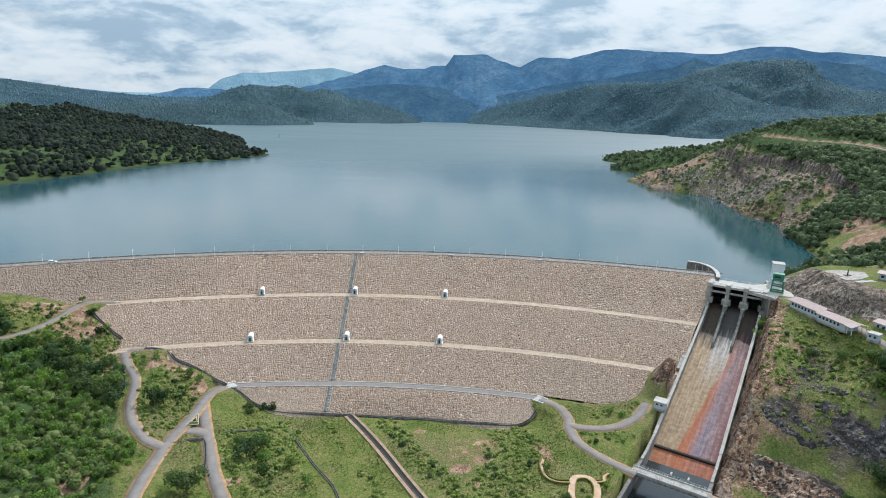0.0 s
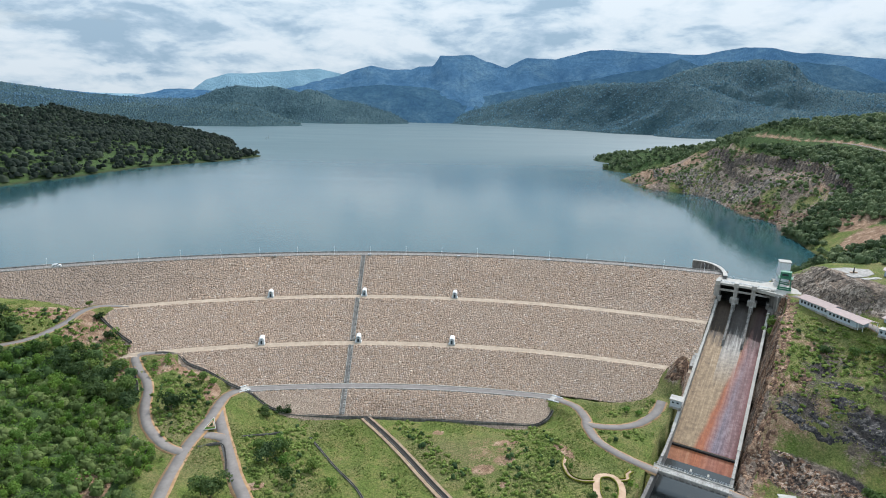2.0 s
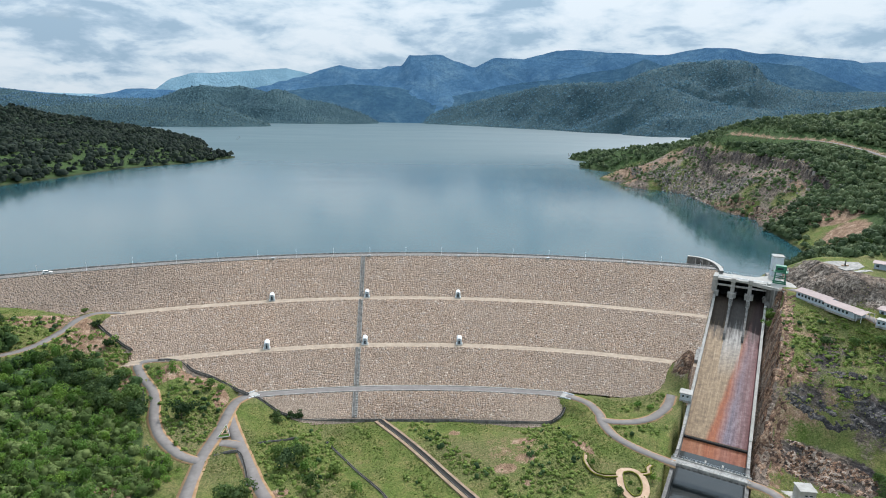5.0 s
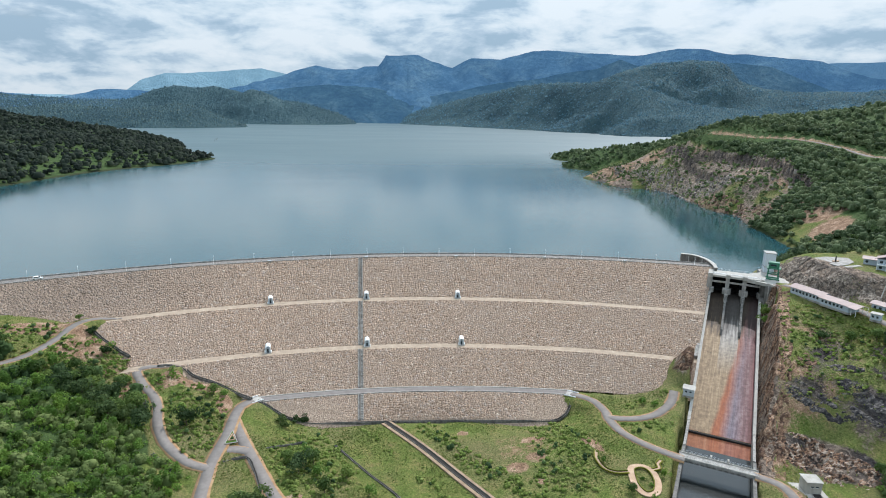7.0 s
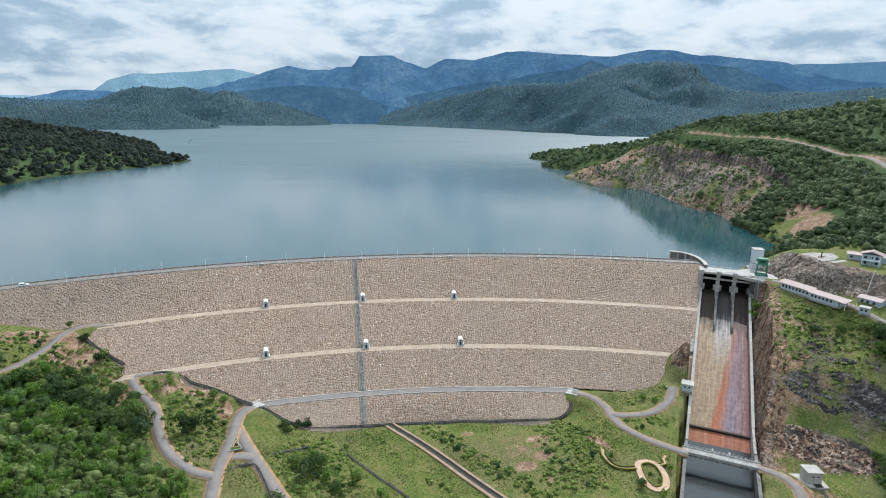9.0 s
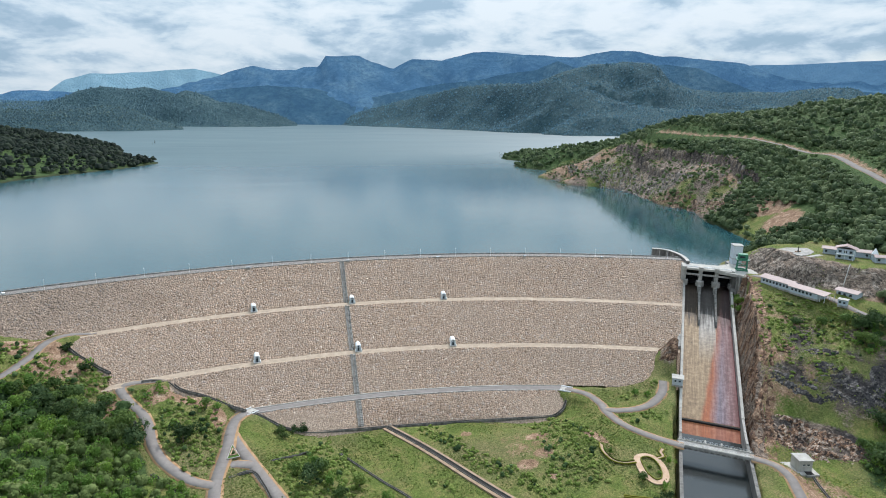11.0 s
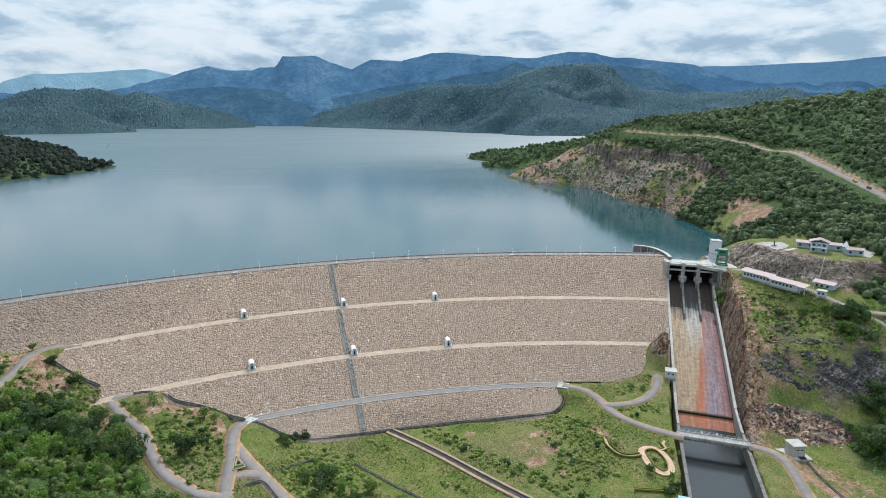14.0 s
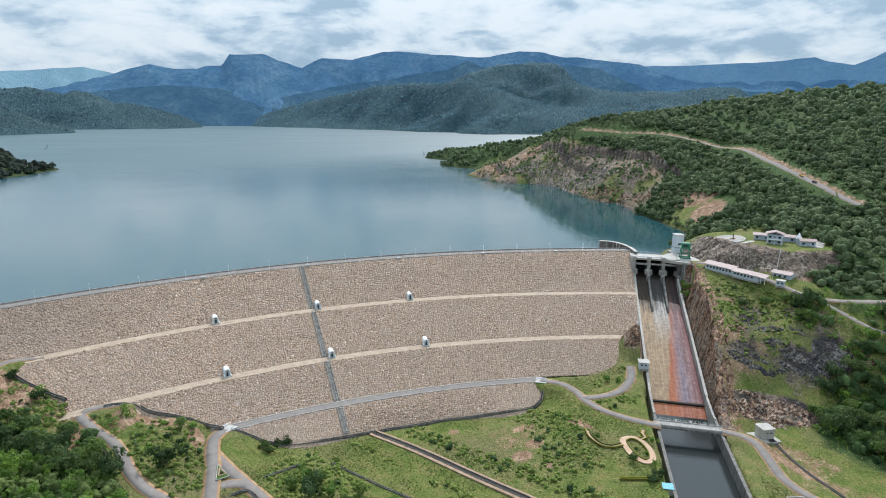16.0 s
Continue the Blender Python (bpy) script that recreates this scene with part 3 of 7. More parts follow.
FLOOR_Z = [-12, -10.8, -11.0, -12.4, -15.2, -19.9, -23.6, -43.4, -44.2, -49.0, -52]


def chute_floor(s):
    return np.interp(s, FLOOR_S, FLOOR_Z)

# ---- the land: spot heights of each part, joined by one smooth sheet ----
VALLEY = [(10, -109, -46), (-28, -104, -45.6), (50, -111, -46), (86, -115, -45.6), (46, -136, -44.3), (69, -135, -41.8), (58, -154, -42), (-8, -129, -44.4), (100, -112, -41.5),
          (98, -131, -38.3), (112, -148, -39.2), (119, -155, -40.6), (90, -158, -39.4), (94, -176, -39.6), (97, -190, -40), (20, -172, -44), (45, -190, -42.5), (0, -230, -44), (70, -240, -42), (20, -300, -44)]
LEFT = [(-50, -108, -39.2), (-50, -120, -39.4), (-45, -131, -39.6), (-57, -145, -38.5), (-30, -156, -40.3), (-24, -166, -41), (-52, -165, -38.2), (-77, -120, -35.8), (-66, -137, -37.3),
        (-88, -102, -33), (-97, -88, -30.2), (-68, -105, -35), (-143, -86, -13), (-128, -84, -18.5), (-112, -92, -27), (-108, -126, -26.5), (-96, -170, -26), (-84, -146, -35),
        (-60, -185, -37), (-140, -140, -16), (-90, -220, -26), (-150, -210, -8), (-200, -130, 4), (-200, -60, 3), (-260, -80, 14), (-230, -250, 12), (-150, -320, 0), (-168, -78, -4)]
RIGHT = [(153, -168, -43.6), (146, -180, -43.2), (140, -198, -43), (150, -215, -43.5), (178, -190, -41.5), (172, -160, -39), (166, -152, -35), (176, -142, -22), (205, -168, -31), (206, -156, -20), (199, -139, -13),
         (203, -118, -11), (190, -108, -6), (207, -96, -3.2), (206, -78, -3.4), (214, -72, -0.6), (222, -92, -0.4), (228, -116, -0.6), (229, -131, -6), (262, -116, -0.8), (250, -150, -3.5), (244, -126, -1.5), (215, -205, -36), (255, -190, -14),
         (300, -160, 2), (340, -120, 14), (172, -105, -14), (168, -122, -21), (330, -260, 0), (200, -300, -34)]
CLIFF = [(229, -62, 0), (240, -62, 12.4), (230, -90, 0.5), (239, -88, 12.8), (246, -104, 3), (256, -103, 12.6), (272, -113, 2), (274, -104, 12.8), (290, -66, 13.3), (290, -94, 13), (262, -78, 13), (258, -50, 12.6), (246, -42, 8), (236, -36, 0),
         (343, -64, 17.5), (326, 6, 12), (304, 22, -4), (290, -5, -5), (262, -14, -6), (310, -100, 10), (300, -40, 13), (298, -88, 12.9), (276, -112, 12.4)]
HILL = [(375, 28, 30), (403, 12, 39), (475, 154, 53), (449, 253, 63), (433, 348, 66), (506, 323, 82), (488, 105, 63), (550, 234, 88), (800, 378, 112), (389, 97, 29), (395, 172, 37), (411, 268, 42), (350, 90, 16), (362, 200, 14),
        (352, 458, 12), (414, 650, 24), (439, 479, 46), (350, 397, 10), (420, 800, 14), (700, 100, 102), (900, 0, 128), (600, -120, 60), (480, -60, 46), (560, 480, 62), (700, 700, 50)]
SHORE = [(320, 84, -5), (348, 170, -5), (352, 234, -5), (361, 330, -5), (356, 420, -5), (386, 520, -5), (424, 690, -5), (392, 888, -6), (430, 930, -6), (520, 1000, -8), (640, 950, -6),
         (-412, 281, -5), (-404, 327, -5), (-377, 439, -5), (-345, 535, -5), (-304, 604, -5), (-262, 700, -5), (-330, 860, -5), (-385, 1200, -6), (-250, 742, -6)]
LAKE = [(250, 60, -22), (300, 250, -22), (280, 500, -24), (330, 800, -22), (0, 200, -40), (0, 700, -40), (-220, 300, -30), (-200, 600, -25), (150, 1200, -40), (-200, 1100, -25), (120, 60, -35), (-120, 60, -35), (-260, 60, -25)]
WEST = [(-445, 290, 10), (-440, 420, 16), (-420, 560, 10), (-325, 712, 7), (-380, 800, 12), (-480, 700, 30), (-560, 450, 40), (-600, 800, 46), (-500, 1050, 26), (-700, 1200, 56), (-420, 200, 2), (-420, 80, 10), (-600, 100, 40)]
ABUT = [(-260, -72), (-215, -66), (-185, -61), (-163, -59), (-152, -57.3), (-143, -56.8), (-136, -57), (-130, -58.2), (-124, -62.1), (-112, -69.8), (-101, -78.2), (-94, -81.6), (-84, -81.2), (-79, -81.5), (-72.5, -86), (-64, -86), (-54, -89.2), (-46, -94), (-37, -98), (-29, -103)]
ABUT_R = [(90, -111), (94, -106), (98, -102.5), (108, -103.2), (126, -105.7), (134.5, -105), (141, -102), (145.5, -97), (150, -93), (157, -91)]

spots = [np.array(g, float) for g in (VALLEY, LEFT, RIGHT, CLIFF, HILL, SHORE, LAKE, WEST)]
for line in (ABUT, ABUT_R):
    P = np.array(line, float)
    tang = np.gradient(P, axis=0)
    norm = np.stack([tang[:, 1], -tang[:, 0]], 1) / np.linalg.norm(tang, axis=1)[:, None]
    spots.append(np.c_[P, dam_z(P[:, 0], P[:, 1]) + 0.2])
    Q = P - norm * 7
    spots.append(np.c_[Q, np.maximum(dam_z(Q[:, 0], Q[:, 1]), -52) - 5.0])
SPOTS = np.concatenate(spots)
SPOTS = SPOTS[np.unique(SPOTS[:, :2].round(0), axis=0, return_index=True)[1]]


def tps(r2):
    return 0.5 * r2 * np.log(r2 + 1e-9)


_sc = 100.0
_p = SPOTS[:, :2] / _sc
_n = len(_p)
_K = tps(((_p[:, None] - _p[None]) ** 2).sum(-1)) + 0.002 * np.eye(_n)
_A = np.zeros((_n + 3, _n + 3))
_A[:_n, :_n], _A[:_n, _n], _A[:_n, _n + 1:] = _K, 1, _p
_A[_n, :_n], _A[_n + 1:, :_n] = 1, _p.T
_coef = np.linalg.solve(_A, np.r_[SPOTS[:, 2], 0, 0, 0])


def near_land(x, y):
    out = np.empty(len(x))
    for i in range(0, len(x), 20000):
        q = np.stack([x[i:i + 20000], y[i:i + 20000]], 1) / _sc
        r2 = ((q[:, None] - _p[None]) ** 2).sum(-1)
        out[i:i + 20000] = tps(r2) @ _coef[:_n] + _coef[_n] + q @ _coef[_n + 1:]
    return out


# ---- far hills, round the middle of the flight: bearing and angle above the level, at a distance ----
EYE = np.array([0.0, -333.0, 85.5])
FAR = [  # distance by bearing, depth in front, depth behind, outline as bearing and rise in degrees
    ([(-90, 1700), (-36, 1900), (-25, 1550), (-16, 1300)], 700, 500, [(-90, 0.6), (-45, -0.2), (-35.6, -0.7), (-33.4, -0.47), (-32, -0.74), (-30.2, -0.52), (-28.4, -0.88), (-25.9, -1.44), (-22.4, -2.06), (-19.2, -2.41), (-16.5, -2.9), (-15.6, -4.5), (0, -6), (180, -6)]),
    ([(-90, 2500), (-12, 2900)], 420, 400, [(-90, 1.2), (-45, -0.2), (-35.6, -0.82), (-28.8, -0.43), (-25, -0.1), (-21.9, -0.34), (-19.1, -0.3), (-17.2, 0.0), (-16.2, 0.15), (-14.4, -0.15), (-12.9, -0.8), (-11.6, -1.25), (-10.4, -1.75), (-9.6, -3), (0, -6), (180, -6)]),
    ([(-90, 3500), (0, 3800)], 560, 500, [(-90, 1), (-20, 0.2), (-15, -0.2), (-13.8, 0.14), (-12.4, 0.61), (-11.1, 1.18), (-9.9, 1.55), (-8.6, 1.24), (-7.4, 0.71), (-5.2, 0.45), (-2.4, -0.35), (-0.6, -1.2), (0.5, -3), (20, -6), (180, -6)]),
    ([(-90, 4100), (0, 4300)], 500, 500, [(-90, 2), (-35.3, 1.44), (-31.8, 1.02), (-27.9, 0.6), (-25.1, 0.46), (-23.6, 0.42), (-20, 0.44), (-18, 1.34), (-16.3, 1.74), (-14.6, 1.56), (-13.1, 1.76), (-11.1, 1.33), (-9, 0.62), (-6, 0.2), (-2, -0.6), (0, -0.8), (2, -1.2), (6, -3), (180, -6)]),
    ([(0, 4500), (20, 4300)], 330, 300, [(-90, -3), (-4, -1.5), (-1.7, 0.0), (0, 0.59), (2.5, 0.98), (5, 0.82), (6.5, 0.43), (9, -0.5), (12, -3), (180, -6)]),
    ([(3, 4300), (10, 3950), (18, 3500), (26, 3100), (45, 3000)], 560, 600, [(-90, -6), (2, -3), (3.4, -0.75), (5.5, 0.05), (8.6, 0.95), (11.8, 1.74), (15, 2.51), (18.4, 2.86), (21, 2.9), (24.1, 3.15), (26.2, 2.46), (27.9, 1.86), (29.9, 1.15), (32.5, 0.7), (40, 0.5), (50, 0.4), (70, 1), (180, -6)]),
    ([(20, 4200), (50, 3900)], 900, 400, [(-90, -6), (18, -1), (21, 2.4), (23.5, 3.72), (24.9, 4.13), (27.7, 4.64), (30, 4.8), (32.6, 4.46), (33.8, 3.03), (35.7, 2.33), (39, 2.1), (42.3, 2.17), (45.5, 2.47), (47.3, 2.5), (48, 2.18), (48.8, 1.4), (52, 0.6), (60, 1), (80, 2), (180, 1)]),
]


def far_land(x, y):
    dx, dy = x - EYE[0], y - EYE[1]
    r, az = np.hypot(dx, dy), np.degrees(np.arctan2(dx, dy))
    z = np.full(len(x), -40.0)
    for i, (dist, front, back, outline) in enumerate(FAR):
        o, ds = np.array(outline), np.array(dist)
        R = np.interp(az, ds[:, 0], ds[:, 1])
        bend = sstep(0, 0.8, np.abs(r - R) / front)
        rise = np.interp(az + 2.2 * bend * fbm(r, az * 60, 300, 2, 5 + i), o[:, 0], o[:, 1])
        top = EYE[2] + R * np.tan(np.radians(rise))
        d = np.where(r < R, (R - r) / front, (r - R) / back)
        spur = 1 - bend * (0.22 + 0.9 * np.abs(fbm(x, y, 330, 4, 20 + i)))
        prof = np.clip(1 - d, 0, 1) ** 0.75
        z = np.maximum(z, -40 + (top + 40) * prof * spur + 7 * fbm(x, y, 60, 3, 30 + i))
    return z


def cell_roughness(x, y):
    return 1.2 * fbm(x, y, 22, 4, 3)


def land_raw(x, y):
    near = np.clip(near_land(x, y), -48, 130) + cell_roughness(x, y) * sstep(30, 120, np.hypot(x - 60, (y + 130) * 1.3))
    w = sstep(850, 1500, np.hypot(x - 50, y + 100))
    far = far_land(x, y)
    return near * (1 - w) + far * w


# ---- roads: centre lines in plan, smoothed ----
def smooth_line(points, step=2.0):
    p = np.array(points, float)
    p = np.vstack([2 * p[0] - p[1], p, 2 * p[-1] - p[-2]])
    out = []
    for i in range(1, len(p) - 2):
        a, b, c, d = p[i - 1:i + 3]
        n = max(2, int(np.linalg.norm(c - b) / step))
        for t in np.linspace(0, 1, n, endpoint=False):
            out.append(0.5 * (2 * b + (c - a) * t + (2 * a - 5 * b + 4 * c - d) * t * t + (3 * b - a - 3 * c + d) * t ** 3))
    out.append(p[-2])
    return np.array(out)


ROADS = {  # name: width, verge, points x, y
    "fork_road": (4.0, 1.4, [(-45.5, -93.2), (-50.4, -100.5), (-51.6, -111), (-51.6, -122), (-52.2, -132.7), (-52.8, -143), (-52.3, -152), (-51.5, -162), (-49, -180), (-46, -210)]),
    "slope_road": (3.6, 1.2, [(-84, -78.6), (-91, -79.2), (-96, -80.6), (-97.2, -84), (-92.5, -91.4), (-85.8, -99), (-81.4, -107.4), (-79.2, -115), (-76.7, -121.4), (-71.7, -130.2), (-66.1, -136.4), (-60.1, -141.6), (-53, -144.6)]),
    "branch_road": (4.0, 1.4, [(-51.5, -111), (-47, -121.3), (-41.4, -133.2), (-34.6, -147.7), (-28.3, -160.7), (-14, -185), (0, -215)]),
    "valley_road": (3.6, 1.0, [(93, -100.5), (96.5, -103.4), (102.5, -110), (104.2, -119), (102.8, -127), (103.4, -137), (108.5, -145), (115, -150.2), (121, -154.5)]),
    "spur_road": (3.6, 1.0, [(103.4, -124.5), (108, -126.6), (115, -128.1), (122, -127.4), (128, -124.5), (134, -119.8), (139, -112.5)]),
    "bank_road": (3.6, 1.0, [(141, -166.8), (147, -171.5), (148, -178), (144, -187), (139.5, -196), (138.5, -205), (141, -214), (146, -230)]),
    "abutment_road": (3.8, 0.9, [(-114, -51.2), (-122, -53.6), (-127.5, -60), (-130.6, -69), (-132.6, -80), (-136, -92), (-146, -108), (-168, -125)]),
    "crest_access_road": (5.0, 0.8, [(219, -70), (224.5, -88), (227.5, -104), (229, -118), (233, -128), (241, -140), (256, -151), (275, -160), (300, -170)]),
    "lower_track": (3.4, 0.6, [(233, -129), (235, -141), (235.5, -155), (239, -165), (248, -180)]),
    "link_road": (4.2, 0.6, [(-52.2, -133.4), (-47, -132.0), (-41.4, -133.4)]),
    "hill_road": (7.0, 0.5, [(430, 352), (446, 270), (470, 170), (455, 110), (425, 55), (403, 10), (385, -30), (375, -60)]),
}
road_lines = {}
for key, (width, verge, pts) in ROADS.items():
    line = smooth_line(pts)
    z = land_raw(line[:, 0], line[:, 1])
    ker = np.ones(9) / 9
    z = np.convolve(np.r_[[z[0]] * 4, z, [z[-1]] * 4], ker, "valid")
    road_lines[key] = np.c_[line, z]
# ends that meet built levels or one another


def pin(key, end, z, length=14):
    L = road_lines[key]
    rows = np.arange(len(L)) if end == 0 else np.arange(len(L))[::-1]
    d0 = z - L[rows[0], 2]
    for n, i in enumerate(rows[:length]):
        L[i, 2] += d0 * (1 - n / length)


def level_at(key, x, y):
    L = road_lines[key]
    return L[((L[:, 0] - x) ** 2 + (L[:, 1] - y) ** 2).argmin(), 2]


pin("fork_road", 0, -39.35)
pin("slope_road", 0, -28.75)
pin("valley_road", 0, -39.35)
pin("valley_road", 1, -40.4)
pin("bank_road", 0, -40.4)
pin("abutment_road", 0, -15.1)
for key, end, other in (("slope_road", 1, "fork_road"), ("branch_road", 0, "fork_road"), ("link_road", 0, "fork_road"), ("link_road", 1, "branch_road"), ("spur_road", 0, "valley_road"), ("lower_track", 0, "crest_access_road")):
    p_ = road_lines[key][-1 if end else 0]
    pin(key, end, level_at(other, p_[0], p_[1]), 8)
ROAD_ALL = np.concatenate([np.c_[L, np.full(len(L), ROADS[k][0] / 2 + ROADS[k][1])] for k, L in road_lines.items()])


def zone(x, y, cx, cy, rx, ry, turn=0.0, soft=0.35):
    """1 inside an ellipse, 0 outside it."""
    c, s_ = math.cos(radians(turn)), math.sin(radians(turn))
    u, v = ((x - cx) * c + (y - cy) * s_) / rx, (-(x - cx) * s_ + (y - cy) * c) / ry
    return sstep(1 + soft, 1 - soft, np.hypot(u, v))


def quarry_bare(x, y):
    """1 over the broken quarry bank between the shore and its upper rim."""
    rim = np.interp(y, [120, 150, 185, 267, 330, 396, 500, 640], [352, 394, 406, 414, 414, 418, 422, 424]) + 7 * fbm(x, y, 20, 3, 76)
    return sstep(6, -4, x - rim) * sstep(95, 135, y) * sstep(600, 520, y) * (x > 320)


BENCHES = [([120, 150, 186, 227, 267, 300, 330], [388, 394, 401, 407, 410, 409, 402], 9.0), ([260, 285, 326, 396, 430], [384, 389, 396, 410, 414], 8.0)]


def bench_off(x, y, n):
    """Distance upslope from a terrace wall of the quarry, and how far the wall runs there."""
    by, bx, _ = BENCHES[n]
    off = x - np.interp(y, by, bx) - 3.0 * fbm(x, y, 18, 3, 58)
    return off, sstep(by[0] - 6, by[0] + 8, y) * sstep(by[-1] + 6, by[-1] - 8, y)


def rock_mask(x, y, s, w):
    n = fbm(x, y, 9, 3, 73)
    z = zone(x, y, 238, -78, 11, 40, 14)
    z = np.maximum(z, zone(x, y, 262, -110, 18, 7, -8))
    z = np.maximum(z, ((s > -30) & (s < 96) & (w > 12) & (w < 18.8)) * 1.0)
    z = np.maximum(z, zone(x, y, 174, -164, 20, 7, -38))
    z = np.maximum(z, zone(x, y, 192, -150, 26, 7, -38) * (0.62 + 0.8 * n))
    z = np.maximum(z, zone(x, y, 198, -138, 34, 34, -30) * (0.36 + 0.9 * n))
    z = np.maximum(z, zone(x, y, 214, -160, 8, 9) * 0.8)
    z = np.maximum(z, quarry_bare(x, y) * (0.52 + 0.9 * fbm(x, y, 22, 4, 72)))
    for i in range(2):
        off, run = bench_off(x, y, i)
        z = np.maximum(z, np.exp(-(off / 5.0) ** 2) * run)
    z = np.maximum(z, np.exp(-(((s - 33) / 9) ** 2 + ((w + 17.5) / 5) ** 2)) * 1.3)
    return np.clip(z, 0, 1)


def land(x, y):
    """The ground's height, cut for the roads and the chute and sunk under the dam."""
    x, y = np.asarray(x, float).ravel(), np.asarray(y, float).ravel()
    z = land_raw(x, y)
    s, w = chute_sw(x, y)
    # rock cut on the right of the chute
    cut = (s > -34) & (s < 92) & (w > 8)
    floor = np.interp(s, [-34, 0, 60, 92], [-6, -19, -38, -44])
    groove = 1.6 * fbm(s, w * 0.25, 6, 3, 51) + 0.8 * fbm(s, w, 2.4, 2, 53)
    groove = groove - 9.0 * sstep(-4, -14, s)
    wall = np.where(w < 19.5, (w + groove - 14.2) * 4.5, 24 + (w + groove - 19.5) * 0.25 + np.clip(w + groove - 22.5, 0, 9) * 4)
    z = np.where(cut, np.minimum(z, floor + np.maximum(wall, -2)), z)
    # rock left of the chute, against the dam's foot
    knob = np.exp(-(((s - 33) / 9) ** 2 + ((w + 17.5) / 4.5) ** 2))
    z = z + 5.5 * knob + 2.5 * knob * fbm(x, y, 6, 3, 52)
    near_box = (x > -190) & (x < 500) & (y > -240) & (y < 380)
    sel = np.where(near_box)[0]
    for i in range(0, len(sel), 8000):
        j = sel[i:i + 8000]
        d = np.sqrt((x[j][:, None] - ROAD_ALL[None, :, 0]) ** 2 + (y[j][:, None] - ROAD_ALL[None, :, 1]) ** 2) - ROAD_ALL[None, :, 3]
        k = d.argmin(1)
        dd = d[np.arange(len(j)), k]
        t = sstep(5.0, 0.8, dd)
        z[j] = z[j] * (1 - t) + (ROAD_ALL[k, 2] - 0.12) * t
    # quarry terraces above the shore
    for i in range(2):
        off, run = bench_off(x, y, i)
        z = z + BENCHES[i][2] * run * (sstep(-1.6, 1.6, off) - 0.5) * np.exp(-np.abs(off) / 12)
    # level ground on the cliff top
    flat = sstep(1.2, 0.9, np.hypot(((x - 272) * 0.72 - (y + 82) * 0.69) / 46, ((x - 272) * 0.69 + (y + 82) * 0.72) / 30))
    z = np.where(z > 11.4, z * (1 - flat) + 11.4 * flat, z)
    rk = rock_mask(x, y, s, w)
    z = z + rk * (1.5 * np.abs(fbm(x, y, 7, 3, 55)) * 2 - 0.5) * (np.hypot(x - 190, y + 120) < 120)
    bank = (s > -46) & (s < 262) & (w > -14.6) & (w < 13.4)
    deep = chute_floor(s) - 3
    z = np.where(bank & (z > deep), deep, z)
    dz = dam_z(x, y)
    inside = (dz > -60) & (x < 185) & (z < dz + 0.05) & ((x < 97) | (y > dam_y(7, x) - 0.5))
    z = np.where(inside, np.minimum(z, dz - 1.6), z)
    return z


# bearings and distances of the sheet's rows: close together where the camera sees most
_az = np.radians(np.concatenate([np.arange(-180, -46, 3.0), np.arange(-46, 66, 0.31), np.arange(66, 180.1, 3.0)]))
_r = [0.02, 4.0]
while _r[-1] < 4900:
    r0 = _r[-1]
    _r.append(r0 + (6 if r0 < 110 else 1.85 if r0 < 420 else 1.85 + (r0 - 420) * 0.0125))
_r = np.array(_r)
RR, AA = np.meshgrid(_r, _az, indexing="ij")
GX, GY = (EYE[0] + RR * np.sin(AA)).ravel(), (EYE[1] + RR * np.cos(AA)).ravel()
GZ = land(GX, GY)
nr, na = RR.shape
idx = np.arange(nr * na).reshape(nr, na)
quads = np.stack([idx[:-1, :-1], idx[:-1, 1:], idx[1:, 1:], idx[1:, :-1]], -1).reshape(-1, 4)


def fast_mesh(name, verts, quads, mat, smooth=False):
    """A mesh from arrays of corners and of faces with one number of corners."""
    me = bpy.data.meshes.new(name)
    n = quads.shape[1]
    me.vertices.add(len(verts))
    me.vertices.foreach_set("co", np.ascontiguousarray(verts, dtype=np.float32).ravel())
    me.loops.add(quads.size)
    me.loops.foreach_set("vertex_index", np.ascontiguousarray(quads, dtype=np.int32).ravel())
    me.polygons.add(len(quads))
    me.polygons.foreach_set("loop_start", np.arange(0, quads.size, n, dtype=np.int32))
    me.polygons.foreach_set("loop_total", np.full(len(quads), n, dtype=np.int32))
    if smooth:
        me.polygons.foreach_set("use_smooth", np.ones(len(quads), dtype=bool))
    me.materials.append(mat)
    me.update(calc_edges=True)
    me.validate()
    return me


def set_attr(me, name, values):
    a = me.attributes.new(name, "FLOAT", "POINT")
    a.data.foreach_set("value", np.ascontiguousarray(values, dtype=np.float32))


def forest_mask(x, y):
    """Where trees stand close."""
    n = fbm(x, y, 40, 3, 61)
    f = np.maximum.reduce([
        zone(x, y, -122, -152, 34, 62, -12), zone(x, y, -96, -185, 40, 40), zone(x, y, -86, -132, 8, 20, 25),
        zone(x, y, 206, -204, 34, 26, -35), zone(x, y, 300, -130, 60, 26, 20), zone(x, y, 330, -10, 26, 50, -10) * 0.8,
        sstep(-420, -430, x) * sstep(150, 200, y)])
    hill = sstep(300, 330, x) * sstep(-150, -100, y) * (1 - 0.95 * np.maximum(quarry_bare(x, y), zone(x, y, 330, 30, 20, 34)))
    west = sstep(-5.5, -4.5, GZ_at(x, y)) * (x < -250) * (y > 150)
    far = (np.hypot(x, y + 333) > 1250) * 1.0
    return np.clip(np.maximum.reduce([f, hill, west * 1.0, far]) + n * 0.25, 0, 1)


def GZ_at(x, y):
    return land_raw(np.asarray(x, float).ravel(), np.asarray(y, float).ravel())


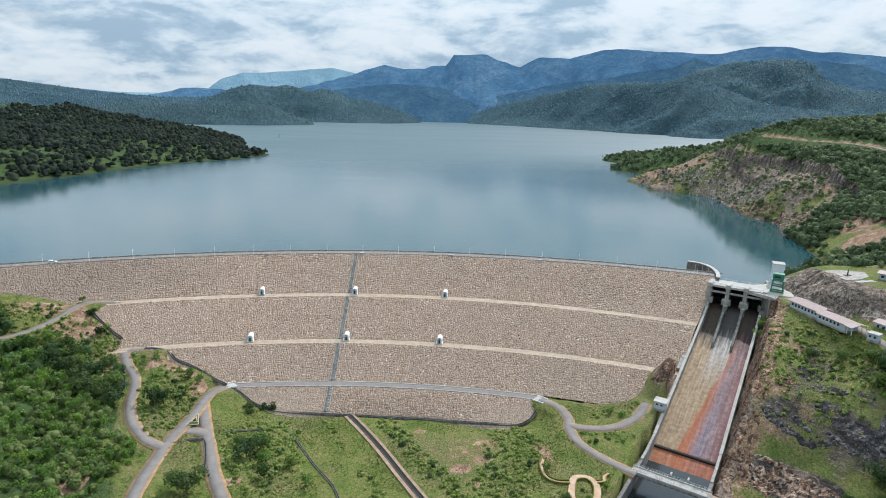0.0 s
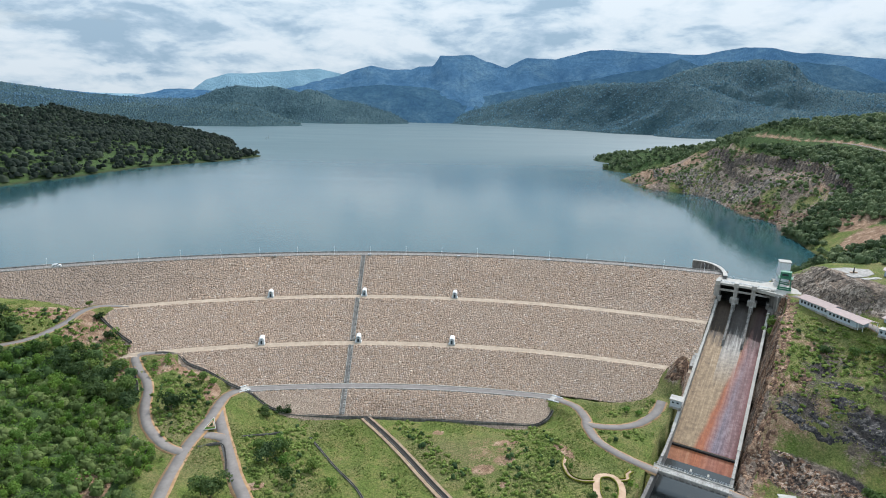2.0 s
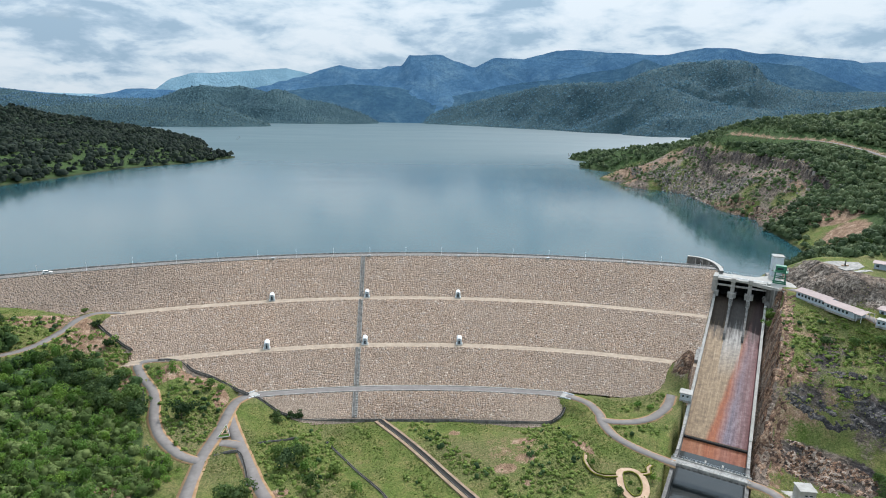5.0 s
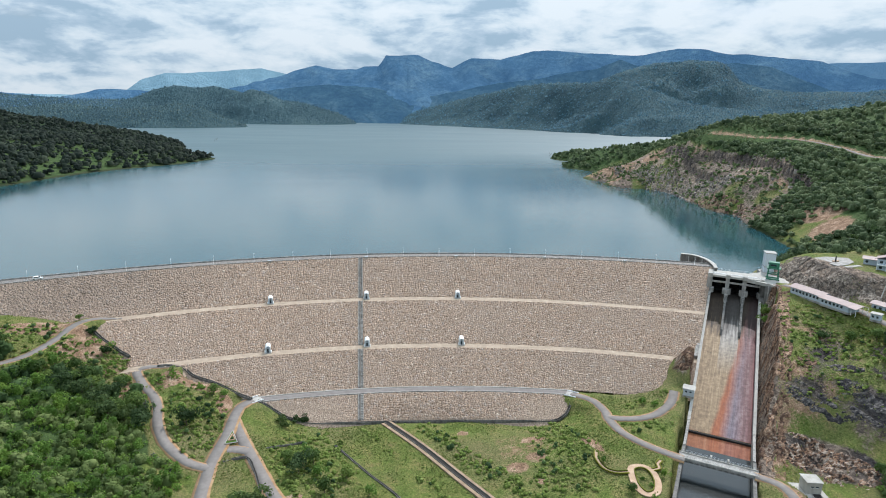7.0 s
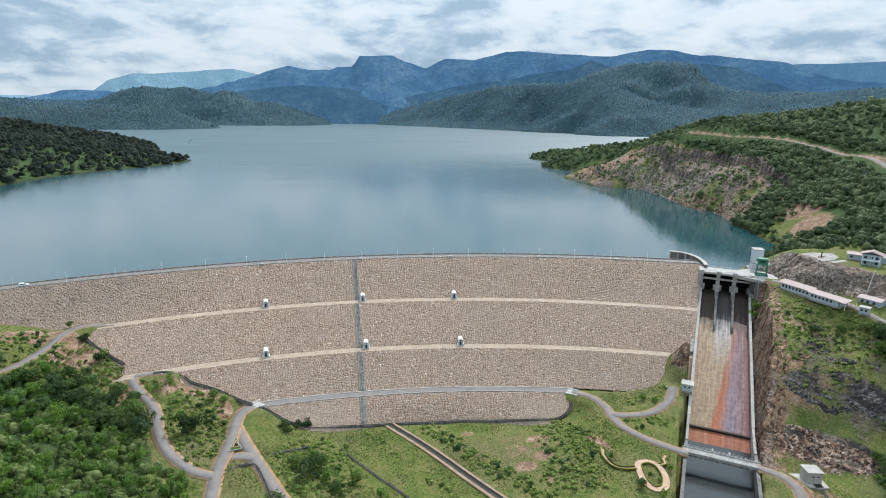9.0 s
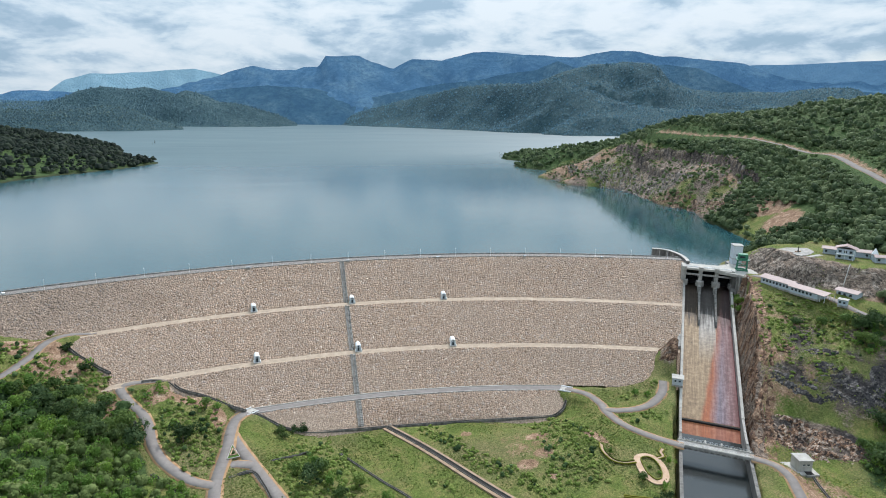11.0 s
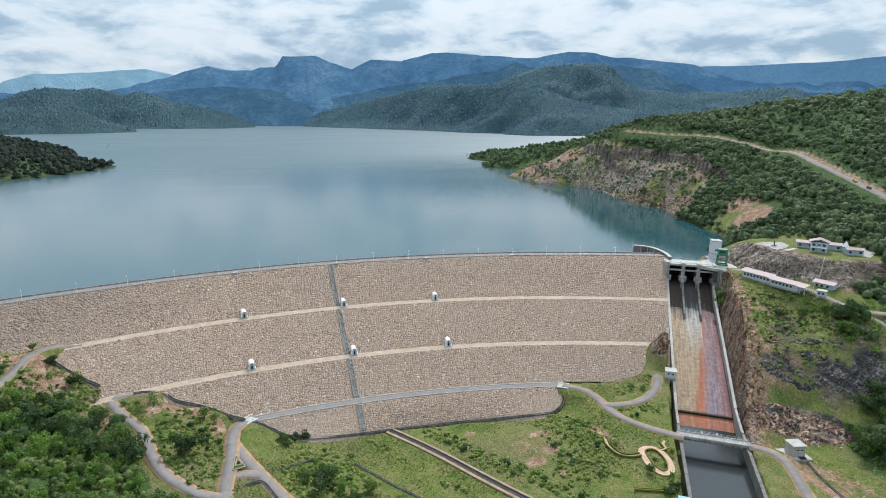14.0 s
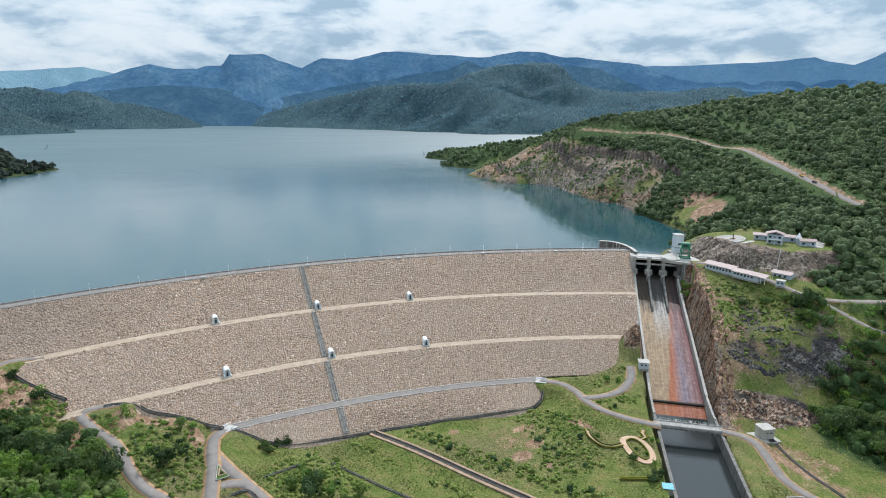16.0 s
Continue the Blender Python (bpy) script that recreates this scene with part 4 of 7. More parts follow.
def soil_mask(x, y):
    z = np.zeros(len(x))
    for c in [(-141.5, -70, 14, 6, 38), (-120, -78, 12, 5, 40), (-97, -98, 3.5, 12, -20), (-70, -90, 10, 4, -25), (-82, -88, 5, 6, -30), (-57, -101, 3, 6, 0), (-119, -74, 9, 6, 30), (-127, -68, 6, 4, 0), (-24, -163, 6, 2.5, 30), (-72, -168, 5, 10, 20), (89, -143, 2, 7, 20)]:
        z = np.maximum(z, zone(x, y, *c))
    for c in [(42.1, -120.8, 2.6, 2.2, 0), (68.1, -132.5, 5, 2.4, 0), (57.4, -150.8, 4.5, 3.6, 0), (63.6, -160.6, 2.2, 1.8, 0),  (192, -103, 8, 6, 40), (330, 30, 18, 14, 40), (345, 60, 12, 18, 10), (258, -119, 16, 3, -10), (150, -192, 3, 14, 10), (148, -176, 3, 5, 0)]:
        z = np.maximum(z, zone(x, y, *c) * 0.8)
    z = np.maximum(z, quarry_bare(x, y) * (0.50 + 0.8 * fbm(x, y, 30, 3, 77)))
    z = np.maximum(z, zone(x, y, 64, -139, 17, 13, -30, 0.6) * 0.46)
    z = np.maximum(z, zone(x, y, 66, -146, 5, 4) * 0.62)
    z = np.maximum(z, zone(x, y, 70, -132, 4, 3) * 0.62)
    z = np.maximum(z, zone(x, y, 188, -128, 27, 34, -20) * (0.42 + 0.5 * fbm(x, y, 12, 3, 78)))
    z = np.maximum(z, zone(x, y, 150, -195, 16, 28, 0) * (0.44 + 0.4 * fbm(x, y, 9, 3, 79)))
    z = np.maximum(z, zone(x, y, -110, -84, 26, 16, 40) * 0.40)
    L = road_lines["hill_road"][::5]
    near = (x > 360) & (x < 520) & (y > -80) & (y < 380)
    d = np.sqrt((x[near][:, None] - L[None, :, 0]) ** 2 + (y[near][:, None] - L[None, :, 1]) ** 2)
    up = x[near] > L[d.argmin(1), 0]
    z[near] = np.maximum(z[near], np.where(up, sstep(12, 7, d.min(1)) * 0.62, sstep(7, 5, d.min(1)) * 0.3))
    s, w = chute_sw(x, y)
    z = np.maximum(z, ((s > -20) & (s < 92) & (w > 18.5) & (w < 23)) * 0.55)
    return z


def slate_mask(x, y):
    """Black weathered bands in the rock, and darker colour along the quarry's terrace walls."""
    n = fbm(x, y, 11, 3, 74)
    z = np.maximum(zone(x, y, 194, -151, 26, 8, -38) * (0.75 + 0.6 * n), zone(x, y, 176, -164, 18, 7, -38) * (0.35 + 1.2 * n))
    z = np.maximum(z, zone(x, y, 214, -160, 9, 10))
    for i in range(2):
        off, run = bench_off(x, y, i)
        z = np.maximum(z, np.exp(-((off - 0.5) / 3.2) ** 2) * run * 0.9)
    return np.clip(np.maximum(z, zone(x, y, 202, -134, 18, 12, -30) * 0.8), 0, 1)


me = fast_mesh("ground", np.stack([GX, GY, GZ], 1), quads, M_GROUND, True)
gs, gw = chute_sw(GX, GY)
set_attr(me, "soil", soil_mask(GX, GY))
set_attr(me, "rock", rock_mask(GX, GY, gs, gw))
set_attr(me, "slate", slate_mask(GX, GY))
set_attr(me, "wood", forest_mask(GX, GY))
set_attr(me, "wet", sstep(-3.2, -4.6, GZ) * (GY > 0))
# how much of the haze blue goes into the ground's colour
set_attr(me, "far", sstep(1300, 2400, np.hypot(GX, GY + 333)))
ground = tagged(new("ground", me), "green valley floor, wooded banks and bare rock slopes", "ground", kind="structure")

# ---- lake, one sheet ----
shore_x = np.linspace(-262, 197, 40)
edge = [(x, dam_y(1, x) + 9.0, -5) for x in shore_x] + [(214, -40, -5), (236, -36, -5), (4600, -36, -5), (4600, 4560, -5), (-4600, 4560, -5), (-4600, dam_y(1, -262) + 9.0, -5)]
lake = tagged(mesh_ob("water", edge, [tuple(range(len(edge)))], M_LAKE), "calm blue-green reservoir water reflecting the clouds", "water", kind="structure")


# ---- sand spit off the far shore ----
SPIT = [(r_, math.radians(-3.9 + 3.2 * i / 10 + 0.25 * j)) for j, r_ in ((0, 4020), (1, 4090)) for i in range(11)]
spit_v = [(EYE[0] + r_ * math.sin(a_), EYE[1] + r_ * math.cos(a_), -4.4 + 0.5 * math.sin(i * 1.7)) for i, (r_, a_) in enumerate(SPIT)]
spit = mesh_ob("sand_spit", spit_v, [(i, i + 1, i + 12, i + 11) for i in range(10)], M_PATH)
tagged(spit, "low pale sand spit in the lake", "sand", kind="structure")


# ---- mountains on the skyline ----
def mountain(name, R, outline, depth, mat, label, seed, rough=1.0):
    o = np.array(outline)
    az = np.arange(-62, 78, 0.25)
    rise = np.interp(az, o[:, 0], o[:, 1]) + rough * (0.17 * fbm(az * 10, az * 0, 26, 6, seed))
    steps = np.linspace(0, 1, 24)
    V = []
    for t in steps:
        r = R - depth * (1 - t)
        top = EYE[2] + R * np.tan(np.radians(rise))
        base = -60.0
        x, y = EYE[0] + r * np.sin(np.radians(az)), EYE[1] + r * np.cos(np.radians(az))
        bent = az + 1.2 * fbm(x, y, 500, 2, seed + 5)
        spur = np.abs(fbm(bent * 10, bent * 0 + 30 * t, 24, 4, seed + 3))
        gully = 1 - min(1.0, 4 * (1 - t)) * (0.55 * spur * (0.2 + 0.8 * (1 - t)) - 0.05) + (1 - t) * 0.45 * fbm(x, y, 150, 5, seed + 9)
        z = base + (top - base) * t ** 1.25 * np.where(t < 1, gully, 1)
        V.append(np.stack([x, y, np.minimum(z, base + (top - base) * t ** 0.6)], 1))
    n, m = len(steps), len(az)
    V = np.concatenate(V)
    idx = np.arange(n * m).reshape(n, m)
    q = np.stack([idx[:-1, :-1], idx[:-1, 1:], idx[1:, 1:], idx[1:, :-1]], -1).reshape(-1, 4)
    return tagged(new(name, fast_mesh(name, V, q, mat, True)), label, "mountain", kind="structure")


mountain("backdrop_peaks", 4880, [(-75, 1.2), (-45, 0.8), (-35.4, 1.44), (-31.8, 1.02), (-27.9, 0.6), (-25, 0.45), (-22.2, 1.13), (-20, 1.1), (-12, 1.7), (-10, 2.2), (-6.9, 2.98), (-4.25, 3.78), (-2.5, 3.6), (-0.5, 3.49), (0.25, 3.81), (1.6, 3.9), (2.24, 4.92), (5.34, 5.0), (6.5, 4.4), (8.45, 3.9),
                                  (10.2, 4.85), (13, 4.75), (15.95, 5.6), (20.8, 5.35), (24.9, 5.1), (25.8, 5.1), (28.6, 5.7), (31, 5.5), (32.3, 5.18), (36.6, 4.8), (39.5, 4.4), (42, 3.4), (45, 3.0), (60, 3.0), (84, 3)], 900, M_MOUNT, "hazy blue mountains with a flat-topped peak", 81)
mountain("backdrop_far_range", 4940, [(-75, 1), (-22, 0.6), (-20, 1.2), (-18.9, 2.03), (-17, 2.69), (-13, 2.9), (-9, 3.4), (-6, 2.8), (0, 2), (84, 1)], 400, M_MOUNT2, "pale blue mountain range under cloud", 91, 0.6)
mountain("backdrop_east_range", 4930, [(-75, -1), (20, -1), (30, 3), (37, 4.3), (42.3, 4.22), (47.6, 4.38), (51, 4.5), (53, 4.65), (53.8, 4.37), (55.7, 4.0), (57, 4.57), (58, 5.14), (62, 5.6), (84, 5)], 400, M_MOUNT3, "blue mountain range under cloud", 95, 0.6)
mountain("backdrop_ridge", 4500, [(-75, 0.5), (-30, 0.1), (-14, 0.6), (-10, 1.2), (-6, 1.9), (-3, 2.2), (1, 2.0), (4, 1.2), (7, 1.4), (10, 2.0), (13, 2.7), (16, 3.0), (19, 3.6), (22, 4.1), (23.8, 4.9), (25.2, 4.3), (27, 3.9), (30, 4.0), (33, 4.4), (36, 4.0), (38.5, 3.0), (41, 2.0), (50, 2), (84, 2)], 700, M_RIDGE, "dark haze-blue wooded ridge", 101)

# ---- the dam ----
WALL_P = np.array(chute_xy(0, -13.0))


def dam_end(k):
    """Where an edge of the dam meets the chute's wall."""
    lo, hi = 60.0, 215.0
    for _ in range(50):
        mid = (lo + hi) / 2
        s, w = chute_sw(mid, dam_y(k, mid))
        lo, hi = (mid, hi) if w < -13.0 else (lo, mid)
    return lo


dam = thing("embankment_dam", pose(0, 0, 0), "curved rockfill dam faced with tan and grey stones, three level berms", "dam")
NX = 150


def dam_strip(name, k0, k1, mat, label, lift=0.0, rows=2, end=None):
    V = []
    for j in range(rows):
        t = j / (rows - 1)
        e0, e1 = (dam_end(k0), dam_end(k1)) if end is None else (end, end)
        for i in range(NX + 1):
            f = i / NX
            x0, x1 = -262 + (e0 + 262) * f, -262 + (e1 + 262) * f
            V.append(((1 - t) * x0 + t * x1, (1 - t) * dam_y(k0, x0) + t * dam_y(k1, x1), (1 - t) * DAM[k0][3] + t * DAM[k1][3] + lift))
    V = np.array(V)
    n = NX + 1
    V = np.concatenate([V, V - (0, 0, 1.2)])
    q = []
    for j in range(rows - 1):
        for i in range(NX):
            q.append((j * n + i, (j + 1) * n + i, (j + 1) * n + i + 1, j * n + i + 1))
    ob = new(name, fast_mesh(name, V[:rows * n], np.array(q), mat, True))
    ob.parent = dam
    ob["label"] = label
    return ob


dam_strip("upstream_face", 0, 1, M_BED, "stone upstream face in the water")
dam_strip("crest_road", 1, 2, M_ROAD, "grey paved crest road")
dam_strip("upper_face", 2, 3, M_BED, "tan rockfill slope")
dam_strip("upper_berm", 3, 4, M_BERM, "sandy berm track")
dam_strip("middle_face", 4, 5, M_BED, "tan rockfill slope")
dam_strip("lower_berm", 5, 6, M_BERM, "sandy berm track")
dam_strip("lower_face", 6, 7, M_BED, "tan rockfill slope")
dam_strip("toe_road", 7, 8, M_ROAD, "grey asphalt toe road", end=97.0)
dam_strip("toe_face", 8, 10, M_BED, "tan rockfill slope at the toe", end=96.0)


def stones(name, k0, k1, pitch, seed, label):
    """Loose stones over a slope of the dam, half sunk, in one mesh."""
    rng = np.random.default_rng(seed)
    e0 = dam_end(k0)
    slant = math.hypot(dam_y(k0, 0) - dam_y(k1, 0), DAM[k0][3] - DAM[k1][3])
    nu, nt = int((e0 + 258) / pitch), int(slant / pitch)
    U, T = np.meshgrid(np.arange(nu), np.arange(nt), indexing="ij")
    u = (U.ravel() + 0.5 * (T.ravel() % 2) + rng.random(nu * nt) * 0.95) / nu
    t = (T.ravel() + rng.random(nu * nt) * 0.95) / nt
    x = -262 + (e0 + 258) * u
    y0, y1 = dam_y(k0, x), dam_y(k1, x)
    y = y0 + (y1 - y0) * t
    z = DAM[k0][3] + (DAM[k1][3] - DAM[k0][3]) * t
    s, w = chute_sw(x, y)
    keep = (np.abs(x) > 1.5) & (w < -13.8) & ((x < 96) | (k0 < 8)) & (land_raw(x, y) < z + 1.0)
    x, y, z = x[keep], y[keep], z[keep]
    n = len(x)
    base = np.array([(-1, -1, -1), (1, -1, -1), (1, 1, -1), (-1, 1, -1), (-0.75, -0.7, 1), (0.7, -0.75, 1), (0.75, 0.7, 1), (-0.7, 0.75, 1)], float) * 0.5
    size = pitch * (0.56 + 0.70 * rng.random(n) ** 2)
    shape = size[:, None] * (0.75 + 0.55 * rng.random((n, 3))) * np.array([1.0, 1.0, 0.44])
    V = base[None] * shape[:, None] + rng.normal(0, 0.09, (n, 8, 3)) * size[:, None, None]
    a = rng.random((n, 3)) * 2 * np.pi
    a[:, :2] = rng.normal(0, 0.17, (n, 2))
    for ax, (i, j) in enumerate(((1, 2), (0, 2), (0, 1))):
        c, si = np.cos(a[:, ax])[:, None], np.sin(a[:, ax])[:, None]
        p, q = V[..., i].copy(), V[..., j].copy()
        V[..., i], V[..., j] = c * p - si * q, si * p + c * q
    # bedded on the slope
    lean = math.atan2(DAM[k0][3] - DAM[k1][3], dam_y(k0, 0) - dam_y(k1, 0))
    p, q = V[..., 1].copy(), V[..., 2].copy()
    V[..., 1], V[..., 2] = math.cos(lean) * p - math.sin(lean) * q, math.sin(lean) * p + math.cos(lean) * q
    V = V + np.stack([x, y, z + 0.03], 1)[:, None]
    F = np.array([(4, 5, 6, 7), (0, 1, 5, 4), (1, 2, 6, 5), (2, 3, 7, 6), (3, 0, 4, 7)])
    Q = (np.arange(n)[:, None, None] * 8 + F[None]).reshape(-1, 4)
    ob = new(name, fast_mesh(name, V.reshape(-1, 3), Q, M_RIPRAP))
    ob.parent = dam
    return tagged(ob, label, kind="stuff")


stones("upper_riprap", 2, 3, 0.84, 1, "tan and grey riprap stones")
stones("middle_riprap", 4, 5, 0.76, 2, "tan and grey riprap stones")
stones("lower_riprap", 6, 7, 0.74, 3, "tan and grey riprap stones")
stones("toe_riprap", 8, 9, 0.7, 4, "tan and grey riprap stones")


# ---- roads ----
def ribbon(name, L, width, mat, label, lift, thick=0.5, category="road", ragged=0.12):
    t = np.gradient(L[:, :2], axis=0)
    t /= np.linalg.norm(t, axis=1)[:, None]
    nrm = np.stack([t[:, 1], -t[:, 0]], 1)
    V, n = [], len(L)
    for off, dz in ((-1, 0), (0, 0.02), (1, 0), (1, -thick), (-1, -thick)):
        wob = ragged * fbm(L[:, 0] + off * 50, L[:, 1], 4, 2, 7)
        V.append(np.c_[L[:, :2] + nrm * (off * width / 2 + wob[:, None]), L[:, 2] + lift + dz])
    V = np.concatenate(V)
    q = []
    for i in range(n - 1):
        for a, b in ((0, 1), (1, 2), (2, 3), (4, 0)):
            q.append((a * n + i, b * n + i, b * n + i + 1, a * n + i + 1))
    return tagged(new(name, fast_mesh(name, V, np.array(q), mat, False)), label, category, kind="structure")


for key, L in road_lines.items():
    width, verge, _ = ROADS[key]
    ribbon(key, L, width, M_ROAD, "narrow grey asphalt road with earth verges", 0.02)
    ribbon(key + "_verge", L, width + 1.3 * verge, M_VERGE, "strip of bare ochre earth beside the road", -0.04, category="verge", ragged=0.5)


# ---- chute floor ----
def chute_sheet(name, s0, s1, w0, w1, mat, parent, label, n=60, m=12):
    S, W = np.meshgrid(np.linspace(s0, s1, n), np.linspace(w0, w1, m), indexing="ij")
    x, y = chute_xy(S, W)
    V = np.stack([x, y, chute_floor(S)], -1).reshape(-1, 3)
    idx = np.arange(n * m).reshape(n, m)
    q = np.stack([idx[:-1, :-1], idx[:-1, 1:], idx[1:, 1:], idx[1:, :-1]], -1).reshape(-1, 4)
    me = fast_mesh(name, V, q, mat, False)
    set_attr(me, "across", W.ravel())
    set_attr(me, "along", S.ravel())
    ob = new(name, me)
    ob.parent, ob["label"] = parent, label
    return ob


spillway = thing("spillway", pose(0, 0, 0), "concrete spillway with three gates and a long rust-stained chute", "spillway")
chute_sheet("chute_floor", -48, 67, -12, 12, M_CHUTE, spillway, "chute slab stained ochre, rust and violet", 120, 40)
chute_sheet("chute_apron", 67.5, 90, -12, 12, M_CHUTE, spillway, "rust-stained apron running into the pool", 20, 40)


def chute_block(name, rows, w0, w1, mat, label, parent=None):
    """A wall along the chute: rows of s, bottom z, top z between two distances across."""
    bm = bmesh.new()
    prev = None
    for s, zb, zt in rows:
        ring = []
        for w, z in ((w0, zb), (w1, zb), (w1, zt), (w0, zt)):
            x, y = chute_xy(s, w)
            ring.append(bm.verts.new((x, y, z)))
        if prev:
            for i in range(4):
                bm.faces.new((prev[i], prev[(i + 1) % 4], ring[(i + 1) % 4], ring[i]))
        else:
            bm.faces.new(ring[::-1])
        prev = ring
    bm.faces.new(prev)
    return part(name, bm, mat, parent or spillway, label)


def wall_rows(s0, s1, step, high):
    return [(s, float(chute_floor(s)) - 2.5, float(chute_floor(s)) + high) for s in np.arange(s0, s1 + 0.1, step)]


chute_block("left_wall", wall_rows(-26, 67, 3.1, 4.2) + [(80, -52, -40.8), (85, -52, -40.8)], -12.8, -11.8, M_CONC, "weathered concrete side wall")
chute_block("right_wall", wall_rows(-26, 67, 3.1, 4.2) + [(80, -52, -40.8), (85, -52, -40.8)], 11.8, 12.8, M_CONC, "weathered concrete side wall")
for w0, w1, nm in ((-13.0, -11.8, "left_canal_wall"), (11.8, 13.0, "right_canal_wall")):
    chute_block(nm, [(85, -53, -41.2), (150, -53, -41.6), (260, -53, -42.5)], w0, w1, M_CONC_D, "dark stained canal wall")
px = [chute_xy(s, w) for s, w in ((74, -12), (74, 12), (260, 12), (260, -12))]
pool = tagged(mesh_ob("canal_water", [(x, y, -46.7) for x, y in px], [(0, 1, 2, 3)], M_POOL), "dark still water in the canal", "water", kind="structure")

# ---- spillway structure, in the chute's own axes: x across, y upstream ----
CHM = pose(CH[0], CH[1], 0, rz=CHUTE_YAW)


def cpart(name, bm, mat, label="", parent=None, smooth=False):
    bm.transform(CHM)
    return part(name, bm, mat, parent or spillway, label, smooth)


def yz_prism(outline, x0, x1, bm=None):
    """An outline in y, z drawn out across x."""
    bm = bm or bmesh.new()
    a = [bm.verts.new((x0, y, z)) for y, z in outline]
    b = [bm.verts.new((x1, y, z)) for y, z in outline]
    n = len(outline)
    bm.faces.new(a)
    bm.faces.new(b[::-1])
    for i in range(n):
        bm.faces.new((a[(i + 1) % n], a[i], b[i], b[(i + 1) % n]))
    return bm


for x in (-4.15, 4.15):
    p = cpart("pier", yz_prism([(50, -14), (50, -1.0), (46, -0.9), (31.2, -0.9), (31.0, -8.2), (28.5, -9.4), (28.0, -16)], x - 0.95, x + 0.95), M_CONC, "black-stained concrete pier")
    cpart("pier_tail", yz_prism([(28.4, -9.6), (22, -12.6), (12, -16.9), (2.5, -20.6), (0.2, -24.5), (20, -20), (28.4, -15)], x - 0.55, x + 0.55), M_CONC_D, "dark stained pier tail", p)
    cpart("trunnion_block", box(x - 2.1, 29.4, -9.4, x + 2.1, 33.2, -6.6, 0.15), M_CONC, "grey trunnion block")
    cpart("pier_cap", box(x - 1.15, 30.6, -0.9, x + 1.15, 36.0, 1.3, 0.08), M_CONC_L, "pale pier cap")
SIDE = [(50, -16), (50, -0.9), (31.2, -0.9), (31.0, -8.0), (26.0, -9.6), (26.0, -18), (40, -16)]
cpart("left_abutment", yz_prism(SIDE, -14.4, -11.8), M_CONC, "stained abutment pier")
cpart("right_abutment", yz_prism(SIDE, 11.8, 14.0), M_CONC_D, "dark stained abutment pier")
cpart("trunnion_block", box(-12.2, 29.4, -9.4, -10.6, 33.2, -6.6, 0.15), M_CONC)
cpart("trunnion_block", box(10.6, 29.4, -9.4, 12.2, 33.2, -6.6, 0.15), M_CONC_D)
cpart("pier_cap", box(-14.2, 30.6, -0.9, -11.8, 36.0, 1.3, 0.08), M_CONC_L, "pale pier cap")
cpart("pier_cap", box(11.8, 30.6, -0.9, 13.4, 36.0, 1.0, 0.08), M_CONC_L, "pale pier cap")
cpart("wing_wall", yz_prism([(46, -1.0), (27, -1.0), (24, -22), (46, -16)], 14.0, 23.5), M_CONC_D, "black-stained retaining wall")
for i in range(4):
    cpart("buttress", yz_prism([(27.5, -1.0), (26.2, -1.2), (23.6, -20), (27, -20)], 15.2 + i * 2.4, 15.7 + i * 2.4), M_CONC, "concrete buttress")
cpart("road_deck", box(-14.4, 33.2, -1.1, 14.4, 45.5, -0.05, 0.06), M_CONC_L, "pale concrete bridge deck")
cpart("hoist_beam", box(-11.8, 31.0, -0.6, 11.8, 33.0, 0.5, 0.06), M_CONC_L, "pale hoist bridge beam")
cpart("lower_beam", box(-11.8, 31.0, -3.6, 11.8, 32.2, -2.7, 0.05), M_CONC, "grey walkway beam")
for y, z in ((33.4, 0), (45.4, 0), (31.2, 0.5)):
    bm = bmesh.new()
    for i in range(15):
        x = -14 + i * 2.0
        rod((x, y, z), (x, y, z + 1.05), 0.04, 4, bm)
    for h in (0.55, 1.05):
        rod((-14, y, z + h), (14, y, z + h), 0.04, 4, bm)
    cpart("railing", bm, M_RAIL, "galvanised handrail")
cpart("curb", box(-14.4, 37.2, -0.05, 14.4, 37.5, 0.25, 0.04), M_WHITE, "white painted kerb")
for x0, x1 in ((-11.8, -5.1), (-3.2, 3.2), (5.1, 11.8)):
    bm = bmesh.new()
    ring = []
    for i in range(9):
        a = radians(194 - i * 9.7)
        y, z = 32 - 9.2 * math.cos(a) * 1.0, -8.0 + 9.2 * math.sin(a) - 2.2
        ring.append((bm.verts.new((x0, y, z)), bm.verts.new((x1, y, z))))
    for (a, b), (c, d) in zip(ring, ring[1:]):
        bm.faces.new((a, b, d, c))
    g = cpart("radial_gate", bm, M_STEEL, "dark steel radial gate")
    bm = bmesh.new()
    for x in (x0 + 1.1, x1 - 1.1):
        for zz in (-9.5, -5.0):
            rod((x, 32, -8.0), (x, 39.8, zz), 0.22, 6, bm)
    cpart("gate_arm", bm, M_STEEL, "steel gate arms", g)
    bm = bmesh.new()
    for i in range(5):
        rod((x0, 38.2, -9.4 + i * 1.5), (x1, 38.2, -9.4 + i * 1.5), 0.14, 4, bm)
    cpart("gate_rib", bm, M_STEEL, "steel stiffening ribs", g)
    # dark wall added behind each gate to block light and darken the bay
    cpart("breast_wall", box(x0, 40.0, -5.0, x1, 41.0, -0.2), M_CONC_D, "dark wall added to keep the gate bay dark")
cpart("end_sill", box(-11.8, -68.0, -44.9, 11.8, -67.0, -43.55, 0.05), M_DRAIN, "dark slot across the chute")
for x, s in ((-2.2, 79.5), (4.0, 79.5)):
    cpart("flow_baffle", box(x - 0.35, -s - 1.2, -48.6, x + 0.35, -s + 0.8, -46.0, 0.1), M_CONC_L, "small pale baffle block")
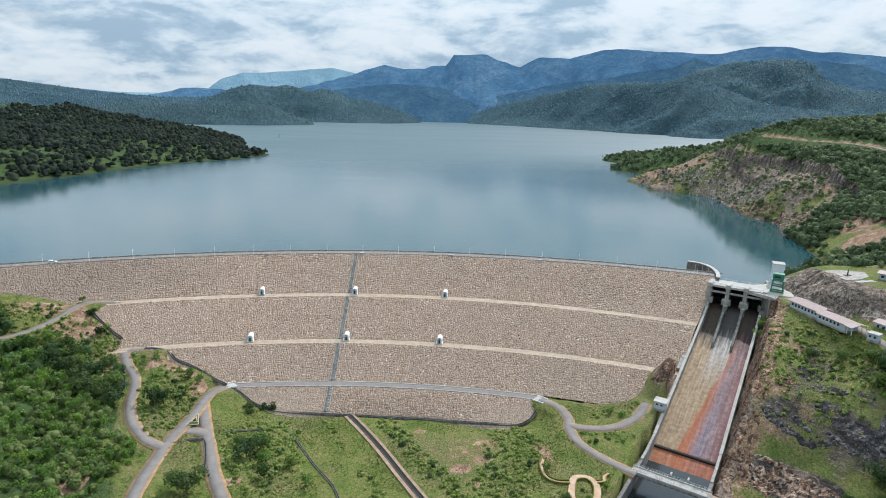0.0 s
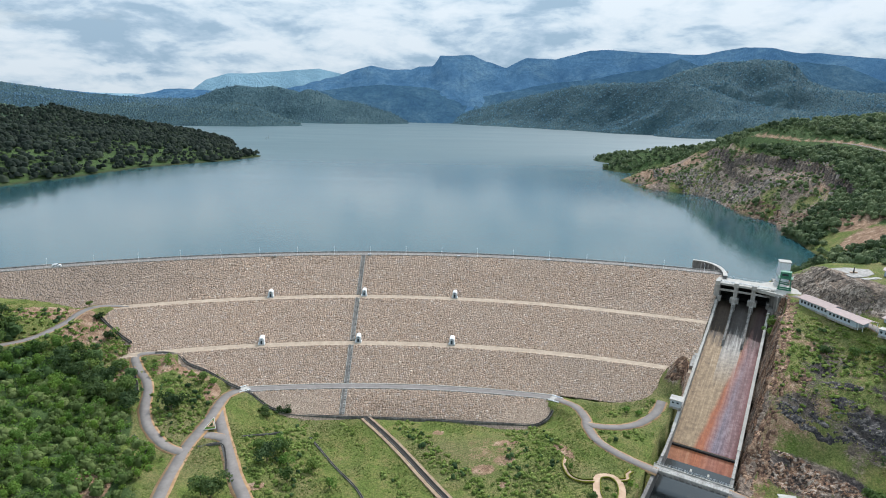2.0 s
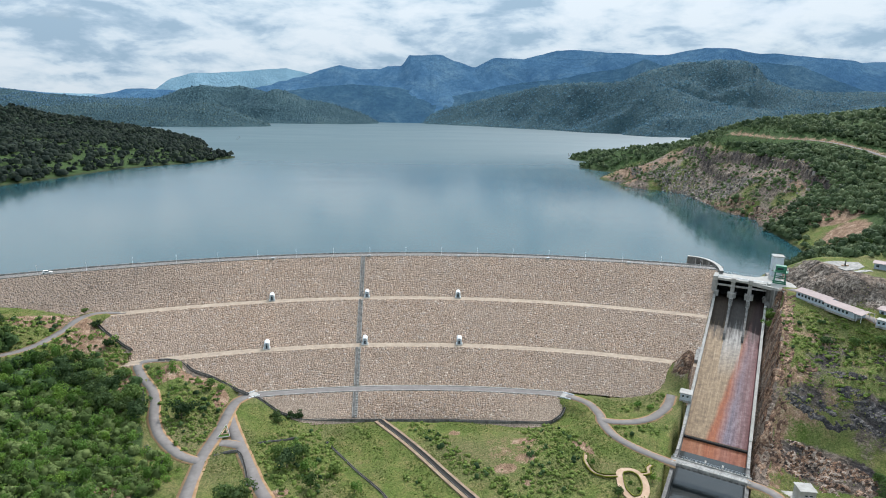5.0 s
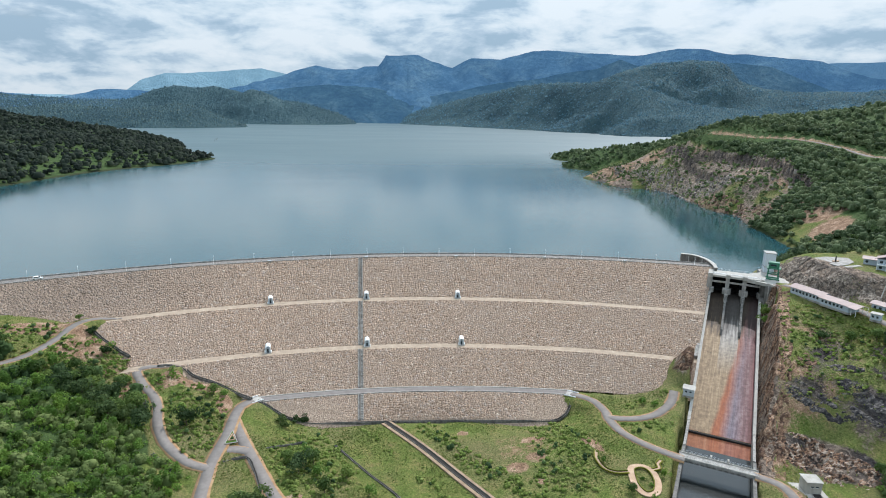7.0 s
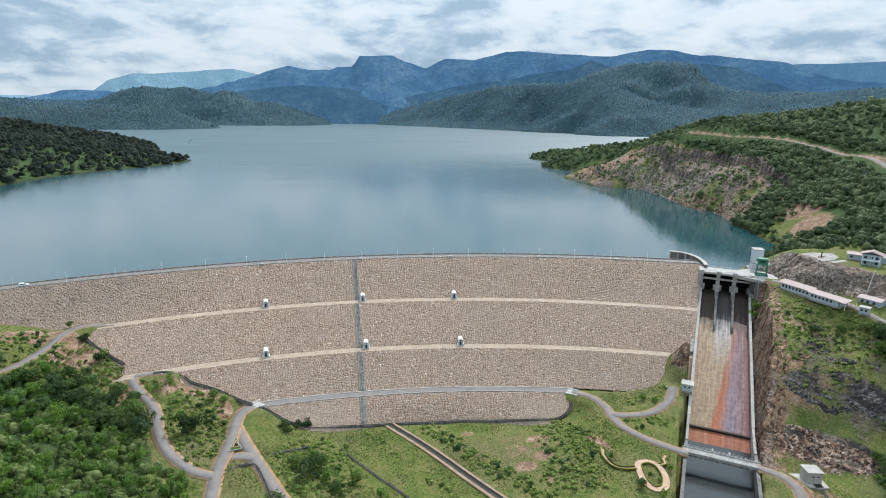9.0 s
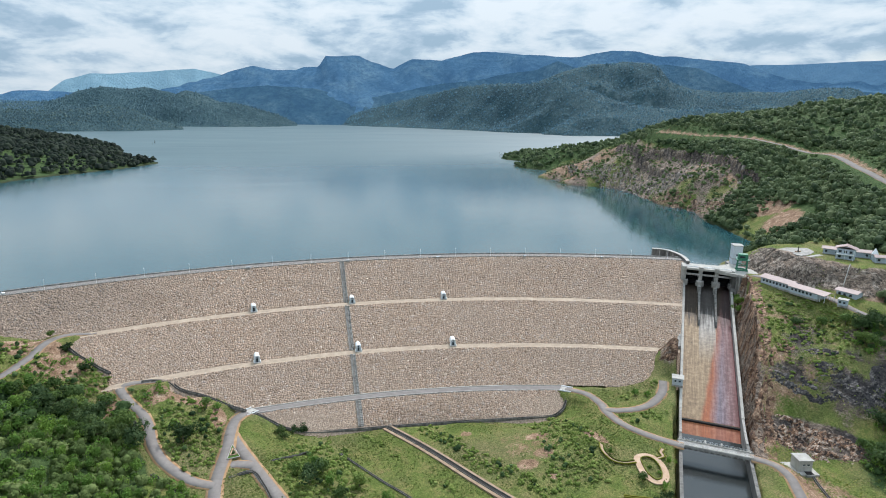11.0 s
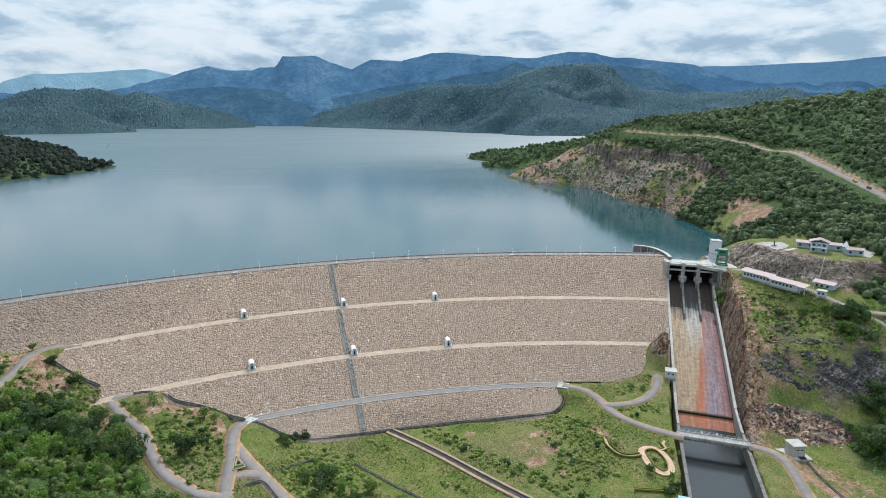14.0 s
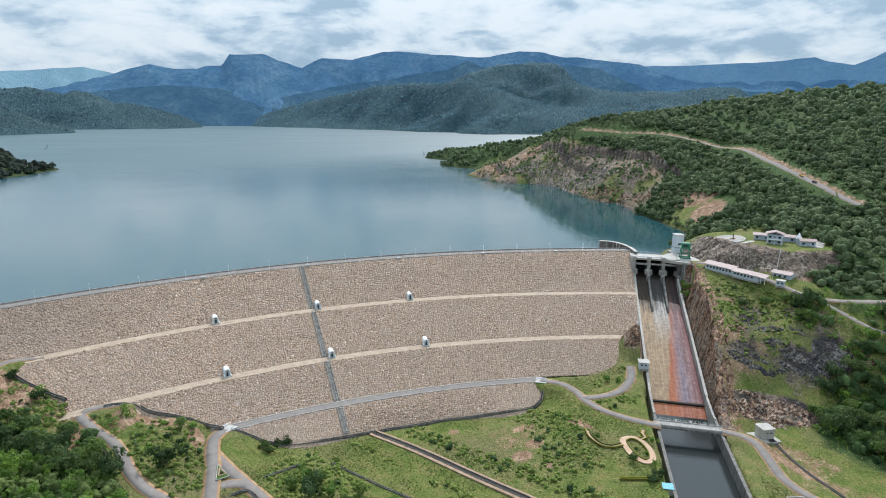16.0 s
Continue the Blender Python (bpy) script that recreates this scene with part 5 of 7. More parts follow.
# pale coping along the chute walls
for w0, w1 in ((-12.9, -11.7), (11.7, 12.9)):
    chute_block("wall_coping", [(s_, float(chute_floor(s_)) + 4.2, float(chute_floor(s_)) + 4.42) for s_ in np.arange(-26, 67.1, 3.1)], w0, w1, M_CONC_L, "pale concrete coping")

# ---- curved guide wall in the lake ----
gl = smooth_line([(200.0, -40.0), (203.2, -33), (205.8, -24), (206.2, -15.5), (203.6, -8.6), (198.3, -5.2)], 1.5)
t = np.gradient(gl, axis=0)
t /= np.linalg.norm(t, axis=1)[:, None]
nn = np.stack([t[:, 1], -t[:, 0]], 1)
bm = bmesh.new()
prev = None
for p, q in zip(gl, nn):
    ring = [bm.verts.new((*(p + q * o), z)) for o, z in ((-0.7, -9), (0.7, -9), (0.7, 0.9), (1.0, 0.9), (1.0, 1.5), (-1.0, 1.5), (-1.0, 0.9), (-0.7, 0.9))]
    if prev:
        for i in range(8):
            bm.faces.new((prev[i], prev[(i + 1) % 8], ring[(i + 1) % 8], ring[i]))
    else:
        bm.faces.new(ring[::-1])
    prev = ring
bm.faces.new(prev)
guide = tagged(part("guide_wall", bm, M_CONC_D), "curved concrete guide wall standing in the lake", "wall")
bm = bmesh.new()
for i in range(0, len(gl), 3):
    p = gl[i]
    rod((p[0] + nn[i][0] * -0.85, p[1] + nn[i][1] * -0.85, -9), (p[0] + nn[i][0] * -0.85, p[1] + nn[i][1] * -0.85, 0.9), 0.3, 4, bm)
part("buttress_row", bm, M_CONC, guide, "grey buttress ribs")

# ---- intake tower ----
tower = thing("intake_tower", pose(229.6, -43.4, 0, rz=-24), "white intake tower with a flat roof standing at the lake's edge", "tower")
part("base", box(-4.2, -3.6, -9, 4.6, 4.6, 0.0, 0.1), M_CONC, tower, "stained concrete base")
part("shaft", box(-2.6, -3.0, 0.0, 2.6, 3.0, 11.0, 0.08), M_PALE, tower, "pale grey painted shaft")
part("roof", box(-2.9, -3.3, 11.0, 2.9, 3.3, 11.5, 0.06), M_CONC_L, tower, "weathered flat roof slab")
part("sign_panel", box(-0.9, -3.06, 5.0, 1.3, -3.0, 6.1), M_GLASS, tower, "dark louvred panel")
part("band", box(-2.66, -3.06, 3.1, 2.66, 3.06, 3.5), M_CONC, tower, "grey concrete band")
part("door", box(1.3, -3.08, 0.0, 2.3, -3.0, 2.1), M_GREYB, tower, "grey steel door")

# ---- green gantry crane on the deck ----
gantry = thing("gantry_crane", pose(221.6, -58.2, 0.0, rz=CHUTE_YAW), "green steel gantry crane with a cabin on the spillway deck", "crane")
for x in (-2.6, 2.6):
    for y in (-2.0, 2.0):
        part("leg", rod((x, y, 0.5), (x * 0.9, y * 0.9, 6.2), 0.28, 6), M_GREEN, gantry)
for y in (-2.0, 2.0):
    part("beam", box(-3.2, y - 0.3, 0.1, 3.2, y + 0.3, 0.8, 0.05), M_GREEN, gantry)
    part("cross_beam", box(-2.6, y - 0.2, 3.2, 2.6, y + 0.2, 3.6), M_GREEN, gantry)
part("platform", box(-3.4, -2.7, 6.1, 3.4, 2.7, 6.5, 0.05), M_GREEN, gantry)
cab = part("cabin", box(-2.6, -2.0, 6.5, 2.4, 2.0, 9.6, 0.1), M_GREEN, gantry, "green machine house")
part("window", box(-1.8, -2.05, 7.6, 1.0, -1.99, 8.6), M_GLASS, cab, "dark cabin window")
for x in (-3.3, 3.3):
    part("railing", rod((x, -2.6, 7.4), (x, 2.6, 7.4), 0.05, 4), M_WHITE, gantry)

# ---- instrument houses on the berms ----


def arch_outline(half, wall, n=8):
    pts = [(-half, 0), (half, 0), (half, wall)]
    for i in range(1, n):
        a = math.pi * i / n
        pts.append((half * math.cos(a), wall + half * math.sin(a)))
    pts.append((-half, wall))
    return pts


def instrument_house():
    h = thing("instrument_house", pose(0, 0, 0), "small white barrel-roofed instrument house with a grey front", "hut", "instrument houses on the berms")
    part("shell", prism(arch_outline(1.25, 2.0), -1.1, 3.4), M_WHITE, h, "white painted barrel shell")
    # the front faces away from the sun; its shade is put into the colour
    front = part("front", prism(arch_outline(1.05, 1.95), -1.16, -1.1), M_GREYB, h, "front wall greyed for its shaded side")
    part("door", box(-0.45, -1.22, 0.05, 0.35, -1.16, 1.9, 0.01), M_GLASS, front, "dark doorway")
    part("vent", box(-0.25, -1.2, 2.2, 0.25, -1.16, 2.6), M_STEEL, front, "dark round vent")
    part("plinth", box(-1.6, -2.0, -0.9, 1.6, 3.4, 0.02, 0.05), M_CONC_L, h, "pale concrete plinth")
    for s in (-1, 1):
        part("wing_wall", box(s * 1.3, -1.9, -0.2, s * 1.6, 0.2, 0.7, 0.04), M_WHITE, h, "white wing wall")
        bm = rod((s * 1.25, 2.2, 2.2), (s * 3.1, 2.2, 2.2), 0.07, 5)
        rod((s * 3.0, 2.2, -0.2), (s * 3.0, 2.2, 2.2), 0.06, 5, bm)
        part("side_rail", bm, M_STEEL, h, "dark side rail")
    return h


house = instrument_house()
spots_h = [(k, x) for k in (3, 5) for x in ((-46.8, 3.2, 53.2) if k == 3 else (-43.8, 3.2, 50.2))]
for n_, (k, x) in enumerate(spots_h):
    slope = DAM[k][1] + 2 * DAM[k][2] * x
    m = pose(x, dam_y(k, x) - 0.6, DAM[k][3] + 0.15, rz=math.degrees(math.atan(slope)))
    if n_ == 0:
        house.matrix_world = m
    else:
        copy_thing(house, m)

# ---- stepped drain down the middle of the dam ----
stair = thing("drain_stair", pose(0, 0, 0), "concrete stairway and drain running straight down the dam face", "stairs")
for k0, k1 in ((2, 3), (4, 5), (6, 7), (8, 9)):
    y0, y1, z0, z1 = dam_y(k0, 0), dam_y(k1, 0), DAM[k0][3], DAM[k1][3]
    bm = bmesh.new()
    n = int((z0 - z1) / 0.36)
    for i in range(n):
        ya, yb = y0 + (y1 - y0) * i / n, y0 + (y1 - y0) * (i + 1) / n
        zt = z0 + (z1 - z0) * (i + 1) / n + 0.45
        box(0.15, yb, zt - 1.0, 1.0, ya, zt, 0, bm)
    part("flight", bm, M_CONC, stair, "grey concrete steps")
    bm = bmesh.new()
    for x in (-1.1, 1.05):
        v = [bm.verts.new(p) for p in ((x, y0, z0 - 0.3), (x + 0.2, y0, z0 - 0.3), (x + 0.2, y0, z0 + 0.75), (x, y0, z0 + 0.75), (x, y1, z1 - 0.3), (x + 0.2, y1, z1 - 0.3), (x + 0.2, y1, z1 + 0.75), (x, y1, z1 + 0.75))]
        for f in ((0, 1, 2, 3), (7, 6, 5, 4), (0, 4, 5, 1), (1, 5, 6, 2), (2, 6, 7, 3), (3, 7, 4, 0)):
            bm.faces.new([v[i] for i in f])
    part("kerb", bm, M_CONC, stair, "grey side kerbs")
    bm = bmesh.new()
    v = [bm.verts.new(p) for p in ((-0.9, y0, z0 + 0.3), (0.0, y0, z0 + 0.3), (0.0, y1, z1 + 0.3), (-0.9, y1, z1 + 0.3), (-0.9, y0, z0 - 0.2), (0.0, y0, z0 - 0.2), (0.0, y1, z1 - 0.2), (-0.9, y1, z1 - 0.2))]
    for f in ((0, 1, 2, 3), (7, 6, 5, 4), (0, 4, 5, 1), (1, 5, 6, 2), (2, 6, 7, 3), (3, 7, 4, 0)):
        bm.faces.new([v[i] for i in f])
    part("channel", bm, M_CONC_D, stair, "dark drain channel")


# ---- crest: kerbs, rails, lamps ----
def dam_line(k, off, x0=-260.0, x1=None, step=3.0):
    xs = [x0]
    x1 = dam_end(k) if x1 is None else x1
    while xs[-1] < x1:
        sl = DAM[k][1] + 2 * DAM[k][2] * xs[-1]
        xs.append(xs[-1] + step / math.sqrt(1 + sl * sl))
    xs = np.array(xs)
    sl = DAM[k][1] + 2 * DAM[k][2] * xs
    nx, ny = -sl / np.sqrt(1 + sl * sl), 1 / np.sqrt(1 + sl * sl)
    return np.stack([xs + nx * off, dam_y(k, xs) + ny * off], 1)


def sweep(name, line, z, w, h, mat, parent=None, label=""):
    """A bar of width w and height h along a line in plan; z may follow it."""
    z = np.broadcast_to(np.asarray(z, float), (len(line),))
    t = np.gradient(line, axis=0)
    t /= np.linalg.norm(t, axis=1)[:, None]
    q = np.stack([t[:, 1], -t[:, 0]], 1)
    bm = bmesh.new()
    prev = None
    for p, o, zz in zip(line, q, z):
        ring = [bm.verts.new((*(p + o * a * w / 2), zz + b * h)) for a, b in ((-1, 0), (1, 0), (1, 1), (-1, 1))]
        if prev:
            for i in range(4):
                bm.faces.new((prev[i], prev[(i + 1) % 4], ring[(i + 1) % 4], ring[i]))
        prev = ring
    return part(name, bm, mat, parent, label)


sweep("coping", gl, 1.5, 2.1, 0.3, M_CONC_L, guide, "pale concrete coping")
sweep("downstream_kerb", dam_line(2, 0.3), -0.05, 0.4, 0.38, M_CONC, dam, "grey kerb along the crest")
sweep("upstream_parapet", dam_line(1, -0.3), -0.05, 0.3, 0.7, M_CONC, dam, "grey parapet along the crest")
sweep("road_edge", dam_line(7, -0.35, -44, 95), -39.36, 0.5, 0.28, M_CONC_L, dam, "pale kerb along the toe road")
sweep("road_edge", dam_line(8, 0.5, -44, 92), -39.42, 0.45, 0.35, M_CONC, dam, "stone kerb along the toe road")
for zz in (0.55, 0.95):
    sweep("crest_rail", dam_line(2, 0.35, step=6.0), zz, 0.07, 0.08, M_RAIL, dam, "galvanised crest rail")
posts = dam_line(2, 0.35, step=6.0)
post = part("rail_post", rod((0, 0, 0), (0, 0, 1.0), 0.06, 4), M_RAIL, dam)
post.location = (*posts[0], 0)
for p in posts[1:]:
    o = new("rail_post", post.data)
    o.parent, o.location = dam, (*p, 0)


def street_lamp():
    l = thing("street_lamp", pose(0, 0, 0), "slender white lamp post on the dam crest", "lamp post", "lamp posts along the crest")
    part("pole", rod((0, 0, 0), (0, 0, 4.9), 0.09, 6, None, 0.06), M_WHITE, l)
    part("arm", rod((0, 0, 4.85), (0, 1.0, 5.05), 0.05, 5), M_WHITE, l)
    part("lamp_head", box(-0.14, 0.8, 4.98, 0.14, 1.5, 5.12, 0.03), M_GREYB, l, "grey lamp head")
    part("footing", box(-0.25, -0.25, -0.3, 0.25, 0.25, 0.3, 0.03), M_CONC_L, l)
    return l


lamp = street_lamp()
ll = dam_line(2, 0.9, x0=4.0, x1=196, step=21.4)
lr = []
x = 4.0
while x > -255:
    sl = DAM[2][1] + 2 * DAM[2][2] * x
    x -= 21.2 / math.sqrt(1 + sl * sl)
    lr.append((x, dam_y(2, x) + 0.9))
for i, p in enumerate([*map(tuple, ll[:-1]), *lr]):
    sl = DAM[2][1] + 2 * DAM[2][2] * p[0]
    m = pose(p[0], p[1], 0, rz=math.degrees(math.atan(sl)))
    if i == 0:
        lamp.matrix_world = m
    else:
        copy_thing(lamp, m)

for i, x in enumerate((-51, 3.6, 57, 110, 156)):
    y = dam_y(2, x) - 0.5
    if i == 0:
        cab0 = thing("control_cabinet", pose(x, y, -0.1), "small grey instrument cabinet on the crest edge", "cabinet", "cabinets on the crest")
        part("body", box(-0.9, -0.5, -0.2, 0.9, 0.5, 1.0, 0.05), M_CONC_L, cab0)
        part("lid", box(-1.0, -0.6, 1.0, 1.0, 0.6, 1.12, 0.03), M_GREYB, cab0, "grey lid")
    else:
        copy_thing(cab0, pose(x, y, -0.1))


# ---- parked car on the crest ----
def car_thing(m, paint, label):
    c = thing("car", m, label, "car")
    body = [(-2.2, 0.35), (2.2, 0.35), (2.25, 0.8), (1.9, 0.95), (0.95, 1.05), (0.35, 1.6), (-1.5, 1.65), (-2.15, 1.05), (-2.25, 0.7)]
    bm = prism(body, -0.88, 0.88)
    bmesh.ops.bevel(bm, geom=list(bm.edges), offset=0.06, segments=2, affect="EDGES")
    part("body", bm, paint, c)
    for y in (-0.89, 0.89):
        part("side_window", prism([(-1.35, 1.1), (0.7, 1.08), (0.3, 1.52), (-1.3, 1.55)], y - 0.01, y + 0.01), M_GLASS, c, "dark side window")
        for x in (-1.35, 1.4):
            w = part("wheel", rod((x, y * 1.02 - 0.12, 0.33), (x, y * 1.02 + 0.12, 0.33), 0.33, 14), M_STEEL, c, "black tyre")
            part("rim", rod((x, y * 1.02 - 0.13, 0.33), (x, y * 1.02 + 0.13, 0.33), 0.19, 10), M_RAIL, w, "steel rim")
    part("windscreen", prism([(0.98, 1.06), (0.42, 1.6), (0.38, 1.58), (0.93, 1.04)], -0.75, 0.75), M_GLASS, c, "dark windscreen")
    for y in (-0.65, 0.65):
        part("headlight", box(2.2, y - 0.16, 0.68, 2.28, y + 0.16, 0.84), M_RAIL, c, "clear headlight")
    return c


cx = -158.0
sl = DAM[2][1] + 2 * DAM[2][2] * cx
car_thing(pose(cx, dam_y(2, cx) + 2.6, 0.02, rz=math.degrees(math.atan(sl))), M_WHITE, "white car standing on the dam crest road")

# ---- drains ----


M_APRON = make_gravel("brown earth strip", (0.20, 0.135, 0.088), (0.30, 0.215, 0.145), (0.38, 0.29, 0.205))


def drain(name, points, z=None, width=1.5, label="open concrete drain with a bed darkened for shade", lip=0.35, depth=0.7, apron=0.0):
    L = smooth_line(points, 2.0)
    zz = land(L[:, 0], L[:, 1]) if z is None else np.full(len(L), float(z))
    if z is None:
        zz = np.maximum(zz, np.where(dam_z(L[:, 0], L[:, 1]) > -46.5, dam_z(L[:, 0], L[:, 1]), -99))
        zz = np.convolve(np.r_[[zz[0]] * 3, zz, [zz[-1]] * 3], np.ones(7) / 7, "valid") + 0.30
    d = thing(name, pose(0, 0, 0), label, "drain")
    t = np.gradient(L, axis=0)
    t /= np.linalg.norm(t, axis=1)[:, None]
    q = np.stack([t[:, 1], -t[:, 0]], 1)
    # bed lies above the ground; its dark colour stands for shade in the channel
    sweep("bed", L, zz + 0.0, width, 0.12, M_DRAIN, d, "drain bed darkened for channel shade")
    for s in (-1, 1):
        sweep("side_wall", L + q * s * (width / 2 + 0.07), zz - depth, 0.12, depth + (0.45 if width > 0.6 else 0.25), M_CONC_D, d, "grey drain edge")
    if apron:
        for side in (1, -0.85):
            sweep("apron", L + q * apron * side, zz - 0.4, 1.3, 0.62, M_APRON, d, "sandy maintenance strip")
    return d


drain("toe_drain", [(-44.5, -95.5), (-39.5, -99), (-35, -102.2), (-29, -104.4), (-18, -105.8), (0, -107.0), (11, -107.6), (40, -109.6), (76, -112.6), (87, -113.4), (91.5, -109.8), (95, -104.8)], width=0.75)
drain("meadow_drain", [(10.8, -107.8), (26.6, -134.4), (40.5, -161.2), (60, -198)], width=1.6, apron=1.75)
drain("field_ditch", [(-10.0, -125.7), (2.4, -146.1), (13.4, -161.8), (20, -180)], width=0.45, lip=0.05)
drain("side_ditch", [(-36, -131), (-30, -127.5), (-22, -123)], width=0.4, lip=0.05)
drain("fork_ditch", [(-49, -141), (-41.5, -137.5), (-37, -146), (-33, -158)], width=0.55, lip=0.1)
drain("slope_drain", [(-74, -137), (-66, -145.5), (-62, -150)], width=0.8)
drain("abutment_drain", [(-128, -60), (-121, -65), (-112, -70), (-103, -74.8)], width=0.8)
drain("abutment_drain", [(-90, -79.5), (-84, -78.8), (-79, -79.5), (-74, -83.5), (-66, -86), (-58, -90), (-47, -94.5)], width=0.8)
drain("road_drain", [(-95, -92), (-89, -101), (-85, -109.5)], width=0.8)
drain("bank_drain", [(163, -172), (158, -180), (152, -196), (150, -212)], width=0.6)

for x, y, rz, nm in ((-45.5, -94.3, 35, "a"), (95.2, -102.6, -35, "b")):
    slab = thing("culvert_slab", pose(x, y, -39.3, rz=rz), "pale concrete culvert slab at the road's end", "slab")
    part("deck", box(-2.6, -2.4, -0.5, 2.6, 2.4, 0.12, 0.05), M_CONC_L, slab)
    for s in (-1, 1):
        part("kerb", box(-2.6, s * 2.4 - 0.15, 0.12, 2.6, s * 2.4 + 0.15, 0.55, 0.04), M_WHITE, slab, "white kerb")

# ---- traffic island ----
isl = thing("traffic_island", pose(-48.8, -126.2, float(land([-48.8], [-126.2])[0]) + 0.1), "triangular grass island with a concrete edge between the roads", "island")
tri_pts = [(-1.1, 6.2), (2.4, -2.4), (-1.9, -3.4)]
bm = bmesh.new()
v = [bm.verts.new((x, y, 0.0)) for x, y in tri_pts]
v2 = [bm.verts.new((x, y, 0.45)) for x, y in tri_pts]
bm.faces.new(v2)
for i in range(3):
    bm.faces.new((v[i], v[(i + 1) % 3], v2[(i + 1) % 3], v2[i]))
part("bed", bm, M_LEAF_Y, isl, "mown grass bed")
for i in range(3):
    a, b = tri_pts[i], tri_pts[(i + 1) % 3]
    part("kerb", rod((a[0], a[1], 0.35), (b[0], b[1], 0.35), 0.22, 4), M_CONC_L, isl, "pale kerb")
for i in range(3):
    a, b = [(x * 0.55, y * 0.5 + 0.3) for x, y in (tri_pts[i], tri_pts[(i + 1) % 3])]
    part("planter_edge", rod((a[0], a[1], 0.6), (b[0], b[1], 0.6), 0.25, 4), M_PATH, isl, "sand-coloured planter edge")
part("planting", box(-0.5, -0.4, 0.4, 0.5, 0.8, 1.0, 0.2), M_LEAF_D, isl, "dark clipped shrub")

# ---- canal bridge ----
br = thing("canal_bridge", pose(0, 0, 0), "narrow concrete road bridge over the canal", "bridge")
bs = 94.0
for nm, bm, mat, lb in (("deck", box(-13.6, -bs - 2.1, -41.4, 13.6, -bs + 2.1, -40.6, 0.05), M_CONC, "pale worn deck"),
                        ("girder", box(-12, -bs - 1.6, -42.2, 12, -bs - 1.0, -41.4), M_CONC, "grey girder"),
                        ("girder", box(-12, -bs + 1.0, -42.2, 12, -bs + 1.6, -41.4), M_CONC, "grey girder"),
                        ("kerb", box(-13.6, -bs - 2.1, -40.5, 13.6, -bs - 1.8, -40.2), M_CONC_L, "low kerb"),
                        ("kerb", box(-13.6, -bs + 1.8, -40.5, 13.6, -bs + 2.1, -40.2), M_CONC_L, "low kerb")):
    cpart(nm, bm, mat, lb, br)
for i in range(12):
    cpart("girder_panel", box(-11.5 + i * 2, -bs - 1.68, -42.15, -10.3 + i * 2, -bs - 1.6, -41.5), M_CONC_D, "", br)
for s in (-1, 1):
    bm = bmesh.new()
    for i in range(14):
        rod((-13 + i * 2, -bs + s * 1.95, -40.2), (-13 + i * 2, -bs + s * 1.95, -39.3), 0.035, 4, bm)
    for h in (-39.3, -39.75):
        rod((-13, -bs + s * 1.95, h), (13, -bs + s * 1.95, h), 0.035, 4, bm)
    cpart("railing", bm, M_RAIL, "thin handrail", br)


# ---- paved yard between the spillway deck and the office ----
bm = bmesh.new()
yard = [(206.5, -57.5), (213, -47.5), (226, -44), (228.5, -58), (226, -78), (215.5, -80), (214, -68)]
a = [bm.verts.new((x, y, -1.6)) for x, y in yard]
b = [bm.verts.new((x, y, 0.02)) for x, y in yard]
bm.faces.new(b)
for i in range(len(a)):
    bm.faces.new((a[i], a[(i + 1) % len(a)], b[(i + 1) % len(a)], b[i]))
tagged(part("pavement", bm, M_CONC_L), "pale concrete yard beside the spillway deck", "pavement", kind="structure")


# ---- buildings ----
def house_shell(t, x0, y0, x1, y1, h, over, rise, wall, roof, flat=False):
    """Walls, a roof and a plinth in a thing's own axes."""
    part("wall", box(x0, y0, -0.6, x1, y1, h, 0.02), wall, t, "painted wall")
    part("plinth", box(x0 - 0.1, y0 - 0.1, -0.8, x1 + 0.1, y1 + 0.1, 0.15), M_CONC, t, "grey plinth")
    if flat:
        part("roof", box(x0 - over, y0 - over, h, x1 + over, y1 + over, h + 0.25, 0.04), roof, t, "flat roof slab")
        return
    ym = (y0 + y1) / 2
    bm = bmesh.new()
    for ya, za, yb, zb in ((y0 - over, h - 0.05, ym, h + rise), (ym, h + rise, y1 + over, h - 0.05)):
        pts = [(ya, za), (yb, zb), (yb, zb + 0.14), (ya, za + 0.14)]
        yz_prism(pts, x0 - over, x1 + over, bm)
    part("roof", bm, roof, t, "faded pink sheet roof")
    bm = bmesh.new()
    for xx in (x0, x1 - 0.12):
        yz_prism([(y0, h - 0.05), (y1, h - 0.05), (ym, h + rise - 0.05)], xx, xx + 0.12, bm)
    part("gable", bm, wall, t)


def windows(t, xs, y, z0, z1, w, mat=M_GLASS):
    for x in xs:
        f = part("window", box(x - w / 2, y - 0.05, z0, x + w / 2, y + 0.02, z1), mat, t, "dark window pane")
        part("frame", box(x - w / 2 - 0.08, y - 0.07, z0 - 0.12, x + w / 2 + 0.08, y - 0.02, z0 - 0.02), M_WHITE, f, "white sill")


bdir = -79.5
office = thing("office_building", pose(214.8, -80.8, -0.35, rz=bdir), "long low office with pale blue walls and a faded pink roof", "building")
house_shell(office, 0.0, 0.0, 16.5, 7.0, 3.3, 0.9, 1.3, M_LILAC, M_ROOF)
windows(office, [1.6 + i * 1.9 for i in range(8)], 0.0, 1.2, 2.5, 1.0)
wing = thing("office_wing", pose(214.8, -80.8, -0.35, rz=bdir) @ pose(17.0, -1.0, 0), "lower office wing with pale blue walls, open porch and pink roof", "building")
house_shell(wing, 0.0, 0.0, 14.5, 6.6, 3.0, 0.8, 1.2, M_LILAC, M_ROOF)
windows(wing, [1.4 + i * 1.9 for i in range(6)], 0.0, 1.1, 2.3, 1.0)
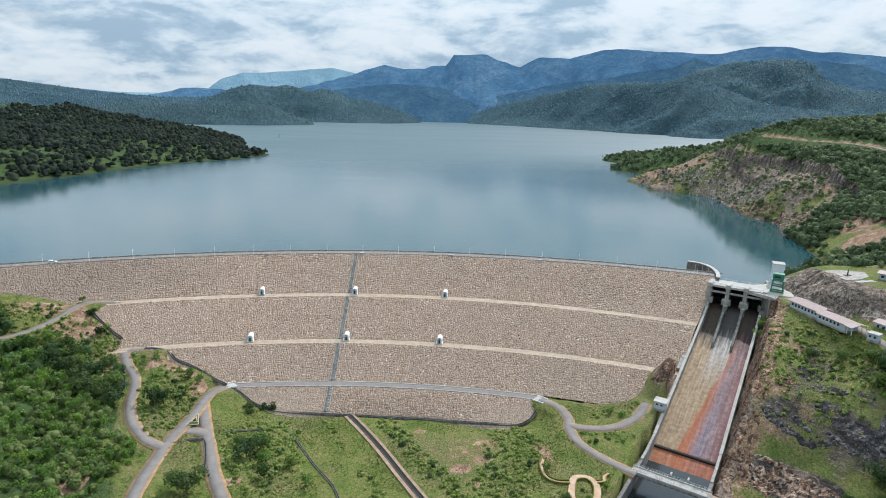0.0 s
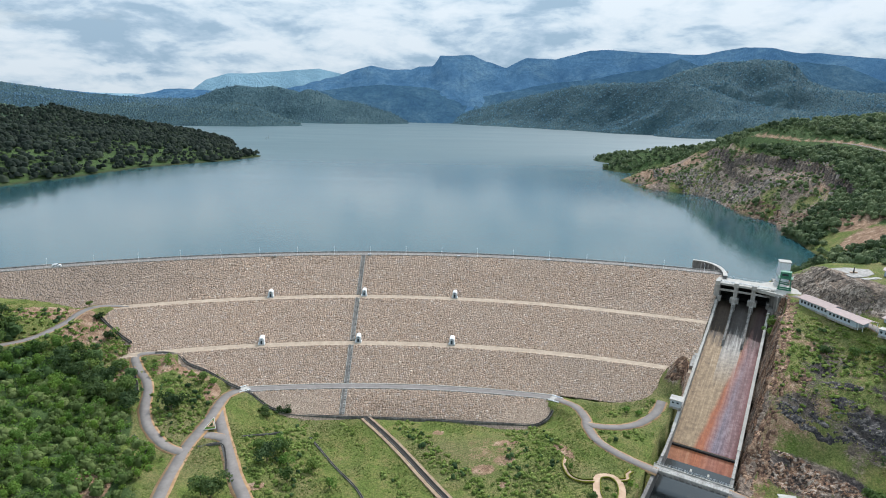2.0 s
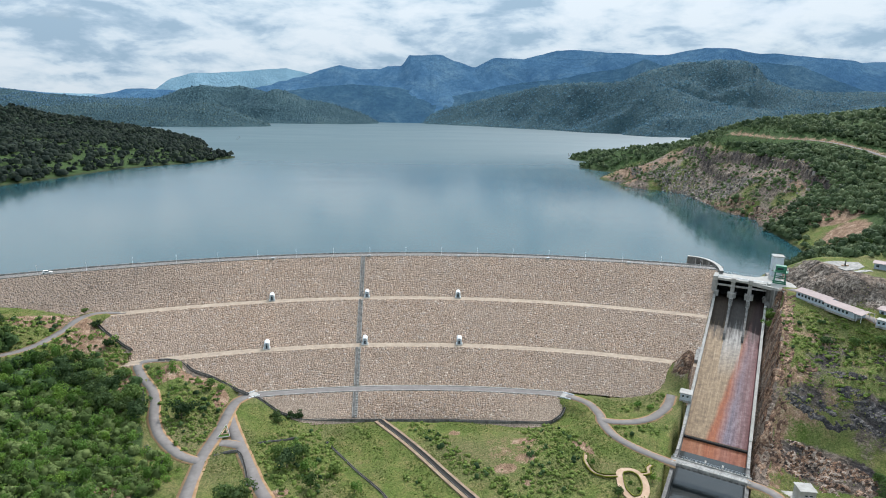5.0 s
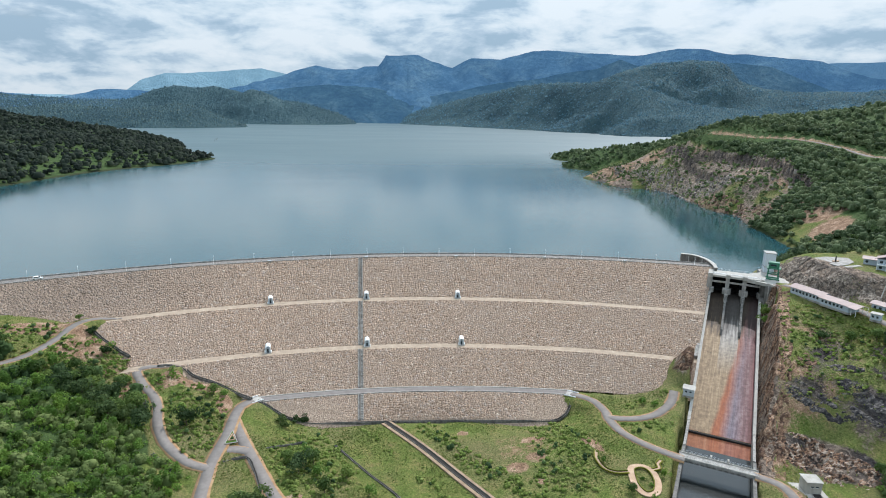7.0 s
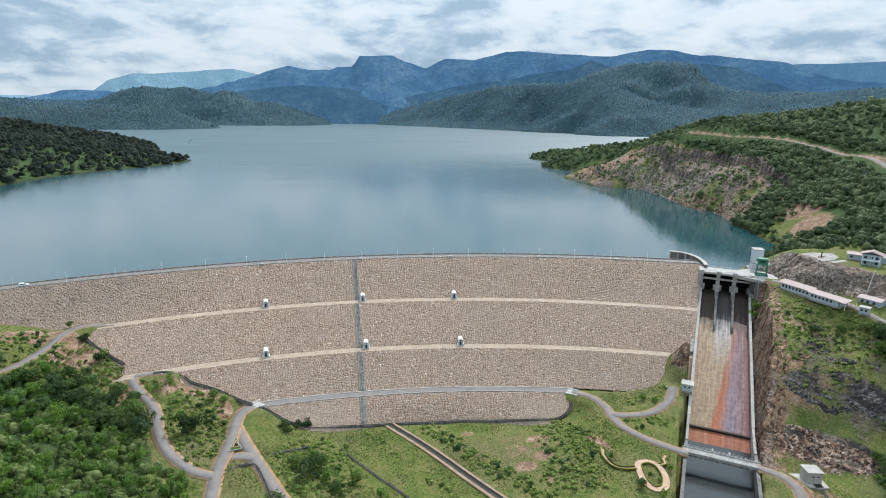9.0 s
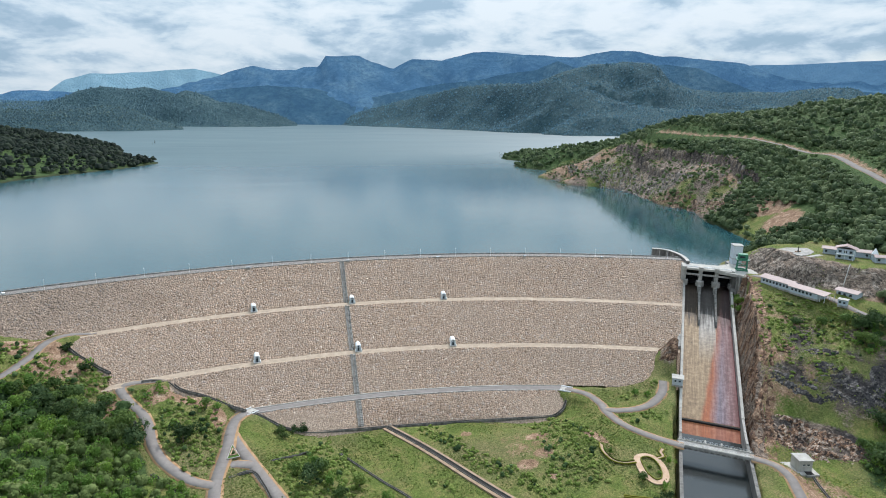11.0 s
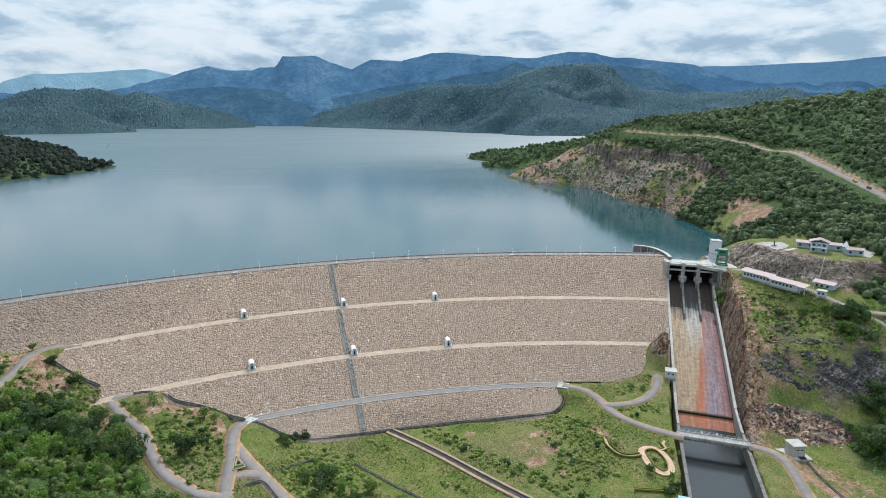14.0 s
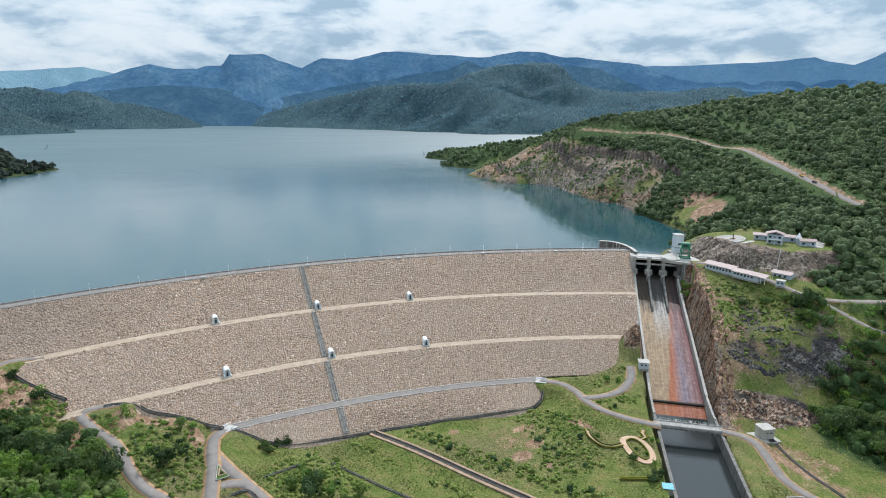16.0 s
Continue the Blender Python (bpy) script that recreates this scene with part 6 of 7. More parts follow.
part("porch_roof", yz_prism([(-1.2, 2.9), (3.3, 4.1), (7.8, 2.9), (7.8, 3.04), (3.3, 4.26), (-1.2, 3.04)], 14.5, 18.6), M_ROOF, wing, "pink porch roof")
for x in (16.0, 18.2):
    for y in (-0.6, 6.8):
        part("porch_post", rod((x, y, -0.4), (x, y, 3.0), 0.12, 6), M_WHITE, wing, "white porch post")
annex = thing("annex_building", pose(235.6, -107.2, -0.6, rz=-73), "small pale blue annex with a pink roof beside the cliff", "building")
house_shell(annex, 0.0, 0.0, 9.0, 6.0, 3.1, 0.8, 1.0, M_LILAC, M_ROOF)
windows(annex, [1.5, 3.8, 6.5], 0.0, 1.1, 2.3, 1.1)
lodge = thing("gate_lodge", pose(224.0, -119.0, -0.7, rz=-60), "tiny pale blue gate lodge with a flat roof by the road", "building")
house_shell(lodge, 0.0, 0.0, 3.6, 3.2, 2.7, 0.4, 0.0, M_LILAC, M_CONC_L, True)
windows(lodge, [0.9, 2.6], 0.0, 1.0, 2.0, 0.8)

pump = thing("pump_house", pose(155.9, -172.4, -43.4, rz=-12), "plain pale concrete pump house with a flat roof and a pit", "building")
house_shell(pump, 0.0, -2.2, 5.2, 2.6, 4.4, 0.3, 0, M_CONC_L, M_CONC_L, True)
windows(pump, [2.0, 3.6], -2.2, 2.5, 3.0, 1.0)
part("pit_wall", box(1.6, -5.0, -0.6, 5.0, -2.3, 0.35, 0.03), M_CONC, pump, "concrete pit wall")
# solid slab, coloured dark in place of the pit's inner shade
part("pit", box(1.9, -4.7, -0.3, 4.7, -2.6, 0.37), M_DRAIN, pump, "dark slab for the shade in the pit")
part("yard", box(-3.4, -4.4, -0.5, 7.0, 4.0, 0.06, 0.03), M_CONC_L, pump, "pale concrete yard")
valve = thing("valve_house", pose(141.6, -115.6, -34.2, rz=CHUTE_YAW), "small grey-blue valve house with a flat roof beside the chute", "building")
house_shell(valve, 0.0, -2.2, 4.4, 2.0, 3.2, 0.4, 0, M_GREYB, M_CONC_L, True)
windows(valve, [1.2, 3.0], -2.2, 1.6, 2.4, 0.8)
chs = thing("access_stair", pose(0, 0, 0), "concrete access stair beside the chute wall", "stairs")
cpart("flight", yz_prism([(-14, -24.0), (-24, -27.0), (-24, -29.5), (-14, -29.5)], -14.6, -13.0), M_CONC, "pale concrete flight", chs)
shed = thing("gauge_shed", pose(90.8, -188.8, -41.4, rz=-33), "small shed with a bright blue sheet roof by the canal", "shed")
part("wall", box(0.2, 0.2, -0.6, 3.3, 2.4, 2.0), M_CONC, shed)
part("roof", yz_prism([(-0.1, 1.9), (2.8, 2.4), (2.8, 2.5), (-0.1, 2.0)], -0.1, 3.6), plain("bright blue roof sheet", (0.10, 0.36, 0.46), 0.5), shed, "bright blue roof")
basin = thing("settling_basin", pose(132, -207.5, float(land([132], [-207.5])[0]), rz=-20), "low rectangular concrete basin in the grass", "basin")
for a in ((-3, -1.4, 3, -1.1), (-3, 1.1, 3, 1.4), (-3, -1.1, -2.7, 1.1), (2.7, -1.1, 3, 1.1)):
    part("side", box(a[0], a[1], -0.3, a[2], a[3], 0.7), M_CONC_L, basin)
part("bed", box(-2.7, -1.1, -0.2, 2.7, 1.1, 0.1), M_DRAIN, basin, "dark bed")

# ---- hilltop villas and plaza ----
plz = 11.5
plaza = thing("viewing_plaza", pose(0, 0, 0), "paved plaza and lawns on the cliff top", "plaza")
bm = bmesh.new()
for outline, zt in (([(242.6, -58.5), (253, -56), (264, -59.4), (260, -68), (252, -73), (244, -75.0)], plz + 0.15), ([(274, -95), (294, -82), (303, -86.5), (290, -97), (278, -103.5)], plz + 0.12)):
    a = [bm.verts.new((x, y, zt - 1.5)) for x, y in outline]
    b = [bm.verts.new((x, y, zt)) for x, y in outline]
    bm.faces.new(b)
    for i in range(len(a)):
        bm.faces.new((a[i], a[(i + 1) % len(a)], b[(i + 1) % len(a)], b[i]))
part("paving", bm, M_CONC, plaza, "pale paving")
for i in range(3):
    part("path", box(247 + i * 3.6, -78.2 + i * 0.9, plz - 0.3, 250.2 + i * 3.6, -75.6 + i * 0.9, plz + 0.1), M_CONC_L, plaza, "white path slab")
mon = thing("garden_monument", pose(250, -66.8, plz + 0.15), "small dark monument with curved benches on the plaza", "monument")
part("pillar", rod((0, 0, 0), (0, 0, 3.2), 0.35, 8, None, 0.2), M_STEEL, mon)
for s in (-1, 1):
    part("bench", box(s * 1.2 - 0.6, -0.5, 0, s * 1.2 + 0.6, 0.5, 0.7, 0.1), M_PATH, mon, "curved bench")
villa = thing("hilltop_villa", pose(259.5, -82.0, plz, rz=-52), "two-storey pale blue villa with pink roofs and a balcony", "building")
part("wall", box(0, 0, -0.8, 8.5, 6, 5.6, 0.03), M_LILAC, villa, "pale blue wall")
part("roof", prism([(-1, 5.5), (4.2, 7.2), (9.5, 5.5), (9.5, 5.7), (4.2, 7.42), (-1, 5.7)], -1.0, 7.0), M_ROOF, villa, "faded pink roof")
part("balcony", box(0.3, -1.8, 2.6, 8.2, 0.0, 2.85), M_WHITE, villa, "white balcony slab")
for x in (0.5, 4.2, 8.0):
    part("column", rod((x, -1.6, -0.5), (x, -1.6, 5.5), 0.14, 6), M_WHITE, villa, "white column")
windows(villa, [1.8, 4.2, 6.6], 0.0, 3.4, 4.7, 1.3)
windows(villa, [1.8, 6.6], 0.0, 0.6, 1.9, 1.2)
for x, y, rz, L_, D_ in ((262.0, -71.5, -50, 8, 5.5), (271, -80.5, -45, 9, 6), (271.5, -95, -32, 8, 4.5)):
    b = thing("garden_pavilion", pose(x, y, plz, rz=rz), "low pale villa wing with a pink roof", "building", "villa wings")
    house_shell(b, 0, 0, L_, D_, 3.0, 0.8, 1.0, M_LILAC, M_ROOF)
    windows(b, [1.5, L_ - 1.5], 0.0, 1.0, 2.2, 1.2)
shr = thing("shrine", pose(278.5, -88.3, plz, rz=-42), "small white shrine with a pointed roof", "shrine")
part("base", box(-1.6, -1.6, -0.5, 1.6, 1.6, 2.6, 0.05), M_LILAC, shr)
part("spire", rod((0, 0, 2.6), (0, 0, 6.2), 1.9, 8, None, 0.08), M_WHITE, shr, "white pointed spire")

# ---- garden with sand paths and yellow-green hedges ----
M_HEDGE = make_leaf("clipped golden hedge", (0.10, 0.12, 0.02), (0.19, 0.20, 0.035), (0.30, 0.28, 0.06))


def garden_path(points, width, hedge=True, closed=False, name="garden_path"):
    pts = points + [points[0]] if closed else points
    L = smooth_line(pts, 0.9)
    z = land(L[:, 0], L[:, 1]) + 0.32
    z = np.convolve(np.r_[[z[0]] * 3, z, [z[-1]] * 3], np.ones(7) / 7, "valid")
    g = thing(name, pose(0, 0, 0), "winding sand path edged with clipped golden hedges", "path", kind="structure")
    sweep("sand", L, z - 0.3, width, 0.42, M_PATH, g, "reddish sand surface")
    if hedge:
        t = np.gradient(L, axis=0)
        t /= np.linalg.norm(t, axis=1)[:, None]
        q = np.stack([t[:, 1], -t[:, 0]], 1)
        for s in ((-1, 1) if not closed else (1 if hedge == 1 else -1,)):
            sweep("hedge", L + q * s * (width / 2 + 0.2), z + 0.05, 0.4, 0.5, M_HEDGE, g, "clipped golden hedge")


garden_path([(95.5, -163.5), (97.2, -159.6), (101.5, -158.9), (104.0, -162), (103.2, -168), (99.8, -173.5), (95.6, -174.2), (94.2, -169.5)], 2.3, 1, True)
garden_path([(88.5, -148.3), (86.8, -153), (87.4, -159), (90.5, -161.7), (95.0, -162.0)], 1.1)
garden_path([(110.5, -156.0), (108.2, -158.0), (107.6, -160.5), (104.6, -161.3)], 1.1)
garden_path([(99.5, -173.8), (101.2, -177.5), (102.2, -181.5)], 0.9)
garden_path([(80.5, -178.8), (85, -181), (91, -183.4), (98.5, -186.4)], 0.5)

# ---- boulders below the quarry slopes, in one mesh ----


def boulders(name, cx, cy, rx, ry, turn, count, seed, size, label, aspect=(1.0, 1.0, 1.0), strike=None):
    rng = np.random.default_rng(seed)
    a, r = rng.random(count) * 2 * np.pi, np.sqrt(rng.random(count))
    u, v = r * np.cos(a) * rx, r * np.sin(a) * ry
    c, s_ = math.cos(radians(turn)), math.sin(radians(turn))
    x, y = cx + u * c - v * s_, cy + u * s_ + v * c
    z = land(x, y)
    keep = z > -6
    x, y, z = x[keep], y[keep], z[keep]
    n = len(x)
    base = np.array([(-1, -1, -1), (1, -1, -1), (1, 1, -1), (-1, 1, -1), (-0.7, -0.6, 1), (0.6, -0.7, 1), (0.7, 0.6, 1), (-0.6, 0.7, 1)], float) * 0.5
    sz = size * (0.35 + rng.random(n) ** 3 * 1.6)
    V = base[None] * (sz[:, None] * (0.6 + 0.8 * rng.random((n, 3))) * np.array(aspect))[:, None] + rng.normal(0, 0.1, (n, 8, 3)) * sz[:, None, None]
    an = rng.random(n) * 2 * np.pi if strike is None else radians(strike) + rng.normal(0, 0.25, n)
    p, q = V[..., 0].copy(), V[..., 1].copy()
    V[..., 0], V[..., 1] = np.cos(an)[:, None] * p - np.sin(an)[:, None] * q, np.sin(an)[:, None] * p + np.cos(an)[:, None] * q
    V = V + np.stack([x, y, z + 0.1 * sz], 1)[:, None]
    F = np.array([(4, 5, 6, 7), (0, 1, 5, 4), (1, 2, 6, 5), (2, 3, 7, 6), (3, 0, 4, 7)])
    Q = (np.arange(n)[:, None, None] * 8 + F[None]).reshape(-1, 4)
    return tagged(new(name, fast_mesh(name, V.reshape(-1, 3), Q, M_RIPRAP)), label, "rocks", kind="stuff")


def label_mat(ob, mat):
    ob.data.materials[0] = mat
    return ob


label_mat(boulders("quarry_rubble", 368, 330, 17, 130, 4, 2200, 11, 1.6, "broken pale quarry stones on the bank"), M_CRAG_G)
label_mat(boulders("slope_rubble", 398, 190, 22, 85, -8, 500, 12, 1.4, "loose quarry stones on the terrace"), M_CRAG_G)
boulders("cut_rubble", 168, -160, 12, 6, -40, 260, 13, 1.4, "fallen stones below the rock cut")
label_mat(boulders("shore_rubble", 350, 190, 8, 150, 2, 900, 14, 1.5, "brown stones along the shore"), M_CRAG)


def joint_blocks(u, v, a, b, seed):
    """Block number's random value and openness of the joints, for blocks about a by b."""
    rng = np.random.default_rng(seed)
    jx, jy, val = rng.random((64, 64)), rng.random((64, 64)), rng.random((64, 64))
    p, q = u / a, v / b
    ip, iq = np.floor(p).astype(int), np.floor(q).astype(int)
    f1, f2, cell = np.full(p.shape, 9.0), np.full(p.shape, 9.0), np.zeros(p.shape)
    for di in (-1, 0, 1):
        for dj in (-1, 0, 1):
            i, j = (ip + di) % 64, (iq + dj) % 64
            d = np.maximum(np.abs(ip + di + jx[i, j] - p), np.abs(iq + dj + jy[i, j] - q))
            near = d < f1
            f2 = np.where(near, f1, np.minimum(f2, d))
            cell = np.where(near, val[i, j], cell)
            f1 = np.where(near, d, f1)
    return cell, np.clip(1 - (f2 - f1) * 7, 0, 1)


def rock_sheet(name, cx, cy, rx, ry, turn, step, mat, label, seed, amp=1.0, block=(2.2, 1.4), square=False, skew=0.5, lift=0.35, ragged=0.55):
    """A patch of bare jointed rock lying on the slope, torn at its rim."""
    u, v = np.meshgrid(np.arange(-rx - 2, rx + 2.01, step), np.arange(-ry - 2, ry + 2.01, step), indexing="ij")
    c, s_ = math.cos(radians(turn)), math.sin(radians(turn))
    x, y = cx + u * c - v * s_, cy + u * s_ + v * c
    z = land(x.ravel(), y.ravel()).reshape(x.shape)
    wu, wv = u + 0.8 * fbm(x.ravel(), y.ravel(), 5, 3, seed + 40).reshape(x.shape), v + 0.8 * fbm(x.ravel(), y.ravel(), 5, 3, seed + 41).reshape(x.shape)
    cell, crack = joint_blocks(wu + skew * wv, wv - 0.3 * wu, block[0], block[1], seed)
    c2, k2 = joint_blocks(wu - 0.4 * wv, wv + 0.3 * wu, block[0] * 3.1, block[1] * 2.6, seed + 1)
    n = fbm(x.ravel(), y.ravel(), 9, 4, seed + 42).reshape(x.shape)
    rim = np.maximum(np.abs(u) / rx, np.abs(v) / ry) if square else np.hypot(u / rx, v / ry)
    inside = sstep(1.12, 0.82, rim + ragged * n)
    h = lift + amp * (0.55 * (cell - 0.5) + 0.9 * (c2 - 0.5) - 0.35 * crack - 0.4 * k2) + 0.25 * n
    z = z + h * inside - (1 - inside) * 1.6
    V = np.stack([x.ravel(), y.ravel(), z.ravel()], 1)
    nu, nv = u.shape
    idx = np.arange(nu * nv).reshape(nu, nv)
    q = np.stack([idx[:-1, :-1], idx[1:, :-1], idx[1:, 1:], idx[:-1, 1:]], -1).reshape(-1, 4)
    keep = inside.ravel()[q].max(1) > 0.02
    me = fast_mesh(name, V, q[keep], mat)
    set_attr(me, "cell", (0.7 * cell + 0.3 * c2).ravel())
    set_attr(me, "crack", np.maximum(crack * 0.7, k2).ravel())
    return tagged(new(name, me), label, "rock", kind="structure")


rock_sheet("terrace_cliff", 234.5, -74, 8.5, 33, 0, 0.45, M_FACE_G, "grey-brown jointed rock face below the plaza", 3, 0.9, (1.6, 2.6), True)
rock_sheet("terrace_cliff_end", 249.5, -107.5, 18, 9, -44, 0.45, M_FACE_G, "grey-brown jointed rock face beside the road", 5, 1.3, (2.6, 1.6), False, 0.5, 0.35, 0.4)
rock_sheet("slate_band", 189.5, -152.5, 25, 6.0, -38, 0.4, M_FACE_S, "black slaty rock breaking through the grass", 7, 0.75, (3.4, 0.8), False, 0.5, 0.1, 0.9)
rock_sheet("slate_slab", 213, -157.5, 9, 7, -38, 0.5, M_FACE_S, "smooth dark rock slab in the slope", 9, 0.2, (7, 5), False, 0.5, 0.25, 0.7)
rock_sheet("brown_slab", 220.5, -168, 6, 4.5, -60, 0.45, M_FACE_B, "brown rock slab among the bushes", 11, 0.8, (2.4, 1.6))
rock_sheet("slate_outcrop", 197, -139, 7, 2.2, -30, 0.4, M_FACE_S, "black slaty outcrop in the grass", 13, 0.8, (1.8, 0.8))
rock_sheet("slate_outcrop", 194, -146, 6, 2.4, -35, 0.4, M_FACE_S, "black slaty outcrop in the grass", 15, 0.8, (1.8, 0.8))
rock_sheet("brown_outcrop", 186, -130, 4, 5.5, -20, 0.4, M_FACE_B, "bare brown rock in the grass", 17, 0.8, (1.8, 1.2))
rock_sheet("rock_cut", 173, -164.5, 22, 8.5, -46, 0.4, M_FACE_O, "orange and black blocky rock above the pump house", 19, 0.9, (1.6, 1.2), False, 0.35, 0.3, 0.4)
rock_sheet("knob_rock", 151.5, -98.5, 6, 9, -30, 0.4, M_FACE_B, "brown rock knob at the dam's foot", 21, 0.9, (2.4, 2.0))
xs_, ys_ = chute_xy(31.0, 17.6)
rock_sheet("cut_wall", xs_, ys_, 4.0, 62, CHUTE_YAW, 0.42, M_FACE_B, "red-brown rock wall cut beside the chute", 23, 1.0, (1.3, 2.6), True, 0.1, 0.3, 0.25)
xs_, ys_ = chute_xy(36.0, 21.8)
rock_sheet("cut_bench", xs_, ys_, 2.4, 52, CHUTE_YAW, 0.42, M_FACE_B, "tan rock bench above the cut", 25, 0.7, (1.5, 2.4), True, 0.3, 0.15, 0.9)
rock_sheet("quarry_terrace", 391, 232, 17, 95, -4, 1.0, M_FACE_Q, "pale brown quarry terraces above the shore", 27, 0.8, (3, 2.4), False, 0.4, 0.15, 1.0)
rock_sheet("quarry_foot", 378, 350, 18, 125, -6, 1.0, M_FACE_Q, "broken brown quarry rock by the water", 29, 1.2, (3, 3), False, 0.4, 0.2, 1.1)

# ---- pale pipe down the terrace face, dead trunks in the lake ----
run = np.linspace(0, 1, 9)
px_, py_ = 252.5 - 9.0 * run, -97.5 - 6.0 * run
pz_ = land(px_, py_) + 0.75
pipe = thing("drain_pipe", pose(0, 0, 0), "pale drain pipe laid down the terrace rock face", "pipe")
bm = bmesh.new()
for i in range(8):
    rod((px_[i], py_[i], pz_[i]), (px_[i + 1], py_[i + 1], pz_[i + 1]), 0.22, 6, bm)
part("pipe", bm, M_CONC_L, pipe)
for i in (0, 4, 8):
    part("support", box(px_[i] - 0.2, py_[i] - 0.2, pz_[i] - 1.2, px_[i] + 0.2, py_[i] + 0.2, pz_[i]), M_CONC, pipe, "concrete support")
rng_ = random.Random(77)
SNAGS = [(-383, 1284), (-386, 1318), (-392, 1352), (397, 878), (402, 886), (408, 880)]
for x, y in SNAGS:
    snag = thing("dead_tree", pose(x, y, -6.5, rz=rng_.uniform(0, 360)), "bare dead tree trunk standing in the lake", "dead tree", "drowned trees")
    hgt = rng_.uniform(6, 11)
    bm = rod((0, 0, -2), (0.4, 0.2, hgt), 0.32, 6, None, 0.1)
    for i in range(4):
        a, z0 = rng_.uniform(0, 6.28), hgt * rng_.uniform(0.4, 0.85)
        rod((0.15, 0.1, z0), (math.cos(a) * 2.2, math.sin(a) * 2.2, z0 + rng_.uniform(1, 2.4)), 0.14, 5, bm, 0.04)
    part("trunk", bm, M_TRUNK, snag, "grey bare trunk with broken limbs")

# the yellow one stands for a small machine, built from the car model
for hx, hy, paint, words in ((400, 6, plain("yellow machine paint", (0.55, 0.33, 0.03), 0.5), "small yellow machine on the hill road, shaped as a car"), (395, -12, M_STEEL, "dark van parked on the hill road")):
    L_ = road_lines["hill_road"]
    i_ = int(((L_[:, 0] - hx) ** 2 + (L_[:, 1] - hy) ** 2).argmin())
    d_ = L_[min(i_ + 1, len(L_) - 1)] - L_[i_ - 1]
    car_thing(pose(L_[i_, 0], L_[i_, 1], L_[i_, 2] + 0.05, rz=math.degrees(math.atan2(d_[1], d_[0]))), paint, words)

# ---- plants ----


def crown_mesh(seed, R, H, n, leaf, lobes=7, flat=1.0):
    """Many small bent leaf sprays over a handful of uneven lobes; the crown's foot is at 0."""
    rng = np.random.default_rng(seed)
    C = np.c_[rng.normal(0, 0.42, (lobes, 2)) * R, H * (0.35 + 0.45 * rng.random(lobes))]
    C[0] = (0, 0, H * 0.6)
    rad = R * (0.38 + 0.3 * rng.random(lobes))
    k = rng.integers(0, lobes, n)
    d = rng.normal(0, 1, (n, 3))
    d[:, 2] = np.abs(d[:, 2]) * 1.1 - 0.35
    d /= np.linalg.norm(d, axis=1)[:, None]
    p = C[k] + d * (rad[k] * (0.75 + 0.35 * rng.random(n)))[:, None] * np.array([1, 1, flat * H / (2 * R) + 0.35])
    return sprays(p, d, leaf * (0.6 + 0.8 * rng.random(n)), rng)


def sprays(p, d, size, rng, jitter=0.30):
    """Bent quads at p, facing roughly along d."""
    n = len(p)
    f = d + rng.normal(0, jitter, (n, 3))
    f /= np.linalg.norm(f, axis=1)[:, None]
    a = np.cross(f, rng.normal(0, 1, (n, 3)))
    a /= np.linalg.norm(a, axis=1)[:, None] + 1e-9
    b = np.cross(f, a)
    s = size[:, None] * 0.5
    bend = f * s * 0.5
    V = np.stack([p - a * s - bend * rng.random((n, 1)), p - b * s * 0.9, p + a * s - bend * rng.random((n, 1)), p + b * s * 0.9], 1)
    return V.reshape(-1, 3), np.arange(n * 4).reshape(-1, 4)


def tree_thing(name, seed, R, H, trunk, mat, label, n=420, leaf=0.9, flat=1.0):
    t = thing(name, pose(0, 0, -100), label, "tree")
    V, Q = crown_mesh(seed, R, H, n, leaf, flat=flat)
    V[:, 2] += trunk * 0.7
    cr = new("crown", fast_mesh("crown", V, Q, mat))
    cr.parent = t
    rng = random.Random(seed)
    bm = rod((0, 0, -0.6), (0.1, 0.1, trunk + H * 0.35), 0.05 * R + 0.06, 7, None, 0.02 * R + 0.03)
    for i in range(5):
        a = i * 1.25 + rng.random()
        z0 = trunk * (0.6 + 0.08 * i)
        rod((0.05, 0.05, z0), (math.cos(a) * R * 0.55, math.sin(a) * R * 0.55, z0 + H * 0.35), 0.02 * R + 0.03, 5, bm, 0.02)
    part("trunk", bm, M_TRUNK, t, "grey-brown trunk with limbs")
    return t


KINDS = [
    tree_thing("tree", 1, 3.4, 5.2, 2.2, M_LEAF, "broad green tree with a rounded crown", 760, 0.66),
    tree_thing("tree", 2, 4.2, 5.6, 2.6, M_LEAF_D, "large dark green tree with a dense crown", 900, 0.74),
    tree_thing("tree", 3, 2.6, 4.2, 1.6, M_LEAF_Y, "light green young tree", 520, 0.55),
    tree_thing("tree", 4, 3.8, 4.4, 2.0, M_LEAF, "wide spreading green tree", 760, 0.7, 0.8),
    tree_thing("bush", 5, 1.5, 1.9, 0.25, M_LEAF_Y, "low bright green bush", 220, 0.5),
    tree_thing("bush", 6, 1.9, 2.4, 0.3, M_LEAF_D, "low dark green bush", 260, 0.55),
]
_used = set()
prng = random.Random(7)


def plant(kind, x, y, scale=1.0, sink=0.15, group=""):
    z = float(land([x], [y])[0])
    m = pose(x, y, z - sink, rz=prng.uniform(0, 360)) @ Matrix.Diagonal((scale * prng.uniform(0.9, 1.1), scale * prng.uniform(0.9, 1.1), scale * prng.uniform(0.88, 1.12), 1))
    if kind in _used:
        ob = copy_thing(KINDS[kind], pose(0, 0, 0))
    else:
        _used.add(kind)
        ob = KINDS[kind]
    ob.matrix_basis = m
    if group:
        ob["group"] = group
    return ob


